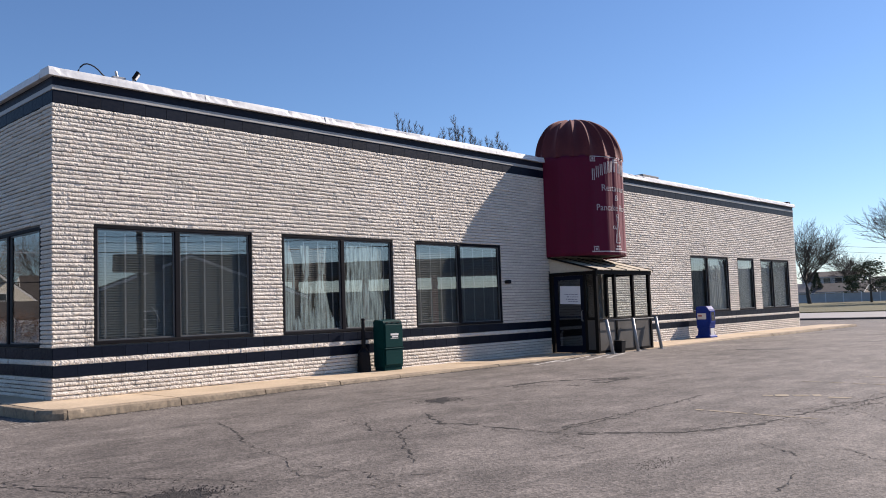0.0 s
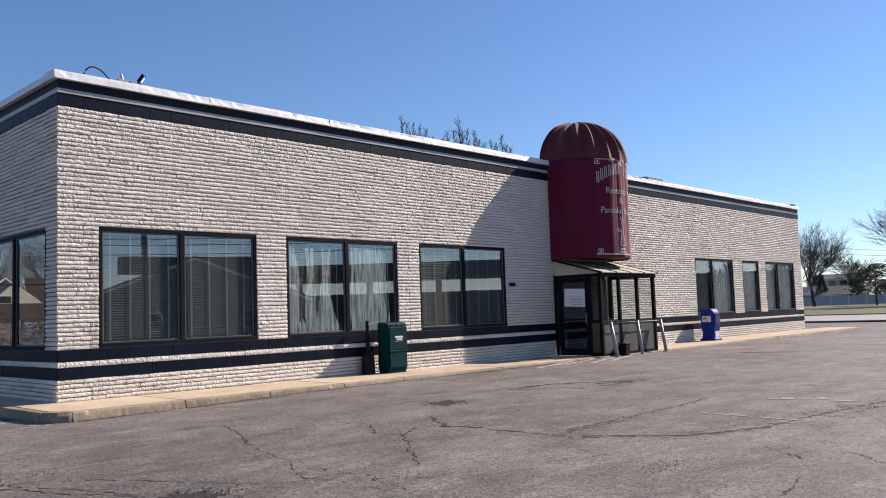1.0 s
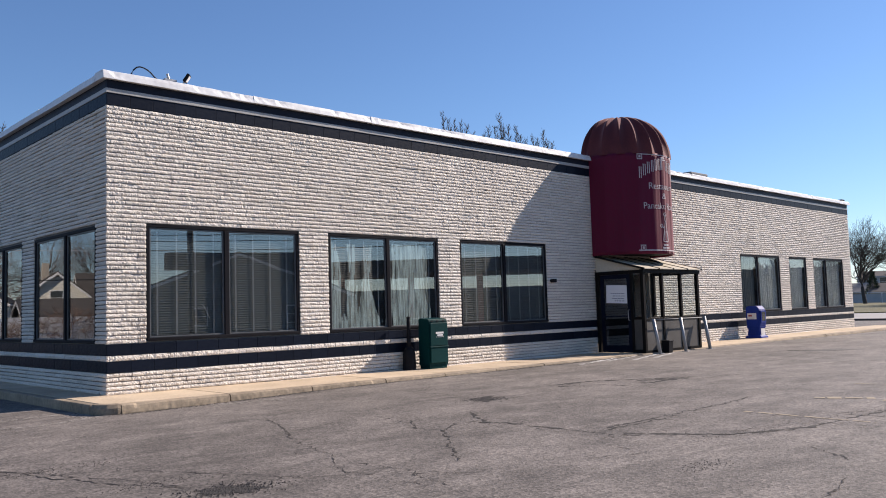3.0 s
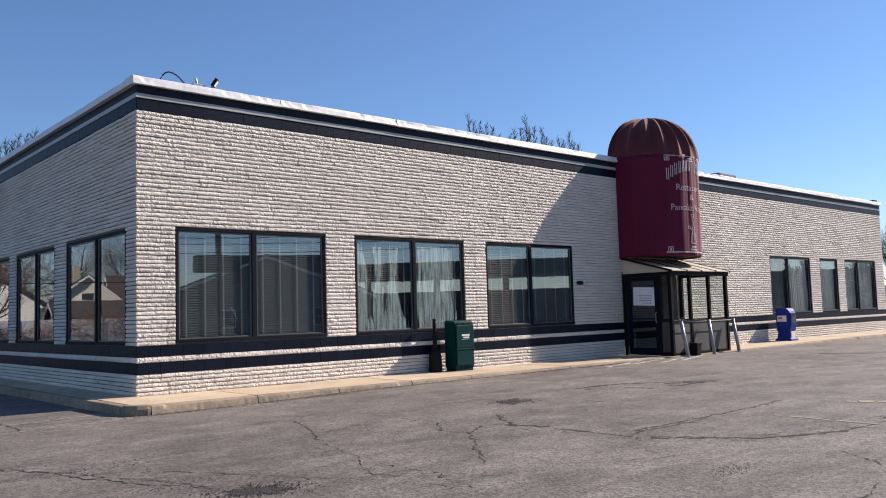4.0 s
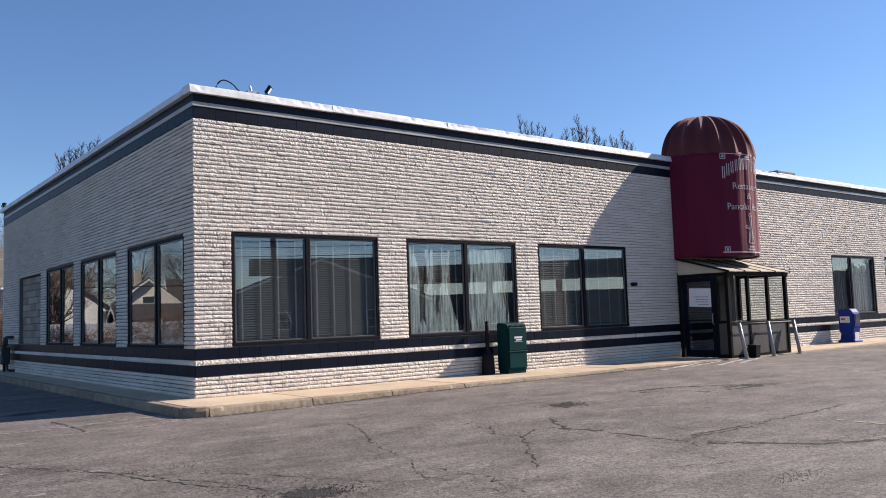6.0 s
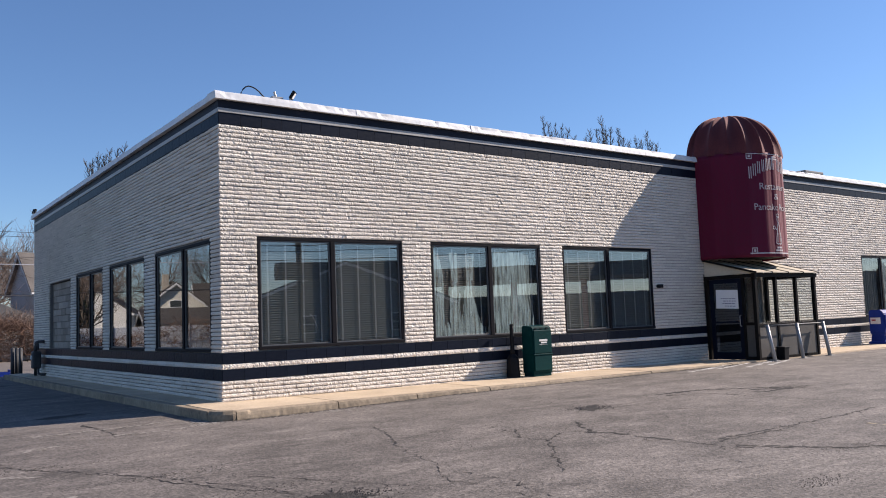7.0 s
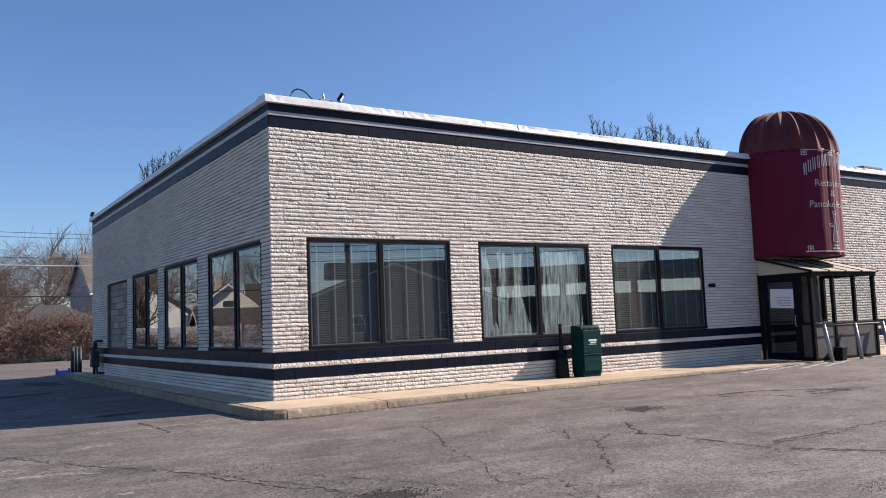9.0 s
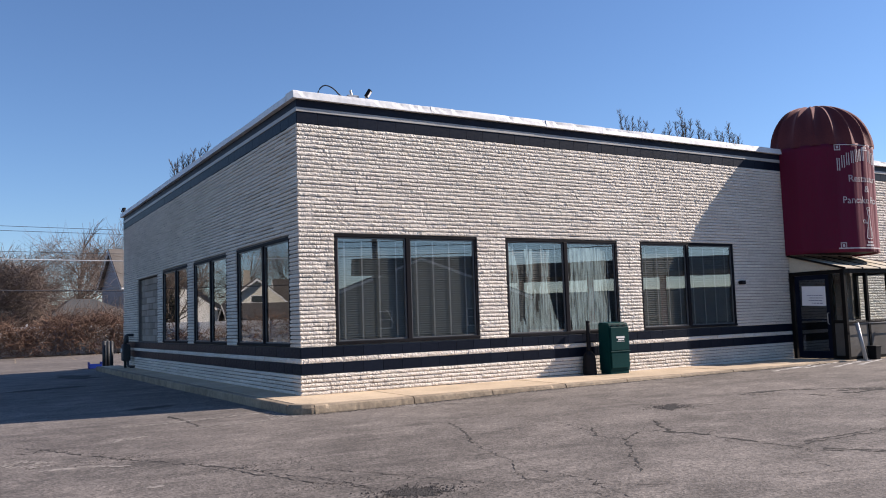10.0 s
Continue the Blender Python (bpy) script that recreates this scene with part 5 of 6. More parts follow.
def rubble(name, x, y, rx, ry, count, seed, label, size=0.02):
    """Loose crumbs of broken asphalt."""
    rr = random.Random(seed)
    vs, fs = [], []
    for _ in range(count):
        cx, cy, s = x + rr.gauss(0, rx), y + rr.gauss(0, ry), size * rr.uniform(0.3, 1.3)
        o = len(vs)
        z = ground_height(cx, cy) + 0.003
        for dx, dy, dz in ((1, 0, 0), (0, 1, 0), (-1, 0, 0), (0, -1, 0), (0.2, 0.1, 0.8)):
            vs.append((cx + dx * s * rr.uniform(0.6, 1.2), cy + dy * s * rr.uniform(0.6, 1.2), z + dz * s))
        fs += [(o, o + 1, o + 4), (o + 1, o + 2, o + 4), (o + 2, o + 3, o + 4), (o + 3, o, o + 4)]
    return tagged(new(name, arrays_mesh(name, vs, fs, GRAVEL)), label, "gravel", kind="stuff")


def stripe(x0, y0, x1, y1, width, material, seed):
    """A worn painted line broken into flakes."""
    rr = random.Random(seed)
    bm = bmesh.new()
    ln = math.hypot(x1 - x0, y1 - y0)
    ux, uy = (x1 - x0) / ln, (y1 - y0) / ln
    s = 0.0
    while s < ln:
        d = rr.uniform(0.08, 0.35)
        e = min(s + d, ln)
        a, b = rr.uniform(0.25, 0.9) * width / 2, rr.uniform(0.25, 0.9) * width / 2
        bm.faces.new([bm.verts.new(over(x0 + ux * t - uy * q, y0 + uy * t + ux * q, 0.005)) for t, q in ((s, -a), (e, -b), (e, a), (s, b))])
        s = e + (rr.uniform(0.02, 0.16) if rr.random() < 0.8 else 0)
    return tagged(part("painted_line", bm, material, ground), "worn painted parking line")


crack([(0.5, -4.33), (0.24, -5.07), (-0.22, -6.01), (-0.46, -6.66), (-0.62, -7.32), (-0.73, -7.54), (-0.93, -7.86), (-1.04, -8.07), (-1.1, -8.28), (-1.08, -8.47), (-0.94, -8.7), (-0.66, -9.04)], 0.018, 1, 0.35)
crack([(1.53, -6.15), (1.14, -6.76), (1.19, -7.13), (0.87, -7.6), (0.52, -7.94), (0.26, -8.31), (-0.13, -8.74)], 0.034, 2, 0.6)
crack([(2.6, -6.27), (2.29, -6.62), (2.15, -6.86), (1.99, -7.2), (2.15, -7.36), (2.08, -7.76), (2.14, -8.19), (2.12, -8.69), (2.15, -8.97), (2.21, -9.19), (2.35, -9.22), (2.52, -9.53)], 0.050, 3, 1.5)
crack([(2.25, -9.02), (2.55, -9.44), (2.87, -9.97), (3.8, -10.42), (5.02, -10.56), (6.24, -10.73), (7.32, -10.91)], 0.055, 4, 1.8)
crack([(1.19, -7.13), (1.68, -6.89), (1.93, -6.93), (1.99, -7.2)], 0.034, 5, 0.6)
crack([(2.38, -8.71), (2.66, -8.69), (3.16, -8.71), (3.95, -8.69)], 0.034, 6, 0.8)
crack([(6.01, -4.92), (6.0, -5.22), (6.29, -5.28), (6.7, -5.63), (6.79, -5.89), (6.69, -6.21)], 0.085, 7, 1.6)
crack([(7.29, -6.05), (7.6, -6.13), (7.97, -6.11), (8.18, -6.2)], 0.18, 8, 1.4)
crack([(6.14, -4.95), (7.07, -5.04), (7.60, -5.42), (8.06, -5.79), (8.77, -6.15)], 0.12, 31, 1.6)
crack([(7.47, -5.75), (8.03, -5.89), (8.44, -6.27)], 0.15, 9, 1.4)
crack([(3.96, -3.64), (3.96, -4.19), (3.95, -4.84)], 0.016, 10, 0.35)
crack([(4.45, -5.54), (4.6, -5.95), (4.72, -6.85), (5.08, -8.03)], 0.023, 11, 0.6)
crack([(-4.39, -4.35), (-4.05, -4.5), (-3.72, -4.66), (-3.5, -5.05), (-3.13, -5.67), (-3.06, -6.04)], 0.016, 12, 0.8)
crack([(-3.06, -6.04), (-3.02, -6.28), (-2.92, -6.49), (-2.8, -6.82), (-2.74, -7.06), (-2.57, -7.34), (-2.45, -7.68), (-2.5, -7.89)], 0.032, 13, 0.8)
crack([(-2.51, -6.36), (-2.27, -6.66), (-1.94, -7.27), (-1.71, -7.74), (-1.5, -8.17), (-1.1, -8.49)], 0.014, 14, 0.3)
crack([(-2.12, -6.88), (-1.92, -7.45), (-1.68, -7.88), (-1.36, -8.33)], 0.011, 15, 0.3)
crack([(-0.68, -8.79), (-0.83, -8.92), (-0.89, -9.21), (-0.94, -9.46)], 0.019, 16, 0.8)
crack([(-1.04, -9.08), (-1.09, -9.36)], 0.016, 17, 0.6)
crack([(-2.37, 0.05), (-2.34, -0.96), (-2.36, -2.08)], 0.061, 18, 0.0)
crack([(-5.05, -2.67), (-4.76, -3.12), (-4.58, -2.63), (-4.31, -3.32), (-4.06, -3.6)], 0.022, 19, 1.2)
crack([(1.5, -5.38), (1.52, -5.66), (1.4, -6.09), (1.36, -6.35)], 0.019, 20, 0.35)
crack([(2.55, -11.01), (2.33, -11.26), (2.07, -11.52)], 0.019, 21, 0.35)
crack([(1.25, -11.8), (0.78, -11.89), (0.51, -11.93)], 0.016, 22, 0.35)
crack([(2.46, -8.6), (3.13, -8.6), (3.93, -8.61), (5.35, -8.6), (6.32, -8.56)], 0.034, 23, 1.0)
crack([(2.66, -11.78), (2.33, -12.08), (2.15, -12.29)], 0.023, 24, 0.6)
crack([(-4.85, -2.30), (-4.53, -2.93), (-4.23, -3.61), (-3.93, -4.22), (-3.54, -4.85), (-3.28, -5.38), (-3.02, -5.81), (-2.83, -6.49), (-2.54, -7.06), (-2.39, -7.72)], 0.030, 25, 1.0)
scrape([(-3.33, -1.0), (-2.7, -0.99), (-2.16, -0.95), (-1.47, -0.81), (-0.86, -0.76)], 0.16, 60)
scrape([(-2.42, -1.93), (-1.68, -2.05), (-0.99, -1.77)], 0.12, 61)
scrape([(-0.86, -0.76), (-0.88, -1.22), (-0.98, -1.78)], 0.3, 62)
scrape([(-3.78, -2.69), (-3.5, -2.54), (-3.24, -2.42)], 0.13, 63)
scrape([(-4.05, -6.29), (-3.89, -6.26)], 0.1, 64)
scrape([(-5.13, -4.0), (-4.97, -3.87), (-4.76, -3.65)], 0.45, 65)
scrape([(-4.8, -4.48), (-4.3, -4.57), (-3.88, -4.85)], 0.08, 66)
scrape([(0.98, -1.81), (1.48, -2.12), (2.14, -2.34)], 0.25, 68)
# dark gutter line of dirt along the kerb's foot, laid as a crack strip
crack([(-0.55, -1.735), (3, -1.74), (7, -1.735), (11, -1.74), (14, -1.735)], 0.05, 77, 0.1)
r = random.Random(99)
for k in range(14):
    x, y = r.uniform(-4.5, 10), r.uniform(-11.5, -2.6)
    a, ln = r.uniform(0, 6.28), r.uniform(0.8, 2.6)
    mid = (x + ln * 0.5 * math.cos(a), y + ln * 0.5 * math.sin(a))
    a += r.uniform(-0.6, 0.6)
    crack([(x, y), mid, (mid[0] + ln * 0.5 * math.cos(a), mid[1] + ln * 0.5 * math.sin(a))], r.uniform(0.006, 0.014), 200 + k, 0.3)
for k in range(10):
    u = k / 9
    x, y = 3.2 + 4.2 * u + r.gauss(0, 0.15), -10.3 - 0.6 * u ** 0.6 + r.gauss(0, 0.12)
    crack([(x, y), (x + r.gauss(0, 0.5), y + r.gauss(0, 0.3)), (x + r.gauss(0, 0.8), y + r.gauss(0, 0.45))], 0.014, 300 + k, 0.4)
blotch("pothole", 3.86, -5.37, 0.34, 0.12, CRACK, 3, "shallow dark pothole with broken edges", 40)
rubble("pothole_rubble", 3.86, -5.37, 0.24, 0.15, 900, 4, "dark crumbs of broken asphalt in a pothole", 0.008)
rubble("rubble", 1.04, -10.67, 0.16, 0.08, 220, 5, "crumbs of broken asphalt", 0.006)
blotch("pothole", -2.20, -8.12, 0.30, 0.13, CRACK, 6, "dark broken pothole near the walk's line", -50)
rubble("pothole_rubble", -2.20, -8.12, 0.22, 0.14, 700, 7, "dark crumbs of broken asphalt in a pothole", 0.011)
for k in range(7):
    rubble("kerb_grit", 0.4 + 2.0 * k, -1.82, 0.7, 0.05, 420, 120 + k, "dark grit gathered along the kerb", 0.008)
rubble("rubble", 6.4, -10.95, 0.7, 0.14, 420, 8, "loose dark gravel along a crack", 0.007)
rubble("rubble", -3.93, -4.22, 0.45, 0.10, 260, 30, "loose dark gravel along a crack", 0.007)
rubble("rubble", -3.02, -5.81, 0.45, 0.10, 260, 31, "loose dark gravel along a crack", 0.007)
rubble("rubble", -2.50, -7.35, 0.45, 0.10, 260, 32, "loose dark gravel along a crack", 0.007)
for k in range(6):
    rubble("rubble", 2.9 + 0.8 * k, -9.95 - 0.16 * k, 0.40, 0.06, 170, 40 + k, "loose dark gravel along a crack", 0.005)
crack([(17.05, -4.4), (17.35, -5.0), (17.62, -5.5)], 0.2, 401, 0.5)
crack([(31.5, -2.3), (32.0, -3.4)], 0.3, 402, 0.0)
blotch("patch", 17.6, -5.3, 0.8, 0.14, TAR, 9, "dark tar patch", -30)
blotch("patch", 22.3, -6.4, 0.9, 0.12, TAR, 10, "dark tar patch", -35)
for k, (x, y, rx, ry) in enumerate(((-2.3, 1.9, 0.5, 0.2), (-3.3, 9.5, 0.9, 0.4), (-1.9, 14.5, 0.5, 1.2))):
    blotch("stain", x, y, rx, ry, OIL, 20 + k, "dark oil-stained patch of asphalt", 8 * k)
stripe(4.73, -9.22, 4.6, -10.9, 0.10, PAINT_Y, 1)
stripe(9.04, -9.07, 8.8, -10.9, 0.10, PAINT_Y, 2)
stripe(10.38, -9.45, 10.1, -10.6, 0.10, PAINT_Y, 3)
stripe(6.63, -9.36, 6.98, -10.08, 0.30, PAINT_Y, 4)
stripe(6.77, -10.25, 6.82, -10.55, 0.16, PAINT_Y, 5)
for k, (x0, y0, x1, y1) in enumerate(((11.6, -2.25, 13.67, -1.72), (12.36, -2.54, 14.5, -1.85), (13.24, -2.58, 15.2, -1.95), (10.4, -2.3, 12.6, -1.75))):
    stripe(x0, y0, x1, y1, 0.20, PAINT_W, 10 + k)
for k, x in enumerate((-7.6, -4.9, -2.0, 0.7, 3.4)):
    stripe(x, 37.2, x - 0.5, 30.0, 0.10, PAINT_Y, 20 + k)
stripe(-14, 36.9, 9, 36.9, 0.16, PAINT_W, 40)

# ---- trees and brush ----
BARK = surface("grey_brown_bark", (0.055, 0.045, 0.036), (0.12, 0.10, 0.082), 0.9, 3, 30, 0.5, 40)
# darker bark copy with the far trees' backlit shade in its colour
BARK_SHADED = surface("shaded_grey_bark", (0.028, 0.024, 0.021), (0.07, 0.06, 0.052), 0.9, 3, 30, 0.3, 40)
TWIG = surface("brown_twigs", (0.085, 0.061, 0.050), (0.200, 0.150, 0.122), 0.9, 1.0, 20, 0.0, vary=0.4, island=True)
VINE = surface("tan_vine_stems", (0.075, 0.043, 0.030), (0.25, 0.150, 0.105), 0.9, 0.6, 10, 0.0, vary=0.6, island=True)
NEEDLE = surface("dark_evergreen", (0.022, 0.036, 0.018), (0.065, 0.08, 0.04), 0.9, 2, 20, 0.0, vary=0.5, island=True)


def limb(verts, faces, pts, radii, sides):
    start = len(verts)
    for i, p in enumerate(pts):
        d = (pts[min(i + 1, len(pts) - 1)] - pts[max(i - 1, 0)]).normalized()
        a = d.cross(Vector((0.3, 0.2, 1)) if abs(d.z) < 0.9 else Vector((1, 0, 0))).normalized()
        b = d.cross(a)
        for k in range(sides):
            t = 6.28318 * k / sides
            verts.append(tuple(p + (a * math.cos(t) + b * math.sin(t)) * radii[i]))
    for i in range(len(pts) - 1):
        for k in range(sides):
            faces.append((start + i * sides + k, start + i * sides + (k + 1) % sides, start + (i + 1) * sides + (k + 1) % sides, start + (i + 1) * sides + k))


def bare_tree(name, x, y, height, seed, label, lean=0.0, wide=0.75, levels=5, upward=0.25, thick=1.0, z0=0.0, twig=0.011, skin=None):
    """Trunk, limbs that fork and thin out, and a crown of fine twigs."""
    rr = random.Random(seed)
    tv, tf, cv, cf = [], [], [], []

    def grow(p, d, length, radius, level):
        n = 4 if level < 3 else 3
        pts, radii = [p], [radius]
        q, e = p, d
        for k in range(n):
            e = (e + Vector((rr.gauss(0, 0.13), rr.gauss(0, 0.13), rr.gauss(0, 0.08) + upward * 0.22))).normalized()
            q = q + e * length / n
            pts.append(q)
            radii.append(max(radius * (1 - 0.45 * (k + 1) / n), twig))
        if level < 3:
            limb(tv, tf, pts, radii, 8 if level == 0 else 5)
        else:
            limb(cv, cf, pts, radii, 3)
        if level >= levels:
            return
        kids = (5, 4, 4, 4, 3, 3)[level]
        for k in range(kids):
            u = (0.55 if level == 0 else 0.3) + (0.45 if level == 0 else 0.7) * (k + rr.random() * 0.7) / kids
            i = min(int(u * n), n - 1)
            at = pts[i].lerp(pts[i + 1], u * n - i)
            turn = rr.uniform(0, 6.28)
            side = Vector((math.cos(turn), math.sin(turn), 0))
            side = (side - e * side.dot(e)).normalized()
            spread = rr.uniform(0.55, 1.0) * wide
            way = (e + side * spread + Vector((0, 0, upward))).normalized()
            grow(at, way, length * rr.uniform(0.58, 0.80), radii[i] * rr.uniform(0.5, 0.68), level + 1)
        way = (e + Vector((rr.gauss(0, 0.2), rr.gauss(0, 0.2), 0.1))).normalized()
        grow(pts[-1], way, length * rr.uniform(0.65, 0.8), radii[-1] * 0.9, level + 1)

    first = height * 0.30
    grow(Vector((0, 0, -0.1)), Vector((lean, 0, 1)).normalized(), first, height * 0.022 * thick, 0)
    tree = holder(name, (x, y, z0), label, "tree")
    piece("trunk", arrays_mesh("trunk", tv, tf, skin or BARK, True), tree)
    piece("crown", arrays_mesh("crown", cv, cf, skin or TWIG), tree)["label"] = "bare grey-brown twigs"
    return tree


OLD = "leafless grey-brown tree with a spreading crown"
# beyond the street
bare_tree("bare_tree", 142.0, 37.2, 18.5, 3, "dark leafless tree with a low forked trunk by the pale fence", 0.03, 0.95, 5, 0.18, twig=0.014, thick=0.9, z0=0.35, skin=BARK_SHADED)
bare_tree("bare_tree", 180.5, 42.8, 15.0, 4, OLD, 0, 0.95, 5, 0.08, twig=0.015, thick=0.6, z0=0.4, skin=BARK_SHADED)
bare_tree("bare_tree", 178.0, 50.0, 11.0, 14, OLD, 0, 0.75, 4, 0.10, twig=0.024, thick=0.7, z0=0.4, skin=BARK_SHADED)
bare_tree("bare_tree", 135.6, 17.6, 25.0, 5, "large leafless tree reaching over the verge", -0.02, 0.95, 5, 0.13, twig=0.020, thick=0.9, z0=0.3, skin=BARK_SHADED)


def plume_tree(leaders, seed, label, twig=0.014):
    """A tree of steep leaders, each set with short rising side twigs, on one trunk; leaders are the tips' places."""
    rr = random.Random(seed)
    tips = [Vector(p) for p in leaders]
    foot = sum(tips, Vector()) / len(tips)
    foot.z = 0
    tv, tf, cv, cf = [], [], [], []
    fork = Vector((0, 0, min(t.z for t in tips) * 0.45))
    limb(tv, tf, [Vector((0, 0, -0.1)), fork * 0.5, fork], [0.24, 0.2, 0.15], 8)
    for tip in tips:
        t = tip - foot
        bend = Vector((rr.gauss(0, 0.12), rr.gauss(0, 0.12), 0))
        pts = [fork, fork.lerp(t, 0.4) + Vector((t.x, t.y, 0)) * 0.3 + bend, fork.lerp(t, 0.75) + Vector((t.x, t.y, 0)) * 0.12 + bend, t]
        limb(tv, tf, pts, [0.10, 0.065, 0.04, twig * 0.7], 5)
        steps = 34
        for k in range(8, steps):
            u = k / steps * 3
            i = min(int(u), 2)
            p = pts[i].lerp(pts[i + 1], u - i)
            for _ in range(3):
                turn = rr.uniform(0, 6.283)
                ln = (0.42 + 1.2 * (1 - k / steps)) * rr.uniform(0.5, 1.1)
                d = Vector((math.cos(turn), math.sin(turn), rr.uniform(0.9, 2.2))).normalized()
                q = p + d * ln * 0.55
                e = (d + Vector((0, 0, 0.5))).normalized()
                limb(cv, cf, [p, q, q + e * ln * 0.45], [twig, twig * 0.9, twig * 0.6], 3)
                for _ in range(2):
                    w = p.lerp(q, rr.uniform(0.4, 1.0))
                    f = (d + Vector((rr.gauss(0, 0.7), rr.gauss(0, 0.7), rr.gauss(0.3, 0.4)))).normalized()
                    limb(cv, cf, [w, w + f * ln * 0.4], [twig * 0.8, twig * 0.5], 3)
    tree = holder("bare_tree", foot, label, "tree")
    piece("trunk", arrays_mesh("trunk", tv, tf, BARK_SHADED, True), tree)
    piece("crown", arrays_mesh("crown", cv, cf, BARK), tree)["label"] = "fine dark upright twigs"
    return tree


# tops behind the roof
STEEP = "bare tree with steep upright twigs behind the roof"
plume_tree([(35.38, 28.06, 15.76), (35.7, 27.8, 15.3), (36.0, 27.4, 15.1), (36.32, 27.1, 14.95), (36.7, 26.8, 14.75), (36.96, 26.5, 14.1)], 20, STEEP)
plume_tree([(37.5, 25.96, 14.0), (37.73, 25.66, 14.5), (38.0, 25.35, 14.6), (38.21, 25.06, 15.41), (38.46, 24.88, 14.5), (38.71, 24.61, 14.6), (39.11, 24.2, 14.5), (39.32, 24.0, 13.9)], 21, STEEP)
plume_tree([(39.58, 23.79, 13.5), (39.91, 23.41, 13.8), (40.2, 23.13, 13.5), (40.44, 22.83, 14.08), (40.71, 22.6, 13.4), (40.91, 22.41, 13.2)], 22, STEEP)
plume_tree([(6.75, 38.3, 11.8), (7.05, 38.1, 11.8), (7.32, 37.9, 12.2), (7.64, 37.7, 12.2), (7.94, 37.5, 12.5), (8.3, 37.2, 12.5), (8.7, 37.0, 12.8)], 23, STEEP, 0.014)
# thicket behind the lot
for k, (x, y, h) in enumerate(((-4.0, 44, 6.8), (-2.2, 47, 7.6), (-0.2, 45, 6.2), (1.4, 56, 9.0), (5.0, 64, 15.0), (-5.5, 50, 8.4), (8.0, 68, 16.0), (-9.0, 46, 8.5),
                               (-14.5, 72, 14), (-19.5, 78, 15), (-25, 78, 15), (-10, 76, 14), (-30, 76, 15))):
    bare_tree("bare_tree", x, y, h, 50 + k, "leafless tree in the thicket behind the car park", 0, 0.95, 5 if k in (0, 1, 2, 3, 5) else 4, 0.12, twig=0.009 if k < 8 else 0.012, thick=1.0 if k < 8 else 0.6)
for k, (x, y, h) in enumerate(((84, -20, 8), (88, -27, 8.5))):
    bare_tree("bare_tree", x, y, h, 80 + k, "leafless street tree across the road", 0, 0.75, 4, 0.25, twig=0.03, thick=0.8)


def brush(name, x0, x1, y0, y1, top, count, seed, label, material, curl=0.5, length=(0.5, 1.6), thick=(0.008, 0.02), rise=0.52):
    """A tangle of bent stems that fills a bank; top gives its uneven height."""
    rr = random.Random(seed)
    vs, fs = [], []
    while count:
        x, y = rr.uniform(x0, x1), rr.uniform(y0, y1)
        z = rr.random() ** rise * top(x)
        d = Vector((rr.gauss(0, 1), rr.gauss(0, 0.6), rr.gauss(0.35, 0.7))).normalized()
        p = Vector((x, y, max(z, 0.02)))
        ln, th = rr.uniform(*length), rr.uniform(*thick)
        pts = [p]
        for _ in range(3):
            d = (d + Vector((rr.gauss(0, curl), rr.gauss(0, curl), rr.gauss(-0.10, curl)))).normalized()
            q = pts[-1] + d * ln / 3
            q.z = max(q.z, 0.02)
            pts.append(q)
        limb(vs, fs, pts, [th, th * 0.9, th * 0.7, th * 0.4], 3)
        count -= 1
    ob = new(name, arrays_mesh(name, vs, fs, material))
    return tagged(ob, label, "brush", kind="stuff")


def vine_top(x):
    if x < -5.5:
        return 1.35 + 0.3 * math.sin(x * 0.9) if x > -10.5 else 1.9 + 0.25 * math.sin(x * 1.3)
    return 2.0 + 0.28 * math.sin(x * 0.9) + 0.2 * math.sin(x * 2.3 + 1)


def brush_top(x):
    return (4.9 + 0.6 * math.sin(x * 0.5 + 2) + 0.4 * math.sin(x * 1.7)) if x < -0.2 else 2.0


brush("vine_bank", -22, -5.5, 38.6, 39.4, vine_top, 1500, 3, "thin dry vines over a pale fence", VINE, 0.55, (0.4, 1.2), (0.008, 0.016))
brush("vine_bank", -5.5, 12, 38.2, 39.3, vine_top, 6400, 1, "dense tangle of dry brown vines along the lot", VINE, 0.55, (0.4, 1.3), (0.008, 0.017), 0.40)
brush("vine_bank", -5.5, 12, 38.3, 39.2, lambda x: 1.0 + 0.3 * math.sin(x * 1.9), 1500, 8, "thin stems at the foot of the vines", VINE, 0.5, (0.3, 0.9), (0.007, 0.014), 0.9)
brush("thicket", -5.5, 12, 40.5, 44.0, brush_top, 11000, 2, "dry brown thicket of shrubs and saplings", TWIG, 0.35, (0.8, 2.2), (0.008, 0.018))

brush("thicket", -9, 4.2, 47.0, 52.0, lambda x: 6.6 + 0.9 * math.sin(x * 0.8) + 0.5 * math.sin(x * 2.1), 5200, 6, "fine dry twigs of tall saplings", TWIG, 0.3, (0.8, 2.4), (0.006, 0.012))
brush("far_woods", -70, 70, 108, 122, lambda x: 6.5 + 1.5 * math.sin(x * 0.3), 2600, 5, "distant brown treeline beyond the houses", TWIG, 0.3, (2.0, 4.5), (0.03, 0.07))

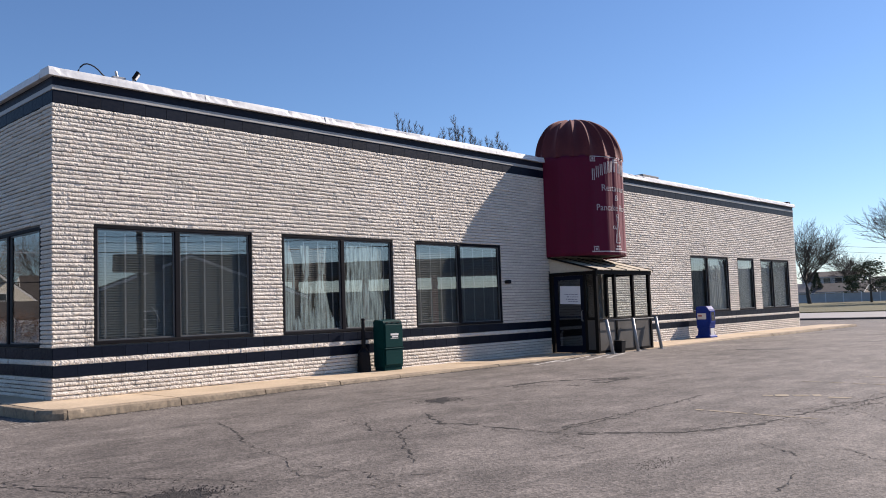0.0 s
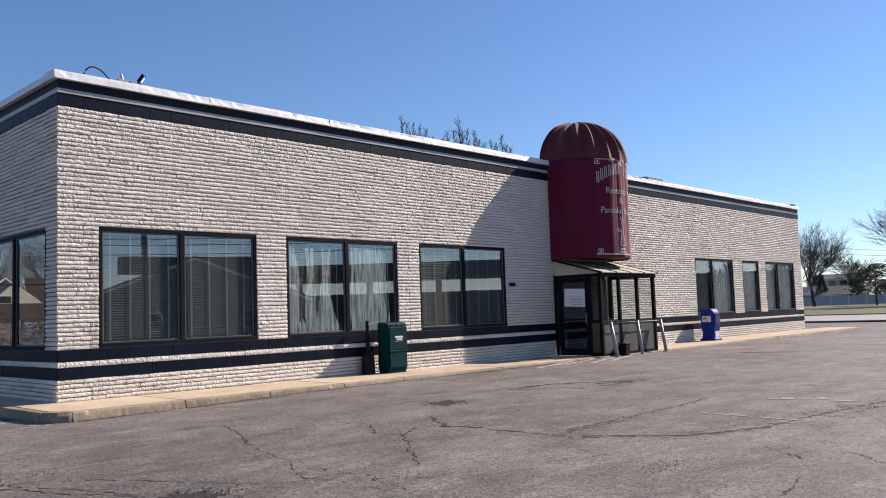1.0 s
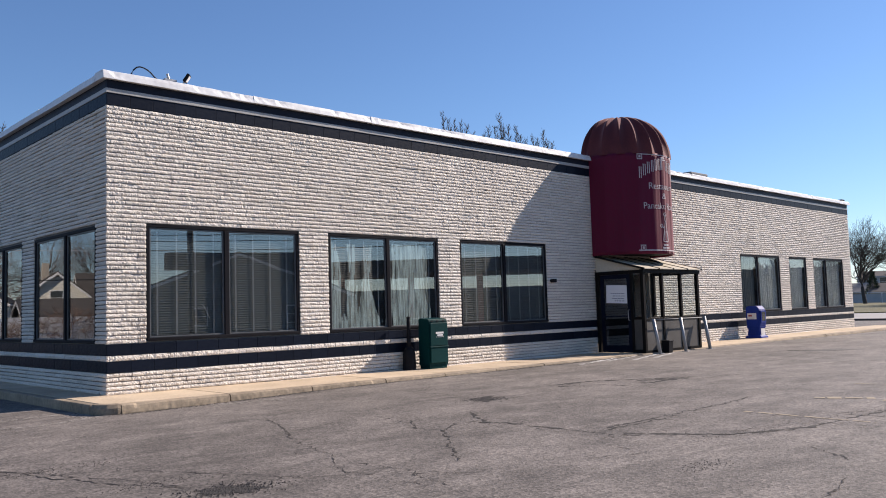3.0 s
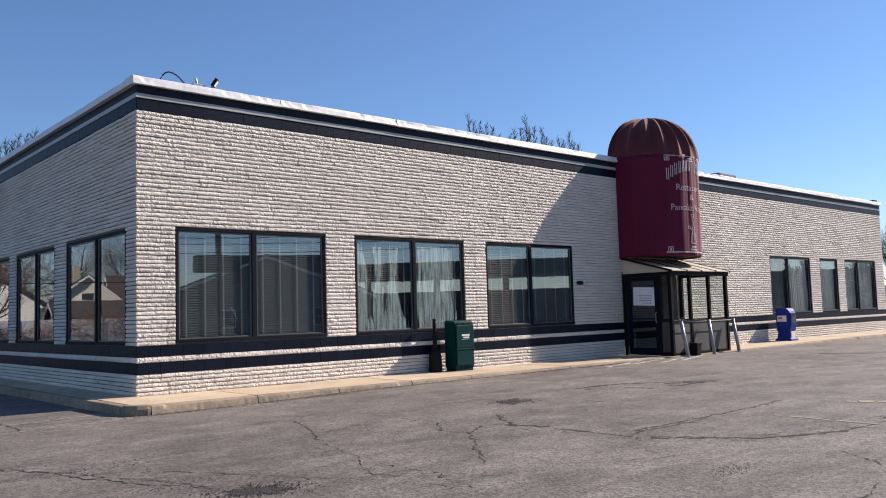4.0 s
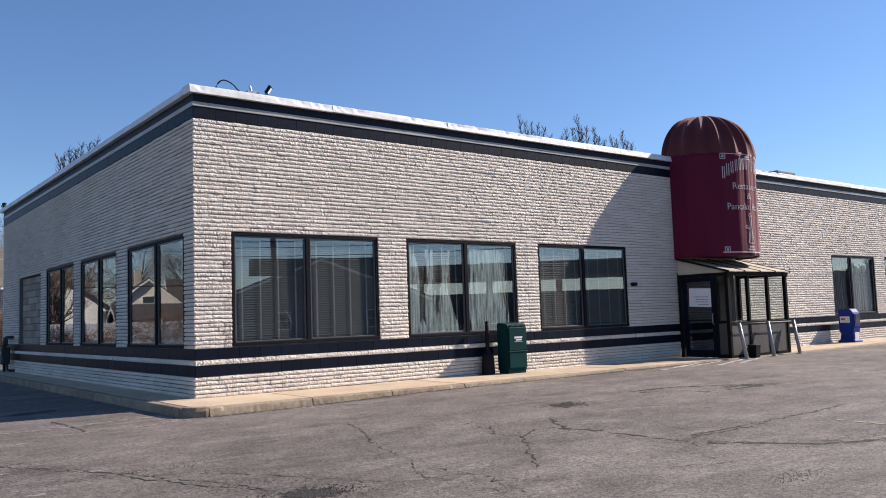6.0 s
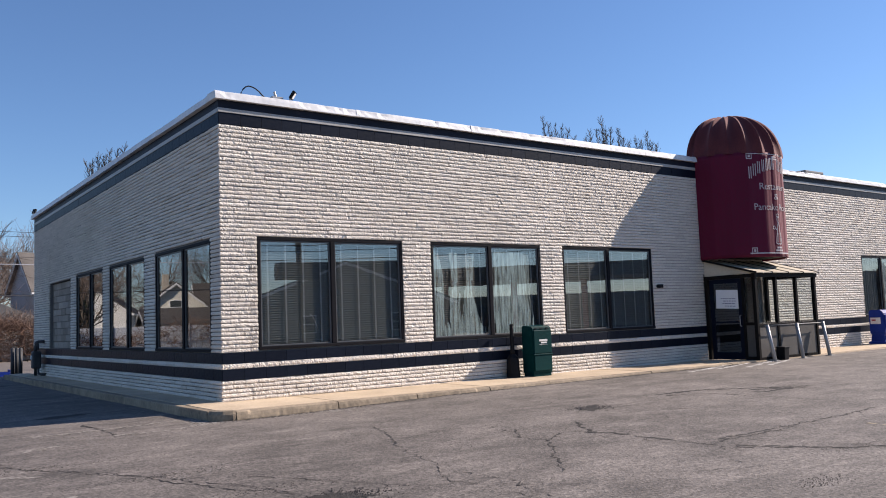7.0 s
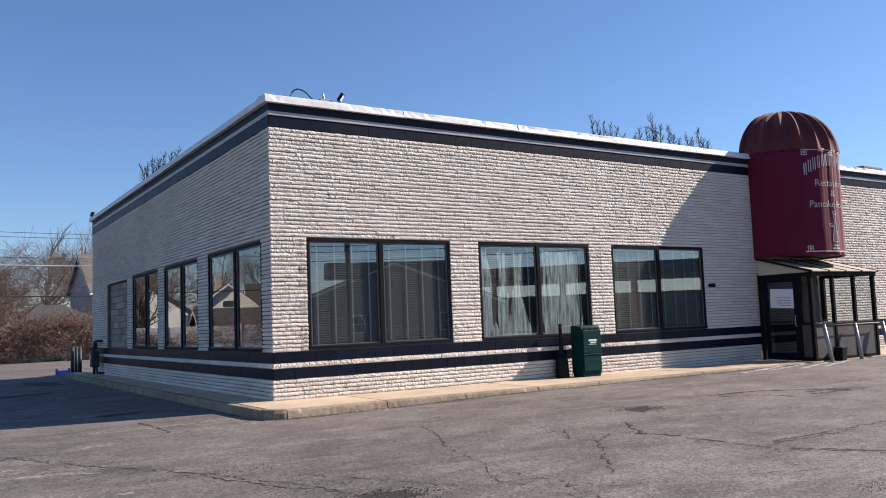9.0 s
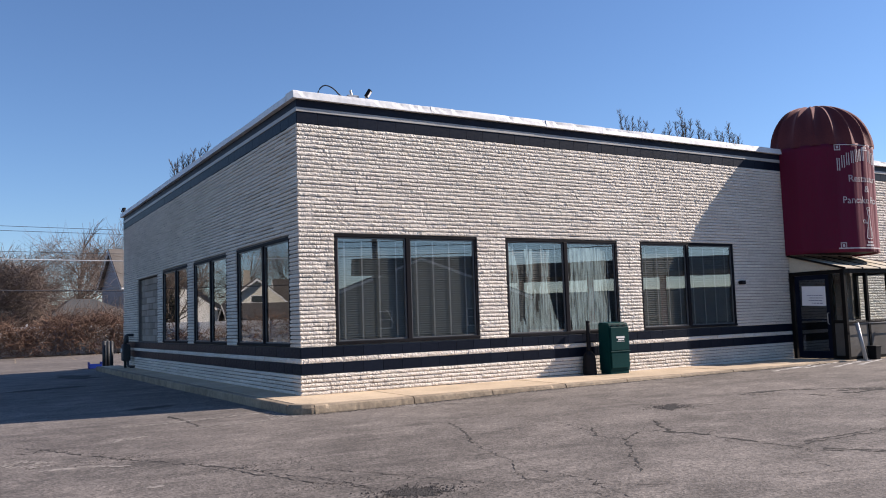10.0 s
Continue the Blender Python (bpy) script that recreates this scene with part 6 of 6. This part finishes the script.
# pale fence behind the vines
VINYL = surface("pale_vinyl_fence", (0.58, 0.60, 0.63), (0.74, 0.76, 0.78), 0.6, 0.8, 12, 0.1)
fence = tagged(holder("fence", (0, 39.7, 0)), "pale panel fence half hidden by dry vines", "fence")
panel = finish(box(-1.16, 1.16, -0.02, 0.02, 0.05, 1.75, 0.008), "fence_panel", VINYL)
postm = finish(box(-0.06, 0.06, -0.06, 0.06, 0, 1.9, 0.008), "fence_post", VINYL)
for k in range(18):
    x = -30.5 + 2.44 * k
    piece("fence_panel", panel, fence).location = (x + 1.22, 0, 0)
    piece("fence_post", postm, fence).location = (x, 0, 0)
fence2 = tagged(holder("fence", (152, 0, 0.4)), "long pale panel fence beyond the grass verge", "fence")
DULL_VINYL = surface("dull_grey_fence", (0.34, 0.35, 0.37), (0.46, 0.47, 0.49), 0.7, 0.8, 12, 0.1)
panel2 = finish(box(-0.02, 0.02, -1.46, 1.46, 0.05, 1.62, 0.008), "fence_panel", DULL_VINYL)
post2 = finish(box(-0.07, 0.07, -0.07, 0.07, 0, 1.74, 0.008), "fence_post", VINYL)
for k in range(26):
    y = -14 + 3.05 * k
    piece("fence_panel", panel2, fence2).location = (0, y + 1.52, 0)
    piece("fence_post", post2, fence2).location = (0, y, 0)


# ---- houses ----
SIDING = {
    "grey": surface("grey_siding", (0.40, 0.41, 0.43), (0.50, 0.51, 0.53), 0.7, 0.6, 12, 0.1),
    "cream": surface("cream_siding", (0.62, 0.59, 0.50), (0.76, 0.725, 0.64), 0.7, 0.6, 12, 0.1),
    "white": surface("white_siding", (0.58, 0.58, 0.56), (0.74, 0.73, 0.71), 0.7, 0.6, 12, 0.1),
    "brown": surface("brown_siding", (0.13, 0.12, 0.112), (0.20, 0.185, 0.172), 0.7, 0.6, 12, 0.1),
    "tan": surface("tan_siding", (0.30, 0.26, 0.21), (0.42, 0.37, 0.30), 0.7, 0.6, 12, 0.1),
}
SHINGLE = surface("brown_grey_shingles", (0.045, 0.04, 0.037), (0.10, 0.088, 0.08), 0.9, 1.2, 14, 0.4, 20)
PALE_SHINGLE = surface("pale_grey_shingles", (0.15, 0.14, 0.13), (0.25, 0.235, 0.22), 0.9, 1.2, 14, 0.4, 20)
MID_SHINGLE = surface("grey_brown_shingles", (0.075, 0.066, 0.06), (0.15, 0.135, 0.122), 0.9, 1.2, 14, 0.4, 20)
TRIM = surface("white_trim", (0.62, 0.62, 0.61), (0.78, 0.78, 0.77), 0.6, 2, 20, 0.0)
PANE = surface("dark_house_pane", (0.02, 0.025, 0.03), (0.05, 0.055, 0.06), 0.1, 2, 20, 0.0)


def house(x, y, turn, long, deep, eave, ridge, colour, label, windows, chimney=False, over=0.35, name="house", hip=0.0, tiles=None):
    """Body with gables at both ends of its length, a ridged roof with overhang, clapboards, windows with trim."""
    h = holder(name, (x, y, 0), label, "house")
    h.rotation_euler = (0, 0, radians(turn))
    L, D = long / 2, deep / 2
    bm = bmesh.new()
    prof = [(-D, 0), (D, 0), (D, eave), (0, eave + 0.02 if hip else ridge), (-D, eave)]
    rows = [[bm.verts.new((sx, py, pz)) for py, pz in prof] for sx in (-L, L)]
    for k in range(5):
        bm.faces.new((rows[0][k], rows[0][(k + 1) % 5], rows[1][(k + 1) % 5], rows[1][k]))
    bm.faces.new(rows[0][::-1])
    bm.faces.new(rows[1])
    body = part("wall", bm, SIDING[colour], h)
    k, z = 0, 0.3
    bm = bmesh.new()
    while z < eave:
        for sgn in (-1, 1):
            box(-L - 0.02, L + 0.02, sgn * D - 0.018, sgn * D + 0.018, z, z + 0.02, bm=bm)
        for sgn in (-1, 1):
            box(sgn * L - 0.018, sgn * L + 0.018, -D, D, z, z + 0.02, bm=bm)
        z += 0.22
    tagged(part("clapboards", bm, SIDING[colour], h), "lapped siding courses", kind="stuff")
    slope_k = (ridge - eave) / D
    for sgn in (-1, 1):
        bm = bmesh.new()
        vs = [bm.verts.new((sx, sgn * py, pz + t)) for t in (0.02, 0.16) for sx, py, pz in ((-L - over + hip, 0, ridge), (L + over - hip, 0, ridge), (L + over, D + over, eave - slope_k * over), (-L - over, D + over, eave - slope_k * over))]
        for f in ((0, 1, 2, 3), (7, 6, 5, 4), (0, 4, 5, 1), (1, 5, 6, 2), (2, 6, 7, 3), (3, 7, 4, 0)):
            bm.faces.new([vs[i] for i in f])
        bmesh.ops.recalc_face_normals(bm, faces=bm.faces[:])
        part("roof", bm, tiles or SHINGLE, h)
        part("gutter", box(-L - over, L + over, sgn * (D + over) - 0.06, sgn * (D + over) + 0.06, eave - slope_k * over - 0.06, eave - slope_k * over + 0.06, 0.02), TRIM, h)
    for e in (-1, 1) if hip else ():
        bm = bmesh.new()
        low_z = eave - slope_k * over
        vs = [bm.verts.new((e * px, py, pz + t)) for t in (0.02, 0.155) for px, py, pz in ((L + over - hip, 0, ridge), (L + over, D + over, low_z), (L + over, -D - over, low_z))]
        for f in ((0, 1, 2), (5, 4, 3), (0, 3, 4, 1), (1, 4, 5, 2), (2, 5, 3, 0)):
            bm.faces.new([vs[i] for i in f])
        bmesh.ops.recalc_face_normals(bm, faces=bm.faces[:])
        part("hip_end", bm, tiles or SHINGLE, h)
    for sgn in (-1, 1) if not hip else ():
        for e in (-1, 1):
            bm = bmesh.new()
            vs = [bm.verts.new((e * (L + over) + d, sgn * py, pz)) for d in (-0.02, 0.05) for py, pz in ((0, ridge + 0.02), (0, ridge - 0.18), (D + over, eave - slope_k * over - 0.16), (D + over, eave - slope_k * over + 0.04))]
            for f in ((0, 1, 2, 3), (7, 6, 5, 4), (0, 4, 5, 1), (1, 5, 6, 2), (2, 6, 7, 3), (3, 7, 4, 0)):
                bm.faces.new([vs[i] for i in f])
            part("rake_board", bm, TRIM, h)
    for face, u, z0, wd, ht in windows:
        win = new("window")
        win.parent = h
        spots = {"-y": (u, -D, 0), "+y": (u, D, 180), "-x": (-L, u, -90), "+x": (L, u, 90)}
        px, py, a = spots[face]
        win.matrix_basis = pose(px, py, z0, 0, 0, a)
        part("window_frame", box(-wd / 2 - 0.08, wd / 2 + 0.08, -0.06, 0.01, -0.08, ht + 0.08, 0.01), TRIM, win)
        part("pane", box(-wd / 2, wd / 2, -0.075, -0.062, 0, ht / 2 - 0.03), PANE, win)
        part("pane", box(-wd / 2, wd / 2, -0.075, -0.062, ht / 2 + 0.03, ht), PANE, win)
    if chimney:
        part("chimney", box(-0.3, 0.3, -0.9, -0.3, ridge - 0.8, ridge + 1.1, 0.02), SIDING["tan"], h)
    return h


# seen past the west end of the building
house(11.6, 53.4, 10, 12, 4.6, 4.8, 7.4, "grey", "grey-sided house with a steep brown roof", [("-y", -4, 1.2, 0.9, 1.3)], tiles=MID_SHINGLE)
house(2.7, 46.0, 8, 6.0, 5.4, 2.0, 3.4, "tan", "low garage with a hipped grey roof behind the vines", [], name="garage", hip=2.6, tiles=surface("charcoal_shingles", (0.03, 0.031, 0.033), (0.075, 0.076, 0.078), 0.9, 1.2, 14, 0.4, 20))
# mirrored in the side windows
house(-21.8, 68.0, 104, 9, 7.0, 3.1, 5.9, "cream", "cream-sided gabled house with a double window", [("-x", 0.0, 3.0, 1.1, 1.2), ("-x", -1.8, 1.0, 0.9, 1.2), ("-y", 0, 1.0, 0.9, 1.2)], True)
house(-30.0, 68.0, 12, 11, 7.0, 3.2, 6.0, "cream", "cream house with a broad dark roof and chimney", [("-y", -2, 1.2, 1.0, 1.2)], True)
house(-17.2, 49.0, 10, 7.5, 6.0, 1.8, 3.0, "tan", "low garage with a brown roof behind the vines", [], name="garage")
house(-14.0, 66.0, 112, 9, 7.0, 3.2, 5.6, "white", "white-sided house seen through bare trees", [("-y", 2, 1.2, 0.9, 1.2), ("-x", 0, 3.0, 0.9, 1.1)])
# beyond the street
house(172, 49.5, 92, 13, 10.0, 2.5, 4.2, "tan", "low tan house with a shallow roof beyond the fence", [("+y", 0, 1, 1.2, 1.2)], hip=3.0, tiles=PALE_SHINGLE)
house(197, 50.5, 95, 12, 9.0, 6.0, 7.2, "grey", "two-storey grey house with paired windows", [("+y", -1.8, 3.9, 1.5, 1.8), ("+y", 0.6, 3.9, 1.5, 1.8), ("+y", -1.8, 1.0, 1.5, 1.5), ("-x", 0, 3.6, 1.1, 1.4)])
house(168, 39.5, 90, 9, 8.0, 2.4, 4.0, "tan", "low tan house with a grey roof beyond the fence", [("+y", 0, 1.0, 1.2, 1.0)], tiles=MID_SHINGLE)
house(182, 30.0, 88, 16, 9.0, 3.2, 5.2, "tan", "low house behind an evergreen", [("+y", 1, 1.0, 1.4, 1.2)])


def evergreen(x, y, height, radius, bare, seed, label, z0=0.0, cone=False):
    """A conifer: trunk, and a ragged crown of drooping needle sprays."""
    rr = random.Random(seed)
    e = holder("evergreen_tree", (x, y, z0), label, "tree")
    part("trunk", tube([(0, 0, -0.1), (0.1, 0.05, bare), (0.05, 0, height * 0.9)], [0.2, 0.15, 0.03], 8), BARK, e, smooth=True)
    vs, fs = [], []
    clumps = []
    for _ in range(22):
        u = rr.random()
        t = rr.uniform(0, 6.28)
        far = radius * rr.uniform(0.25, 0.95) * (1 - 0.65 * u)
        clumps.append(Vector((far * math.cos(t), far * math.sin(t), bare + (height - bare) * (0.08 + 0.9 * u))))
    if not cone:
        for q in clumps:
            part("limb", tube([(0.05, 0, max(q.z - 0.9, bare * 0.8)), tuple(q * 0.6 + Vector((0, 0, q.z * 0.36))), tuple(q)], [0.07, 0.045, 0.015], 5), BARK, e)
    for _ in range(1500):
        u = rr.random()
        z = bare + (height - bare) * u
        rad = radius * (1 - u) * rr.uniform(0.3, 1.0)
        t = rr.uniform(0, 6.28)
        c = Vector((rad * math.cos(t), rad * math.sin(t), z))
        if not cone:
            c = rr.choice(clumps) + Vector((rr.gauss(0, 0.42), rr.gauss(0, 0.42), rr.gauss(0, 0.20))) * (radius / 3.0)
        out = Vector((math.cos(t), math.sin(t), rr.uniform(-0.4, 0.5))).normalized()
        s = rr.uniform(0.18, 0.42)
        side = out.cross(Vector((rr.gauss(0, 1), rr.gauss(0, 1), rr.gauss(0, 1)))).normalized()
        o = len(vs)
        vs += [tuple(c - side * s * 0.35), tuple(c + side * s * 0.35), tuple(c + out * s + side * s * 0.12), tuple(c + out * s * 0.5 + Vector((0, 0, s * 0.25)))]
        fs += [(o, o + 1, o + 3), (o + 1, o + 2, o + 3), (o + 2, o, o + 3), (o, o + 2, o + 1)]
    piece("crown", arrays_mesh("crown", vs, fs, NEEDLE), e)["label"] = "dark ragged needle sprays"
    return e


evergreen(138.0, 26.2, 6.4, 4.6, 2.2, 5, "dark spreading evergreen on the verge", 0.3)
evergreen(160.0, 35.6, 5.6, 2.0, 0.6, 6, "dark evergreen by the pale fence", 0.4)
evergreen(166.0, 44.0, 6.0, 2.0, 0.5, 8, "dark pointed evergreen among the houses", 0.4, True)
evergreen(-9.6, 52.0, 5.0, 1.1, 0.3, 7, "narrow pointed evergreen behind the vines", 0, True)
evergreen(186.0, 34.0, 8.0, 4.5, 0.5, 9, "dark evergreen among the houses")

# ---- overhead wires behind the lot ----
WIRE = surface("black_wire", (0.02, 0.02, 0.025), (0.05, 0.05, 0.055), 0.6, 2, 20, 0.0)
PALE_WIRE = surface("pale_cable", (0.35, 0.36, 0.38), (0.5, 0.5, 0.52), 0.5, 2, 20, 0.0)


def wire(a, b, sag, radius, material, label):
    a, b = Vector(a), Vector(b)
    pts = []
    for k in range(25):
        u = k / 24
        p = a.lerp(b, u)
        p.z -= sag * 4 * u * (1 - u)
        pts.append(p)
    return tagged(part("overhead_wire", tube(pts, radius, 5), material), label, "wire", "overhead wires")


POLE = surface("weathered_pole", (0.10, 0.08, 0.06), (0.18, 0.15, 0.12), 0.9, 2, 20, 0.3)


def utility_pole(x, y, height, turn):
    u = holder("utility_pole", (x, y, 0), "weathered wooden utility pole with a crossarm", "utility pole")
    u.rotation_euler = (0, 0, radians(turn))
    part("pole", tube([(0, 0, -0.2), (0, 0, height)], [0.16, 0.11], 10), POLE, u, smooth=True)
    part("crossarm", box(-1.1, 1.1, -0.05, 0.05, height - 0.7, height - 0.58), POLE, u)
    for s in (-0.95, -0.5, 0.5, 0.95):
        part("insulator", tube([(s, 0, height - 0.58), (s, 0, height - 0.42)], 0.04, 8), TRIM, u)
    return u


utility_pole(-34, 37.5, 9.6, 90)
utility_pole(40, 37.5, 9.6, 90)
for z, rad, mat in ((7.38, 0.014, WIRE), (7.12, 0.014, WIRE), (5.52, 0.026, PALE_WIRE), (3.75, 0.034, WIRE), (5.95, 0.014, WIRE)):
    wire((-34, 37.5, z + 0.75), (40, 37.5, z + 0.05), 0.42, rad, mat, "overhead wire strung behind the car park")

# along the far side of the street
utility_pole(156.8, 45.3, 13.1, 20)
utility_pole(174.8, 26.3, 11.1, 20)
for dz in (0.15, 1.2):
    wire((156.8, 45.3, 12.5 - dz), (174.8, 26.3, 10.5 - dz), 0.5, 0.03, WIRE, "overhead wire along the far side of the street")

# ---- across the lot, mirrored in the front windows ----
DARKWALL = surface("dark_brown_wall", (0.05, 0.045, 0.042), (0.09, 0.08, 0.075), 0.8, 0.7, 12, 0.2)
RED = surface("red_enamel", (0.28, 0.02, 0.02), (0.40, 0.04, 0.035), 0.45, 2, 20, 0.0)


def shop(x, y, turn, long, deep, height, label, material):
    s = holder("shop_building", (x, y, 0), label, "building")
    s.rotation_euler = (0, 0, radians(turn))
    part("wall", box(-long / 2, long / 2, -deep / 2, deep / 2, 0, height, 0.02), material, s)
    part("parapet", box(-long / 2 - 0.15, long / 2 + 0.15, -deep / 2 - 0.15, deep / 2 + 0.15, height, height + 0.35, 0.03), DARKWALL, s)
    n = int(long / 3)
    for k in range(n):
        u = -long / 2 + long * (k + 0.5) / n
        win = new("window")
        win.parent = s
        win.location = (u, deep / 2, 0.6)
        part("window_frame", box(-1.1, 1.1, 0.0, 0.06, 0, 2.0, 0.01), FRAME, win)
        part("pane", box(-1.02, 1.02, 0.06, 0.075, 0.08, 1.92), PANE, win)
    return s


house(27.7, -43.8, 117, 9.4, 16, 3.0, 6.0, "brown", "brown house with a broad low gable across the car park", [("+x", -4, 0.9, 1.2, 1.2), ("+x", 3, 0.9, 1.2, 1.2)])
shop(33.97, -51.45, 27, 10, 8, 6.5, "low dark brick shop across the car park", DARKWALL)
# added out of view: blocks the low sky mirrored in windows 4 to 6
shop(97.0, -31.0, 62, 42, 9, 4.9, "unseen dark block hiding the low sky from the far windows", DARKWALL)
shop(60.0, -52.0, 45, 36, 9, 3.4, "long low shop row across the street", DARKWALL)
can = holder("station_canopy", (44.0, -37.0, 0), "dark flat fuel station canopy on red columns", "canopy")
can.rotation_euler = (0, 0, radians(45))
part("canopy_deck", box(-14, 14, -5, 5, 4.5, 5.6, 0.05), DARKWALL, can)
for px in (-9, -3, 3, 9):
    part("column", box(px - 0.25, px + 0.25, -0.25, 0.25, 0, 4.5, 0.02), RED, can)
sg = holder("pole_sign", (12.25, -21.0, 0), "dark roadside sign board on a tall pole", "sign")
sg.rotation_euler = (0, 0, radians(8))
part("pole", tube([(0, 0, -0.1), (0, 0, 9.5)], 0.13, 12), DARKWALL, sg, smooth=True)
part("sign_board", box(-1.15, 0.95, -0.22, 0.22, 3.62, 4.42, 0.04), DARKWALL, sg)
utility_pole(47.0, -28.5, 8.6, 40)
utility_pole(2.0, -58.0, 9.0, 40)
for dz in (0, 0.5, 1.2):
    wire((2, -58, 8.6 - dz), (47, -28.5, 8.2 - dz), 0.7, 0.03, WIRE, "overhead wire across the car park")

# ---- single stones near the corner ----
single_stones(wall_south, to_front, near_front, False)
single_stones(wall_west, to_side, near_side, True)
